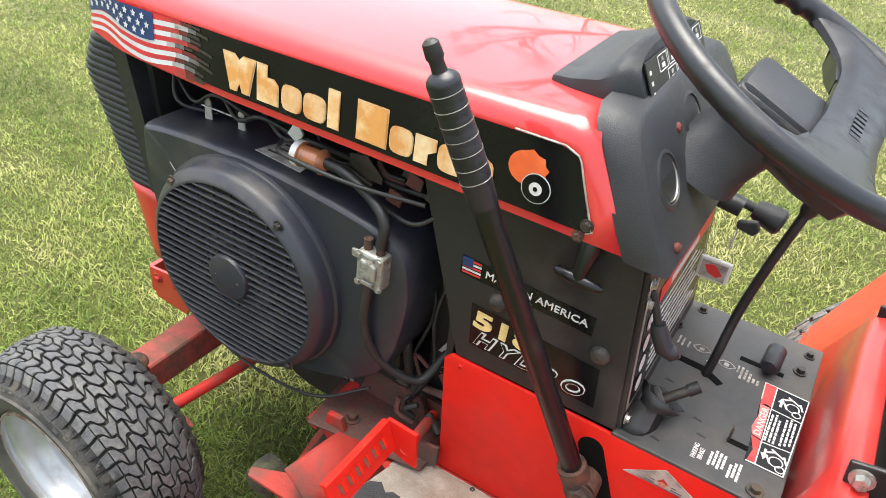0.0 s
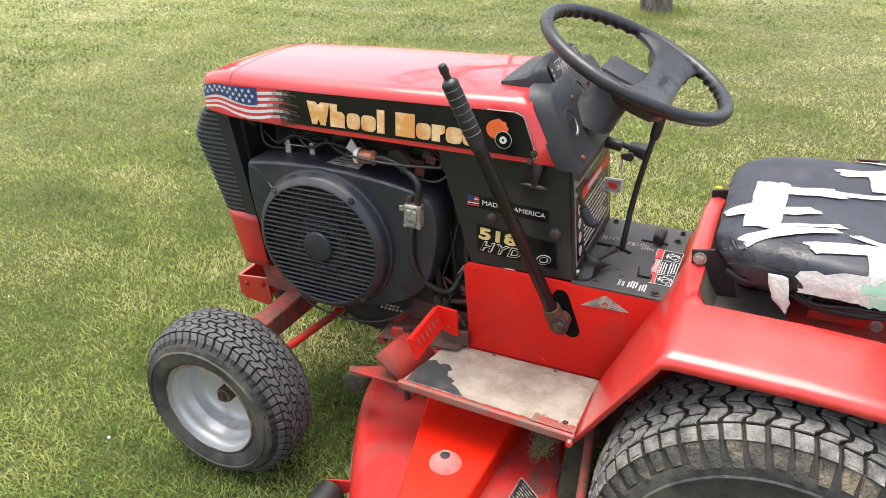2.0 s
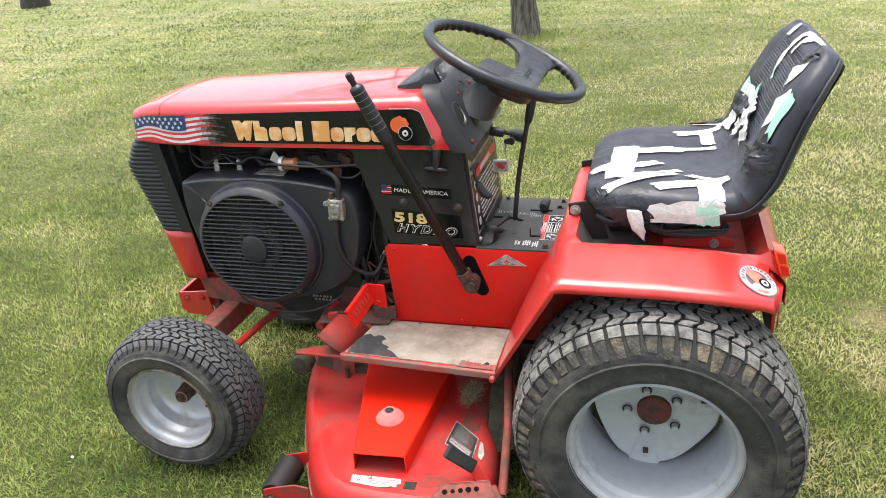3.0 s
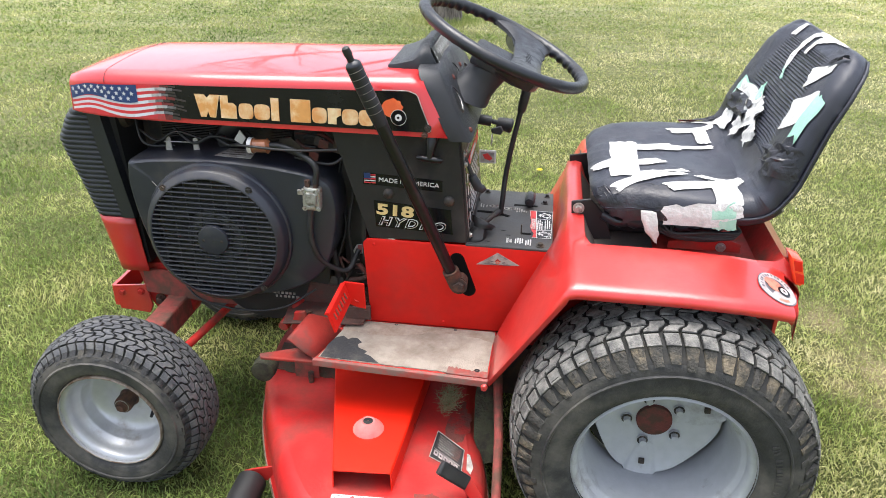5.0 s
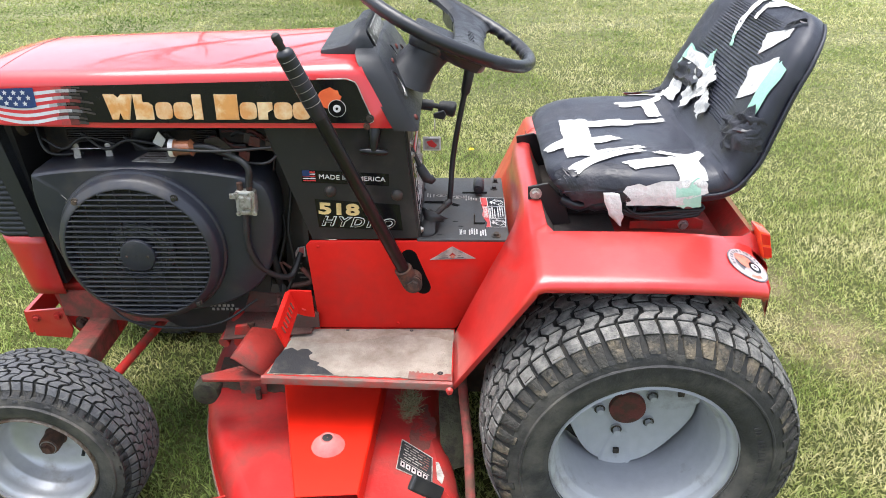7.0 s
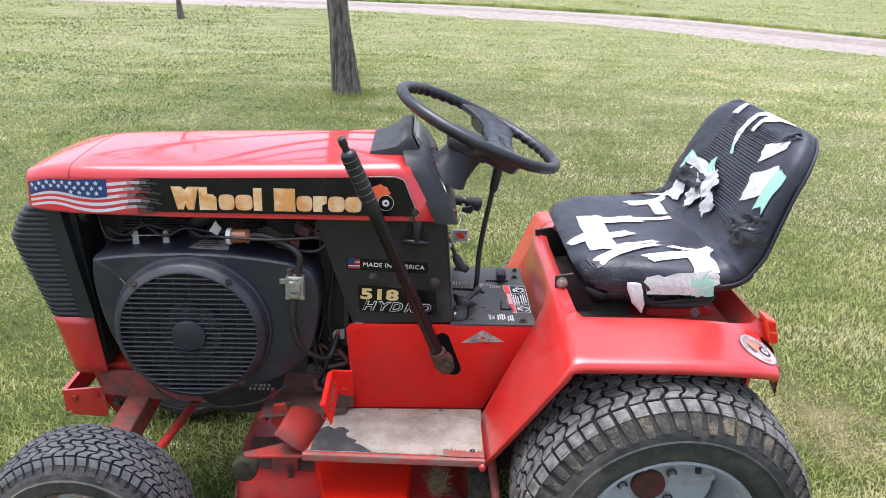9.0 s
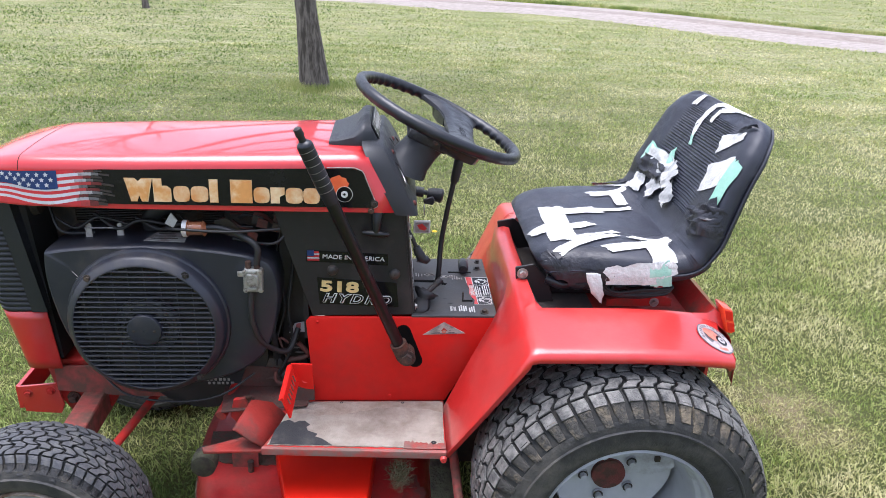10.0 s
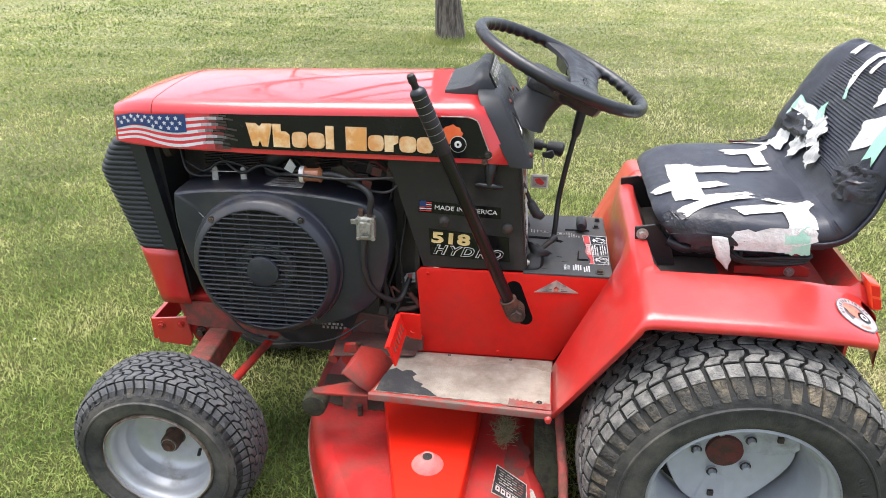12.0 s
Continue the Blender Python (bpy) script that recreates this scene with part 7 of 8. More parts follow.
# ---- fenders and seat pan ----
def fender_pan():
    """One pressed red pan: front slope, wheel arches, seat recess, rear skirt."""
    g = group_part("fender_pan", (0, 0, 0.6), tractor, "red pressed steel fender pan")
    ys = [0.0, 0.08, 0.15, 0.20, 0.245, 0.262, 0.274, 0.280, 0.288, 0.30, 0.34, 0.38, 0.408, 0.422, 0.430, 0.433, 0.433]

    def crest(y):
        return float(np.interp(y, [0, 0.19, 0.225, 0.275, 0.30, 0.38, 0.408, 0.422, 0.430, 0.433], [0.672, 0.668, 0.660, 0.654, 0.652, 0.638, 0.634, 0.631, 0.626, 0.618]))

    def fall(x):
        return 1.35 * max(0, x - 0.06) ** 2

    def line(i, y):
        """The (x, y, z) stations from the foot of the front slope to the foot of the rear skirt."""
        last = i == len(ys) - 1
        z1 = crest(y)
        drop = 0.008 if last else 0.0
        foot = np.interp(y, [0.157, 0.433], [0.157, 0.345])
        pts = []
        for f in np.linspace(0, 1, 9):
            z = 0.335 + (z1 - 0.012 - 0.335) * f
            x = -0.352 + 0.138 * f ** 1.05 if y > 0.157 else -0.2335 + 0.020 * f ** 2
            yy = foot + (y - foot) * f ** 0.8 if y > 0.157 else y
            pts.append((x + (0.006 if last else 0), yy, z - drop))
        pts.append((-0.205, y, z1 - 0.003 - drop))
        pts.append((-0.192, y, z1 - drop))
        tail = float(np.interp(y, [0, 0.26, 0.36, 0.433], [0.242, 0.238, 0.234, 0.215]))
        for x in (-0.178, -0.165, -0.15, -0.10, 0.0, 0.10, 0.15, 0.172, 0.185, 0.2):
            z = z1 - 0.004 * max(0, x) / 0.2
            if y < 0.285:
                deep = float(np.interp(x, [-0.178, -0.165, -0.15, -0.10, 0.15, 0.172, 0.185, 0.2], [0.665, 0.63, 0.604, 0.60, 0.60, 0.604, 0.630, 0.648]))
                z = max(deep, float(np.interp(y, [0.255, 0.262, 0.274, 0.28, 0.288], [0.60, 0.603, 0.622, 0.640, 0.652])))
            else:
                z -= fall(x)
            pts.append((x, y - (max(0, x - 0.12) * 0.35 if y > 0.3 else 0), z - drop))
        ye = y - ((tail - 0.12) * 0.62 if y > 0.3 else 0)
        for x, z in ((tail - 0.018, min(z1, 0.65) - (0.016 if y < 0.285 else 0.042)), (tail - 0.006, min(z1, 0.65) - (0.030 if y < 0.285 else 0.054)), (tail, 0.585), (tail + 0.002, 0.540 if y < 0.37 else 0.532)):
            pts.append((x, ye, z - drop))
        return pts

    rows = []
    n = len(ys)
    for sy, seq in ((-1, range(n - 1, -1, -1)), (1, range(1, n))):
        for i in seq:
            # the far fender's front slope stands a little farther back
            back = 0.05 * min(1, max(0, (ys[i] - 0.14) / 0.10)) if sy > 0 else 0.0
            rows.append([(x + back * min(1, max(0, (-0.06 - x) / 0.10)), sy * y, z) for x, y, z in line(i, ys[i])])
    bm = loft(rows)
    # recess faces take the dirty red: dust, and shade under the seat painted in
    for f in bm.faces:
        m = f.calc_center_median()
        f.material_index = int(abs(m.y) < 0.272 and -0.19 < m.x < 0.21 and m.z < 0.655)
    ob = part("fender", bm, RED_BODY, g, "glossy red fenders with a seat recess, dusty and painted shade-dark inside", smooth=45, mats=[RED_BODY, RED_DIRTY])
    mod = ob.modifiers.new("thick", "SOLIDIFY")
    mod.thickness, mod.offset = 0.003, -1
    # inner wheel-well walls
    for sy in (-1, 1):
        part("wheel_well", prism([(-0.33 + 0.05 * (sy > 0), 0.36), (-0.20 + 0.05 * (sy > 0), 0.59), (0.21, 0.59), (0.225, 0.50), (0.10, 0.40), (-0.1, 0.36)], sy * 0.225, sy * 0.219), RED_DIRTY, g)
        part("arch_plate", prism([(0.13, 0.602), (0.21, 0.595), (0.205, 0.555), (0.15, 0.55)], sy * 0.33, sy * 0.23, 0.002), RED_DIRTY, g)
    part("rear_skirt", prism([(0.232, 0.56), (0.240, 0.56), (0.240, 0.40), (0.232, 0.40)], -0.22, 0.22, 0.001), RED_BODY, g)
    # round decal on the left fender
    def on_fender(x, y):
        return crest(min(-y + max(0, x - 0.12) * 0.35, 0.432)) - 0.004 * max(0, x) / 0.2 - fall(x)

    def disc(r, off, m, name, cx=0.0, cy=0.0, arc=(0, 2 * math.pi), hole=0.0):
        bm = bmesh.new()
        n = 28
        rows = []
        for q in np.linspace(hole, r, 4):
            row = []
            for k in range(n + 1):
                a = arc[0] + (arc[1] - arc[0]) * k / n
                x, y = 0.176 + cx + q * 0.86 * math.cos(a), -0.350 + cy + q * math.sin(a)
                row.append((x, y, on_fender(x, y) + off))
            rows.append(row)
        part(name, loft(rows, bm=bm), m, g, smooth=60)
    disc(0.043, 0.0012, SLATE, "decal_border")
    disc(0.0405, 0.0018, DECALGREY, "decal_ring", hole=0.027)
    disc(0.027, 0.0018, DECALGREY, "decal_field", arc=(-2.2, 0.6))
    for k in range(13):
        a = 0.5 + 0.235 * k
        disc(0.037, 0.0024, SLATE, "print_bar", arc=(a, a + 0.10 + 0.05 * (k % 3 == 0)), hole=0.031)
    disc(0.036, 0.0024, SALMON, "print_bar", arc=(-1.7, -0.9), hole=0.029)
    disc(0.0165, 0.0026, SALMON, "decal_shape", -0.004, 0.006)
    disc(0.011, 0.0028, SALMON, "decal_shape", -0.013, 0.012)
    disc(0.0135, 0.0034, DECAL_BLACK, "decal_wheel", 0.012, -0.004)
    disc(0.0085, 0.0040, DECALGREY, "decal_rim", 0.012, -0.004)
    disc(0.0030, 0.0046, DECAL_BLACK, "decal_hub", 0.012, -0.004)
    # tail lamp at the rear corner
    for sy in (-1, 1):
        lens = prism([(0.204, 0.663), (0.228, 0.655), (0.241, 0.608), (0.235, 0.600), (0.223, 0.604)], sy * 0.300, sy * 0.255, 0.004)
        part("tail_lamp", lens, LENS, g, "orange-red plastic tail lamp", smooth=35)
        for z0, z1 in ((0.634, 0.656), (0.608, 0.629)):
            xo = lambda z: 0.205 + (0.663 - z) * 0.32
            part("lamp_window", prism([(xo(z1) + .003, z1), (xo(z1) + .019, z1 - .003), (xo(z0) + .017, z0 - .002), (xo(z0) + .003, z0)], sy * 0.3012, sy * 0.2990, 0.0004), REDLENS, g)
    return g


fender_pan()


DUSTBLACK = mat("dusty_black_sheet", (0.055, 0.048, 0.044), 0.7, second=(0.11, 0.092, 0.078), scale=14, lo=0.42, hi=0.66, bump=0.2)


def seat_mount():
    m = group_part("seat_mount", (0, 0, 0.62), tractor, "black seat hinge brackets and side rails")
    for sy in (-1, 1):
        yh, dz = (-0.176, 0.0) if sy < 0 else (0.136, -0.010)
        part("hinge", prism([(-0.205, 0.692 + dz), (-0.165, 0.700 + dz), (-0.135, 0.668), (-0.115, 0.612), (-0.185, 0.606), (-0.2, 0.64)], yh, yh + sy * -0.006, 0.002), BLACKPANEL, m)
        bolt("hinge_bolt", (-0.189, yh, 0.678 + dz), (0, sy, 0), 0.008, 0.008, STEEL, m)
        part("rail", prism([(0.0, 0.606), (0.145, 0.606), (0.145, 0.624), (0.12, 0.632), (0.0, 0.622)], sy * 0.185, sy * 0.180, 0.001), RED_DIRTY, m)
        bolt("rail_bolt", (0.105, sy * 0.185, 0.616), (0, sy, 0), 0.007, 0.006, STEEL, m)
    part("base_sheet", loft([[(x, y, z) for y in (-0.252, 0.0, 0.252)] for x, z in ((-0.176, 0.661), (-0.1655, 0.636), (-0.150, 0.609), (-0.10, 0.6045), (-0.03, 0.6045))]), DUSTBLACK, m, "dusty black sheet in the seat recess", smooth=40)
    part("spring_box", box((-0.12, -0.13, 0.607), (0.10, 0.13, 0.664), 0.008), BLACKPANEL, m)
    for k in range(6):
        z = 0.650 + 0.0055 * (k % 3)
        part("cable_coil", tube([(-0.035 + .006 * k, -0.215 - .005 * (k % 2), z + .012), (0.0, -0.222 - .004 * (k % 3), z), (0.06, -0.224 - .003 * (k % 2), z - .003 + .0015 * k), (0.105 + .004 * k, -0.218, z + .004), (0.118, -0.200, z + .014)], 0.0036, 8, n=5), HOSE, m, "coiled black cable", smooth=50)
    for k in range(7):
        a = -0.14 + k * 0.03
        part("wrapped_frame", tube([(a, -0.19, 0.675 + 0.004 * (k % 2)), (a + 0.035, -0.20, 0.664), (a + 0.06, -0.19, 0.672)], 0.012, 10, n=3), TAPEBLACK, m, smooth=50)
    for k in range(4):
        part("print_bar", box((-0.09 + 0.013 * k, -0.205, 0.6015), (-0.083 + 0.013 * k, -0.185, 0.6025)), GREYLABEL, m)


seat_mount()


# ---- seat ----
SPINE = smooth_path([(-0.146, 0, 0.692), (-0.130, 0, 0.704), (-0.08, 0, 0.713), (0.0, 0, 0.714), (0.09, 0, 0.712), (0.150, 0, 0.724), (0.190, 0, 0.770), (0.213, 0, 0.83), (0.237, 0, 0.90), (0.263, 0, 0.957), (0.284, 0, 0.986), (0.297, 0, 1.002)], 16)
SN = len(SPINE)


def seat_frame_at(u):
    i = min(max(u, 0), 1) * (SN - 1)
    k = min(int(i), SN - 2)
    f = i - k
    p = SPINE[k].lerp(SPINE[k + 1], f)
    a, b = SPINE[max(0, k - 2)], SPINE[min(SN - 1, k + 3)]
    t = (b - a).normalized()
    return p, Vector((-t.z, 0, t.x))


def seat_half(u):
    w = float(np.interp(u, [0, 0.06, 0.25, 0.48, 0.56, 0.7, 0.9, 1], [0.198, 0.218, 0.248, 0.268, 0.264, 0.250, 0.236, 0.232]))
    e = min(u, 1 - u)
    if u < 0.05:
        w *= 0.86 + 0.14 * math.sqrt(max(0, 1 - ((0.05 - e) / 0.05) ** 2))
    z = seat_frame_at(u)[0].z
    if u > 0.5 and z > 0.928:
        w *= 0.52 + 0.48 * max(0.0, 1 - ((z - 0.928) / 0.0792) ** 2.3) ** (1 / 2.3)
    return w


def seat_thick(u):
    t = float(np.interp(u, [0, 0.3, 0.5, 0.6, 1], [0.036, 0.034, 0.034, 0.038, 0.026]))
    e = min(u, 1 - u)
    if e < 0.035:
        t *= 0.25 + 0.75 * math.sqrt(max(0, 1 - ((0.035 - e) / 0.035) ** 2))
    return t


def seat_point(u, v, off=0.0):
    """The upper surface of the cushion at u along the spine and v across (-1 to 1)."""
    p, n = seat_frame_at(u)
    w = seat_half(u)
    over = max(0.0, abs(v) - 1)  # past the edge: down the side of the cushion
    v = max(-1.0, min(1.0, v))
    p = p - n * (over * w * 1.3) + Vector((0, math.copysign(0.004 * min(1, over * 20), v), 0))
    rim = float(np.interp(u, [0.45, 0.6], [0.0, 0.45]))
    d = seat_thick(u) * (rim + (1 - rim) * max(0.0, 1 - abs(v) ** 5) ** 0.4)
    bolster = 0.020 * np.clip((abs(v) - 0.45) / 0.4, 0, 1) * np.interp(u, [0, .1, .4, .6, 1], [.2, .35, .7, .8, .2])
    sag = -0.010 * (1 - min(1, abs(v) / 0.5) ** 2) * np.interp(u, [0.1, .3, .45, .6], [0, 1, 1, 0])
    rib = 0.0
    if 0.57 < u < 0.86 and abs(v) < 0.55:
        rib = 0.0011 * math.sin(u * 760)
    wr = 0.003 * noise.noise(Vector((u * 9, v * 4, 3.1))) + 0.0015 * noise.noise(Vector((u * 28, v * 11, 7)))
    return p + Vector((0, v * w, 0)) + n * (d + float(bolster) + float(sag) + rib + wr + off)


def seat():
    s = group_part("seat", (0, 0, 0.7), tractor, "black vinyl bucket seat patched with torn white tape")
    nu, nv = 420, 40
    rows = []
    for i in range(nu + 1):
        u = i / nu
        p, n = seat_frame_at(u)
        row = []
        for j in range(nv + 1):
            v = -1 + 2 * j / nv
            row.append(seat_point(u, math.copysign(abs(v) ** 0.8, v)))
        for j in range(nv // 2 + 1):
            v = 1 - 2 * j / (nv // 2)
            v *= 0.985
            row.append(p + Vector((0, v * seat_half(u), 0)) - n * (seat_thick(u) * (0.75 if u > 0.5 else 1.1) * (1 - abs(v) ** 6) ** 0.5))
        rows.append(row)
    part("cushion", loft(rows, True, True), VINYL, s, smooth=60)
    # piping along the rim
    for sy in (-1, 1):
        line = [seat_frame_at(u)[0] + Vector((0, sy * seat_half(u) * 1.0, 0)) for u in np.linspace(0.01, 0.99, 80)]
        part("piping", tube(line, 0.003, 8), VINYL, s, smooth=60)

    rng = random.Random(12)

    span = sum((b - a).length for a, b in zip(SPINE, SPINE[1:]))

    def tape(u0, v0, u1, v1, width, m=TAPE, off=0.0022, taper=1.0, crumple=0.0, name="tape"):
        """A torn strip stuck on the seat from (u0, v0) to (u1, v1), width in metres, narrowing to taper at its end."""
        a, b = Vector((u0 * span, v0 * 0.25)), Vector((u1 * span, v1 * 0.25))
        d = b - a
        L = d.length
        d.normalize()
        q = Vector((-d.y, d.x))
        n, across = max(5, int(L / 0.008)), 8
        seed = rng.uniform(0, 99)
        rows = []
        for i in range(n + 1):
            t = i / n
            half = width / 2 * (1 + (taper - 1) * t)
            lean = [half * (1 + 0.16 * noise.noise(Vector((t * 3.1, seed, e)))) for e in (1, 7)]
            row = []
            for j in range(across + 1):
                e = -1 + 2 * j / across
                jag = 0.006 * noise.noise(Vector((e * 2.6, seed, 5 * t))) + rng.uniform(-.002, .002) if i in (0, n) else 0
                c = a + d * (L * t + jag) + q * (e * lean[e > 0])
                up = off + 0.0007 * noise.noise(Vector((i * .8, j * .9, seed))) + crumple * (0.5 + noise.noise(Vector((t * 3.4, e * 2.3, seed))))
                row.append(seat_point(min(.995, max(.005, c.x / span)), min(1.16, max(-1.16, c.y / 0.25)), up))
            rows.append(row)
        part(name, loft(rows), m, s, smooth=60)

    # seat pan
    tape(.062, -.42, .150, -.30, .036, taper=1.5, off=.0030)
    tape(.169, .26, .154, -.68, .050)
    tape(.176, .09, .300, .24, .032, off=.0030)
    tape(.290, .24, .400, .29, .016, off=.0026)
    tape(.176, -.34, .258, -.16, .025, off=.0030)
    tape(.170, -.70, .300, -.37, .015, off=.0028)
    tape(.120, -.92, .290, -.52, .026, taper=.6, off=.0034)
    tape(.245, -.86, .430, -.62, .030, off=.0030)
    tape(.315, -.55, .405, -.74, .016, off=.0038)
    tape(.360, -.68, .366, -1.00, .040, off=.0046)
    tape(.345, -1.02, .392, -.99, .026, off=.0040)
    tape(.352, -1.00, .358, -1.12, .030, TAPEGREEN, off=.0052)
    tape(.240, -1.07, .345, -1.04, .030, off=.0038)
    tape(.296, .57, .446, .71, .026)
    tape(.366, .66, .378, .36, .028, off=.0030)
    tape(.338, .92, .500, .70, .022, off=.0024)
    tape(.330, .97, .500, .76, .026, TAPEBLACK, off=.004, crumple=.006, name="black_tape")
    # blue-black sheet and creased tape over the worn front corner
    tape(.130, -1.00, .250, -.95, .070, TAPEBLACK, off=.0016, name="black_tape")
    tape(.060, -.92, .128, -.96, .022, TAPEBLACK, off=.002, crumple=.004, name="black_tape")
    tape(.030, -1.00, .150, -1.05, .034, TAPEBLACK, off=.002, crumple=.003, name="black_tape")
    tape(.080, -.88, .110, -1.02, .016, TAPEBLACK, off=.003, crumple=.005, name="black_tape")
    # backrest
    tape(.736, .03, .770, .09, .013, TAPEGREEN, off=.0026)
    tape(.764, .08, .800, .13, .014, off=.0026)
    tape(.798, .13, .925, .15, .022)
    tape(.920, .14, .985, -.06, .027, off=.0026)
    tape(.965, -.02, .985, -.72, .034, off=.0030, taper=.6)
    tape(.830, -.05, .905, -.04, .020)
    tape(.900, -.04, .972, -.36, .027, off=.0026)
    tape(.855, .52, .965, .60, .024)
    tape(.782, -.44, .846, -.80, .036, taper=.5)
    tape(.690, -.52, .745, -.90, .046)
    tape(.648, -.90, .772, -.93, .030, TAPEGREEN, off=.0034)
    tape(.655, .76, .645, .40, .040, TAPEGREEN, off=.0030)
    tape(.646, .66, .648, .10, .044, off=.0040, crumple=.007)
    tape(.700, .26, .664, .18, .026, TAPEGREEN, off=.0044, crumple=.004)
    tape(.600, .10, .672, -.02, .042, off=.0050, crumple=.010)
    tape(.536, .00, .616, -.14, .040, off=.0044, crumple=.008)
    tape(.492, .56, .580, .60, .050, off=.0040, crumple=.006)
    tape(.528, .36, .605, .20, .050, off=.0040, crumple=.008)
    tape(.618, .64, .620, .18, .040, TAPEBLACK, off=.006, crumple=.012, name="black_tape")
    tape(.572, -.74, .636, -1.02, .066, TAPEBLACK, off=.004, crumple=.012, name="black_tape")
    tape(.600, -.70, .640, -1.06, .030, TAPEBLACK, off=.008, crumple=.012, name="black_tape")
    tape(.846, -.66, .920, -.94, .012, TAPEBLACK, off=.003, crumple=.006, name="black_tape")
    # loose flap that hangs over the front edge
    rows = []
    for i in range(15):
        t = i / 14
        w = float(np.interp(t, [0, .25, .5, .62, .8, 1], [.030, .032, .026, .029, .014, .004]))
        x, z = -0.062 + 0.012 * t + 0.010 * t * t, 0.722 - 0.066 * t
        y = -0.268 - 0.006 * math.sin(t * 2.6)
        rows.append([(x - w / 2, y + .001 * math.sin(9 * t), z), (x - w / 6, y - .0015, z + .001), (x + w / 6, y + .001, z), (x + w / 2, y + .0015 * math.cos(7 * t), z - .003)])
    ob = part("tape_flap", loft(rows), TAPE, s, "torn white tape flap hanging loose", smooth=60)
    mod = ob.modifiers.new("thick", "SOLIDIFY")
    mod.thickness = 0.0006
    part("back_shell", loft([[seat_frame_at(u)[0] - seat_frame_at(u)[1] * 0.026 + Vector((0, v * seat_half(u) * .80, 0)) for v in np.linspace(-1, 1, 9)] for u in np.linspace(.5, .97, 14)]), PLASTIC, s, smooth=60)


seat()


# ---- mower deck ----
BEAD = mat("worn_tan_edge_metal", (0.22, 0.17, 0.12), 0.7, 0.2, second=(0.12, 0.06, 0.04), scale=30, lo=0.45, hi=0.62, bump=0.3)
DECKGRIME = mat("thin_brown_deck_grime", (0.15, 0.050, 0.040), 0.85, second=(0.30, 0.030, 0.025), scale=22, lo=0.46, hi=0.60, bump=0.3, bump_scale=200, spec=0.2)
MUD = mat("dried_mud", (0.075, 0.055, 0.035), 0.95, second=(0.12, 0.04, 0.03), scale=40, lo=0.45, hi=0.62, bump=0.6, bump_scale=200)
MOSS = mat("caked_grass_dirt", (0.038, 0.040, 0.020), 0.95, second=(0.018, 0.015, 0.012), scale=30, lo=0.45, hi=0.6, bump=0.8, bump_scale=180)

deck = thing("mower_deck", (-0.585, -0.3, 0.07), "scuffed red steel mower deck hung under the tractor", "mower deck")


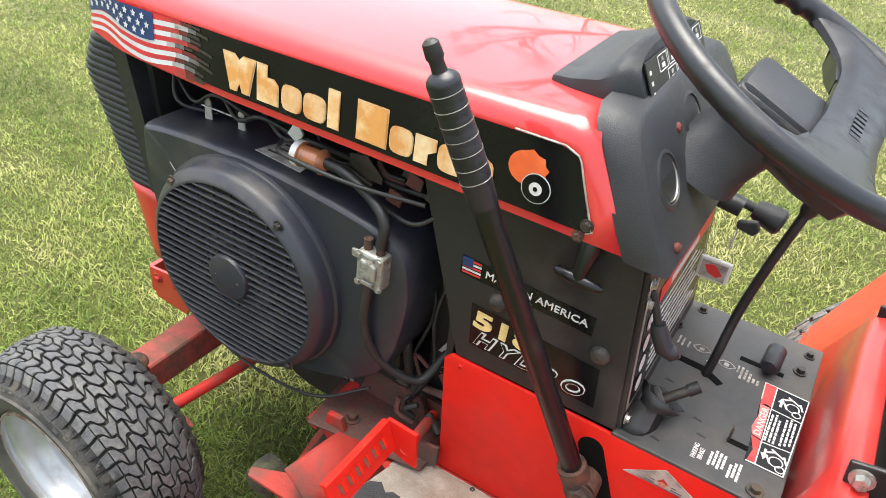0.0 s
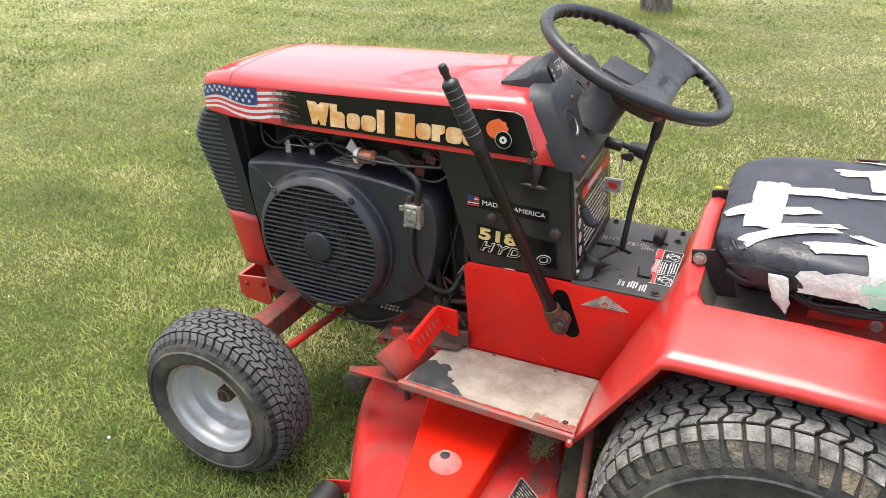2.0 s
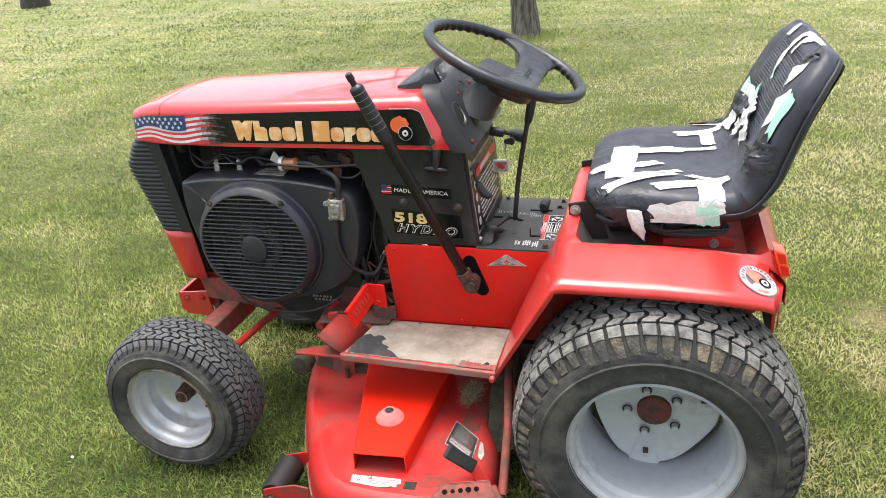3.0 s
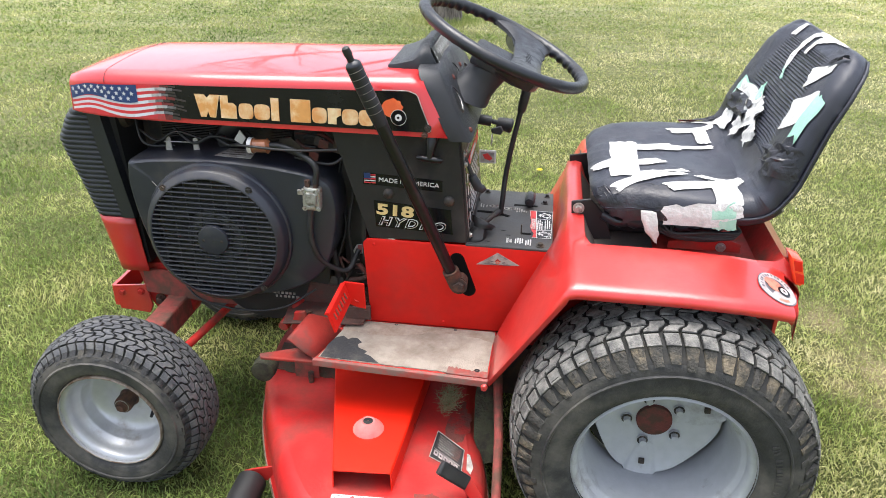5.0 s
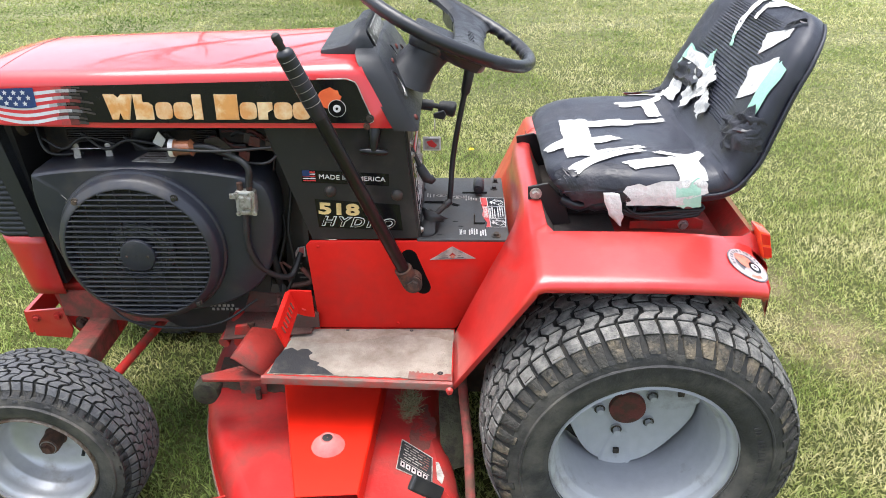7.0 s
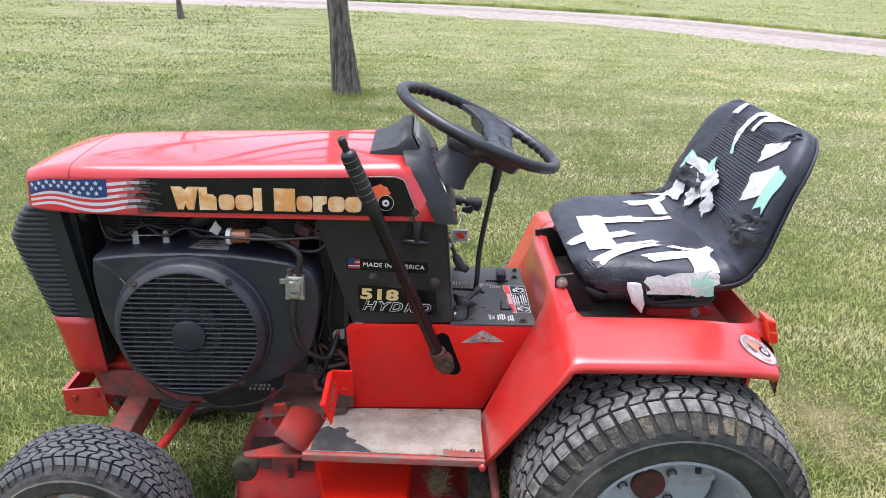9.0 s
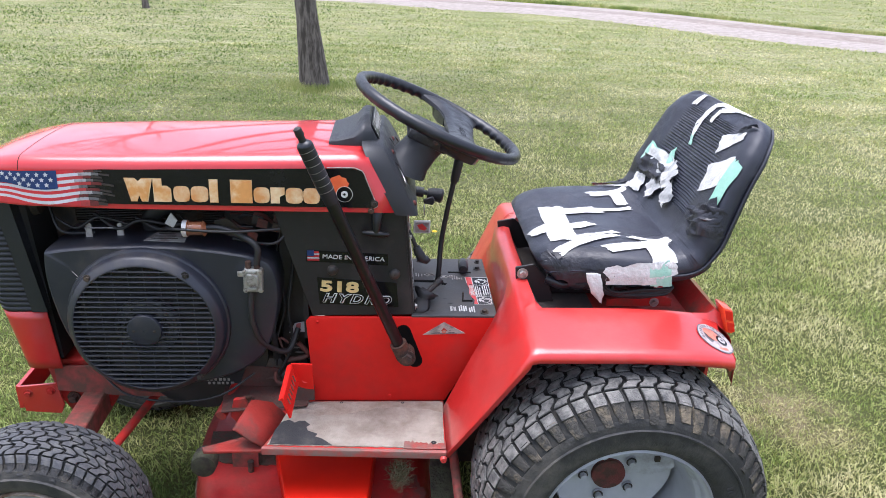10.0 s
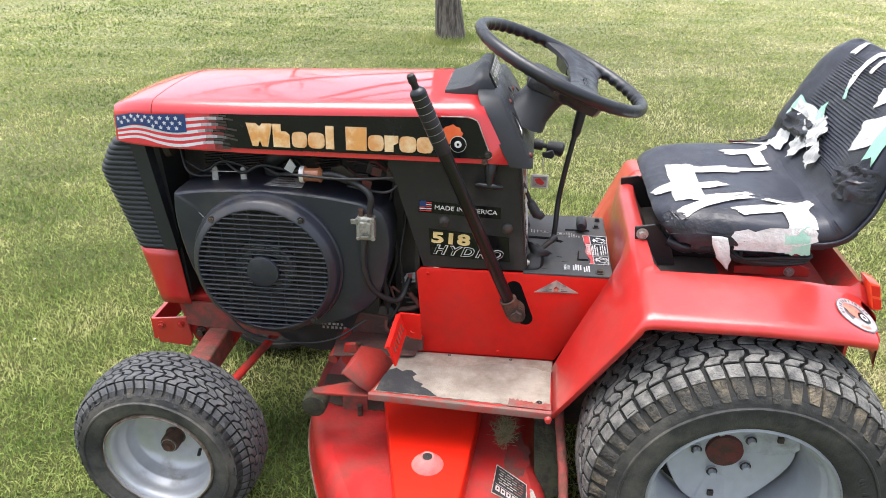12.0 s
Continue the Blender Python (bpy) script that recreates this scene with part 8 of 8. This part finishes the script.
def deck_shell():
    half = [(-0.95, 0.0), (-0.945, -0.08), (-0.930, -0.16), (-0.898, -0.257), (-0.850, -0.365), (-0.795, -0.47), (-0.755, -0.535), (-0.715, -0.583), (-0.66, -0.611),
            (-0.59, -0.621), (-0.50, -0.621), (-0.42, -0.615), (-0.37, -0.600), (-0.340, -0.56), (-0.329, -0.50), (-0.331, -0.42), (-0.347, -0.33), (-0.362, -0.26), (-0.366, -0.18), (-0.36, 0.0)]
    near = smooth_path([(x, y, 0) for x, y in half], 5)
    edge = near + [Vector((p.x, -p.y, 0)) for p in near[-2:0:-1]]
    n = len(edge)

    def ring(inset, z):
        pts = []
        for i in range(n):
            t = (edge[(i + 2) % n] - edge[i - 2]).normalized()
            pts.append((edge[i].x - t.y * inset, edge[i].y + t.x * inset, z))
        return pts

    sgn = 1 if abs(ring(0.05, 0)[n // 4][1]) < abs(edge[n // 4].y) else -1
    prof = [(0.0, 0.060), (-0.003, 0.064), (0.0, 0.072), (0.005, 0.080), (0.006, 0.11), (0.009, 0.134), (0.016, 0.152), (0.026, 0.163), (0.036, 0.1690), (0.044, 0.171)]
    bm = loft([ring(sgn * r, z) for r, z in prof], True)
    lid = [bm.verts.new(p) for p in ring(sgn * 0.044, 0.171)]
    hub = bm.verts.new((-0.64, 0.0, 0.171))
    for i in range(n):
        bm.faces.new((hub, lid[i], lid[(i + 1) % n]))
    part("shell", bm, RED_DECK, deck, "scuffed red deck shell with mud and bare patches", smooth=40)
    bead = [Vector(p) for p in ring(sgn * 0.0, 0.064)]
    part("rim_bead", tube(bead + [bead[0]], 0.005, 6), BEAD, deck, "worn tan bottom edge", smooth=50)
    # dried mud on the front of the deck under the footrest
    soil = [(-0.90 + 0.23 * k / 24, -0.150 - 0.022 * math.sin(k * .13) - 0.014 * noise.noise(Vector((k * .5, 3, 1))) - 0.006 * noise.noise(Vector((k * 1.9, 5, 2)))) for k in range(25)]
    part("mud_cake", prism(soil + [(-0.665, -0.04), (-0.91, -0.04)], 0.1712, 0.1730, axis="z"), MUD, deck, "dried brown mud on the deck")
    # thin grime round the belt cover and on the rear corner
    for seed, cx, cy, rx, ry in ((1, -0.415, -0.285, 0.028, 0.07), (5, -0.455, -0.530, 0.034, 0.020)):
        blot = []
        for k in range(36):
            a = 2 * math.pi * k / 36
            w = 1 + 0.45 * noise.noise(Vector((2.2 * math.cos(a), 2.2 * math.sin(a), seed * 3.1))) + 0.18 * noise.noise(Vector((7 * math.cos(a), 7 * math.sin(a), seed)))
            blot.append((cx + rx * w * math.cos(a), cy + ry * w * math.sin(a)))
        part("grime_patch", prism(blot, 0.1708, 0.1712, axis="z"), DECKGRIME, deck, "thin brown grime on the deck")
    # rusted hole in the front wall, its torn edge and a dark smear of mud
    def wall(x, z, off):
        k = min(range(n // 2), key=lambda i: (edge[i].x - x) ** 2 + (0 if edge[i].y < -0.55 else 9))
        return Vector((x, edge[k].y - off + float(np.interp(z, [0.08, 0.11, 0.134, 0.152, 0.163], [0.005, 0.006, 0.009, 0.016, 0.027])), z))
    rng = random.Random(3)
    for name, x0, x1, z0, z1, m, off in (("rust_hole", -0.525, -0.435, 0.118, 0.143, HOSE, 0.0012), ("mud_smear", -0.66, -0.615, 0.085, 0.150, MUD, 0.0012), ("mud_smear", -0.605, -0.575, 0.082, 0.135, MUD, 0.0014), ("mud_smear", -0.545, -0.415, 0.080, 0.112, MUD, 0.001)):
        rows = []
        for i in range(13):
            t = i / 12
            x = x0 + (x1 - x0) * t
            e = math.sin(math.pi * min(max(t, 0.02), 0.98)) ** 0.4
            zm = (z0 + z1) / 2 + rng.uniform(-.003, .003)
            rows.append([wall(x, zm + (z1 - z0) / 2 * e * f * rng.uniform(.8, 1.1), off) for f in (-1, -.4, .3, 1)])
        part(name, loft(rows), m, deck, smooth=50)
    for x in (-0.475, -0.445):
        bolt("wall_bolt", wall(x, 0.098, 0.0), (0, -1, 0), 0.007, 0.005, STEEL, deck)


deck_shell()


def deck_cover():
    """Bright belt cover, an open-ended channel with a pressed cone."""
    c = group_part("belt_cover", (-0.6, -0.4, 0.2), deck, "bright fresh red belt cover")
    back, front = [(-0.738, -0.15), (-0.503, -0.15)], [(-0.644, -0.522), (-0.525, -0.514)]
    z1 = 0.217
    rows = []
    for t in np.linspace(0, 1, 8):
        l = Vector(back[0]).lerp(Vector(front[0]), t)
        r = Vector(back[1]).lerp(Vector(front[1]), t)
        rows.append([(l.x - .002, l.y, 0.171), (l.x, l.y, z1 - 0.003), (l.x + .003, l.y, z1), (r.x - .003, r.y, z1), (r.x, r.y, z1 - 0.003), (r.x + .002, r.y, 0.171)])
    ob = part("channel", loft(rows), RED_NEW, c)
    mod = ob.modifiers.new("thick", "SOLIDIFY")
    mod.thickness, mod.offset = 0.0025, -1
    part("cone", lathe([(0.034, 0.0), (0.032, 0.004), (0.016, 0.021), (0.014, 0.022), (0.010, 0.020), (0.001, 0.018)], (-0.600, -0.388, z1), "z", 32), PINK, c, "dusty pale cone", smooth=40)
    part("cone_hole", lathe([(0.0105, 0.0215), (0.001, 0.0222)], (-0.600, -0.388, z1), "z", 20), HOSE, c)
    part("inside", box((-0.70, -0.30, 0.1715), (-0.52, -0.20, 0.205)), ENGINE, c)
    part("side_hole", lathe([(0.001, 0.0), (0.005, 0.0)], (-0.508, -0.34, 0.198), "x", 12), HOSE, c)


deck_cover()


def deck_fittings():
    # front roller in its red fork
    r = group_part("roller", (-0.86, -0.47, 0.06), deck, "black anti-scalp roller in a red bracket")
    part("drum", lathe([(0.001, -0.052), (0.030, -0.052), (0.034, -0.048), (0.034, 0.048), (0.030, 0.052), (0.001, 0.052)], (-0.866, -0.475, 0.060), "y", 28), HOSE, r, smooth=40)
    for y in (-0.535, -0.415):
        part("arm", prism([(-0.885, 0.060), (-0.872, 0.052), (-0.82, 0.062), (-0.765, 0.075), (-0.765, 0.105), (-0.80, 0.108), (-0.86, 0.090), (-0.885, 0.080)], y - .0025, y + .0025, 0.001), RED_DIRTY, r)
    bolt("axle_bolt", (-0.866, -0.5375, 0.060), (0, -1, 0), 0.008, 0.008, RUST, r)
    # gauge wheel at the rear corner
    w = group_part("gauge_wheel", (-0.262, -0.53, 0.07), deck, "small grey gauge wheel with a red centre")
    part("tyre", lathe([(0.040, -0.028), (0.060, -0.030), (0.072, -0.024), (0.076, -0.010), (0.076, 0.010), (0.072, 0.024), (0.060, 0.030), (0.040, 0.028)], (-0.252, -0.585, 0.090), "y", 36), TREAD, w, smooth=50)
    part("centre", lathe([(0.001, -0.022), (0.036, -0.024), (0.042, -0.027), (0.042, 0.02)], (-0.252, -0.585, 0.090), "y", 28), RED_BODY, w, smooth=40)
    part("arm", tube([(-0.252, -0.55, 0.090), (-0.30, -0.54, 0.12), (-0.335, -0.50, 0.15)], 0.011, 12), RUSTY, w, smooth=40)
    # height quadrant with holes
    q = group_part("height_quadrant", (-0.36, -0.58, 0.15), deck, "rusty red height quadrant with a row of holes")
    nq = Vector((0, -0.6, 0.8))
    face = [Vector(p) for p in ((-0.419, -0.554, 0.196), (-0.328, -0.540, 0.207), (-0.315, -0.563, 0.189), (-0.317, -0.585, 0.173), (-0.369, -0.610, 0.154), (-0.449, -0.579, 0.178))]

    def slab(pts, up):
        bm = bmesh.new()
        top, low = [bm.verts.new(p) for p in pts], [bm.verts.new(p - up * 0.004) for p in pts]
        bm.faces.new(top)
        bm.faces.new(low[::-1])
        for i in range(len(pts)):
            bm.faces.new((top[i], low[i], low[(i + 1) % len(pts)], top[(i + 1) % len(pts)]))
        bmesh.ops.recalc_face_normals(bm, faces=bm.faces)
        return bevel(bm, 0.0012, 1)

    part("plate", slab(face, nq), RUSTY, q)
    part("wing", slab([face[0], face[5], Vector((-0.440, -0.535, 0.170)), Vector((-0.428, -0.525, 0.172))], Vector((0.5, -0.3, 0.8)).normalized()), RUSTY, q)
    # folded top edge that drops to the deck
    part("edge_flange", slab([face[0], face[1], face[1] + Vector((0.0, 0.016, -0.036)), face[0] + Vector((0.0, 0.016, -0.025))], Vector((0, 0.9, 0.4))), RUSTY, q)
    part("edge_wear", tube([face[0] + nq * .0006, face[1] + nq * .0006], 0.0011, 6), LIP, q, "worn edge")
    for k, rr in enumerate((0.0062, 0.005, 0.0055, 0.0065, 0.006)):
        p = Vector((-0.421, -0.569, 0.185)).lerp(Vector((-0.354, -0.557, 0.194)), k / 4) + nq * 0.0006
        m = Matrix.Translation(p) @ nq.to_track_quat("Z", "Y").to_matrix().to_4x4()
        bm = bmesh.new()
        bmesh.ops.create_circle(bm, cap_ends=True, segments=14, radius=rr, matrix=m)
        part("hole", bm, DARKGAP, q)
        rim = [m @ Vector((rr * math.cos(a), rr * math.sin(a), 0.0004)) for a in np.linspace(-2.6, -0.4, 9)]
        part("hole_edge", tube(rim, 0.0008, 5), LIP, q)
    P0, P1, P2 = Vector((-0.425, -0.520, 0.256)), Vector((-0.372, -0.499, 0.200)), Vector((-0.346, -0.505, 0.158))
    def bar(p, q, wide, thick, bev):
        d = (q - p)
        X = d.normalized()
        Y = Vector((0.15, -0.7, 0.7)).cross(X).normalized()
        Z = X.cross(Y)
        m = Matrix((( X.x, Y.x, Z.x, (p.x + q.x) / 2), (X.y, Y.y, Z.y, (p.y + q.y) / 2), (X.z, Y.z, Z.z, (p.z + q.z) / 2), (0, 0, 0, 1)))
        return box((-d.length / 2, -wide / 2, -thick / 2), (d.length / 2, wide / 2, thick / 2), bev, m)
    part("handle", bar(P0, P1, 0.030, 0.013, 0.004), HOSE, q, "black plastic handle")
    part("handle_arm", bar(P1 - Vector((.004, 0, -.006)), P2, 0.024, 0.004, 0.001), RED_BODY, q)
    # grass-caked guard and the dirty underside behind the deck
    part("guard_flap", loft([[(-0.372, -0.20, 0.30), (-0.318, -0.21, 0.31)], [(-0.380, -0.27, 0.24), (-0.322, -0.27, 0.25)], [(-0.375, -0.335, 0.175), (-0.316, -0.33, 0.19)], [(-0.350, -0.365, 0.130), (-0.310, -0.36, 0.14)]]), MOSS, deck, "guard plate caked with dried clippings", smooth=50)
    # lift link between the deck and the rear wheel
    part("lift_link", tube([(-0.312, -0.50, 0.13), (-0.318, -0.38, 0.22), (-0.335, -0.25, 0.33)], 0.010, 12), RUSTY, deck, "brown lift link rod", smooth=40)
    # labels on the deck
    lab = group_part("danger_label", (-0.6, -0.6, 0.199), deck, "peeling white danger label")
    z = 0.1715
    part("sheet", prism([(-0.642, -0.541), (-0.530, -0.536), (-0.527, -0.548), (-0.535, -0.560), (-0.58, -0.567), (-0.640, -0.562)], z, z + .0008, axis="z"), WHITE, lab)
    part("sheet_shape", lathe([(0.0075, z + .0012), (0.009, z + .0012)], (-0.626, -0.552, 0), "z", 18), SLATE, lab)
    part("sheet_shape", lathe([(0.001, z + .0012), (0.004, z + .0012)], (-0.624, -0.554, 0), "z", 12), SLATE, lab)
    part("triangle", prism([(-0.604, -0.5475), (-0.593, -0.5470), (-0.598, -0.5395)], z, z + .0014, axis="z"), REDLABEL, lab)
    lettering("lettering", "DANGER", (-0.588, -0.5465, z + .0010), 0.0080, Matrix(), REDLABEL, lab, width=0.048, depth=0.0004)
    for k in range(3):
        part("print_bar", box((-0.606 + .004 * k, -0.552 - .004 * k, z), (-0.546 - .010 * k, -0.5508 - .004 * k, z + .0014)), SLATE, lab)
    part("torn_corner", prism([(-0.560, -0.568), (-0.5265, -0.549), (-0.531, -0.556), (-0.540, -0.557), (-0.546, -0.563)], z, z + .0013, axis="z"), RED_DECK, lab)
    part("black_label", prism([(-0.518, -0.540), (-0.492, -0.538), (-0.492, -0.560), (-0.518, -0.562)], z, z + .001, axis="z"), BLACKPANEL, lab)
    part("foot_label", prism([(-0.456, -0.322), (-0.391, -0.375), (-0.390, -0.445), (-0.463, -0.405)], z + .0002, z + .001, axis="z"), BLACKPANEL, lab, "black warning label")
    ux, uy = Vector((0.065, -0.053)), Vector((-0.004, -0.075))
    at = lambda a, b: tuple(Vector((-0.456, -0.322)) + ux * a + uy * b * (1 - 0.05 * a))
    lrng = random.Random(6)
    for k in range(6):
        b = 0.10 + 0.095 * k
        a = 0.10 + 0.05 * (k % 2)
        while a < 0.86:
            e = min(0.92, a + lrng.uniform(.10, .24))
            part("print_bar", prism([at(a, b), at(e, b), at(e, b + .03), at(a, b + .03)], z, z + .0014, axis="z"), GREYLABEL if a < .6 else LIP, lab)
            a = e + 0.05
    part("label_strip", prism([at(.03, .70), at(.97, .70), at(.97, .72), at(.03, .72)], z, z + .0014, axis="z"), GREYLABEL, lab)
    for k in range(5):
        a = 0.06 + 0.18 * k
        part("label_square", prism([at(a, .76), at(a + .14, .76), at(a + .14, .95), at(a, .95)], z, z + .0014, axis="z"), DECALGREY, lab)
        part("square_dot", prism([at(a + .045, .82), at(a + .095, .82), at(a + .095, .89), at(a + .045, .89)], z, z + .0018, axis="z"), DECAL_BLACK, lab)
    edge4 = [Vector((-0.456, -0.322, z + .0012)), Vector((-0.391, -0.375, z + .0012)), Vector((-0.390, -0.445, z + .0012)), Vector((-0.463, -0.405, z + .0012))]
    for p, q in zip(edge4, edge4[1:] + edge4[:1]):
        part("label_border", tube([p, q], 0.0011, 6), GREYLABEL, lab)
    part("scrap_label", prism([(-0.384, -0.385), (-0.377, -0.388), (-0.366, -0.425), (-0.370, -0.445), (-0.380, -0.432)], z + .0002, z + .001, axis="z"), GREYLABEL, lab)
    # spindle hardware in front of the cover
    sp = group_part("front_hanger", (-0.76, -0.30, 0.22), deck, "dirty red front hanger bracket")
    part("bracket", prism([(-0.835, 0.170), (-0.775, 0.170), (-0.775, 0.225), (-0.80, 0.235), (-0.835, 0.22)], -0.175, -0.170, 0.001), RUSTY, sp)
    part("stud", tube([(-0.79, -0.19, 0.170), (-0.79, -0.19, 0.20)], 0.007, 10), RUST, sp, smooth=40)
    part("guide_roller", lathe([(0.001, -0.024), (0.014, -0.024), (0.026, -0.020), (0.028, 0.0), (0.026, 0.020), (0.014, 0.024), (0.001, 0.024)], (-0.868, -0.275, 0.268), "y", 24), MOSS, sp, smooth=40)


deck_fittings()


def clippings():
    rng = random.Random(5)
    bm = bmesh.new()
    for k in range(420):
        p = Vector((-0.444 + rng.gauss(0, .011), -0.215 + rng.gauss(0, .026), 0.172 + rng.random() * .016))
        d = Vector((rng.uniform(-1, 1), rng.uniform(-1, 1), rng.uniform(-.1, .5))).normalized() * rng.uniform(.01, .03)
        s = d.cross(Vector((0, 0, 1))).normalized() * 0.0011
        bm.faces.new([bm.verts.new(q) for q in (p - s, p + s, p + d)])
    m = mat("dry_grass_clippings", (0.36, 0.33, 0.18), 0.8, second=(0.15, 0.16, 0.06), scale=60)
    tagged(part("grass_clippings", bm, m), "clump of dry grass clippings on the deck", "clippings", kind="stuff")


clippings()


def key_ring():
    k = thing("key_ring", (-0.413, 0.036, 0.70), "ignition key with a small framed red tag on a ring", "key")
    part("key_head", prism([(-0.396, 0.752), (-0.372, 0.760), (-0.366, 0.748), (-0.372, 0.738), (-0.394, 0.742)], 0.081, 0.090, 0.003), PLASTIC, k, "black key head")
    ring = [(-0.392 + 0.0, 0.080 + 0.013 * math.cos(a), 0.728 + 0.013 * math.sin(a)) for a in np.linspace(0, 2 * math.pi, 25)]
    part("ring", tube(ring, 0.0012, 6), STEEL, k, smooth=60)
    part("tag", prism([(-0.418, 0.712), (-0.378, 0.712), (-0.378, 0.680), (-0.418, 0.680)], 0.044, 0.050, 0.002), WHITE, k, "clear framed tag")
    part("tag_face", prism([(-0.414, 0.708), (-0.382, 0.708), (-0.382, 0.684), (-0.414, 0.684)], 0.0425, 0.0440), GREYLABEL, k)
    part("tag_shape", prism([(-0.410, 0.702), (-0.398, 0.706), (-0.386, 0.694), (-0.392, 0.688), (-0.404, 0.692)], 0.0418, 0.0428), REDLABEL, k)


key_ring()
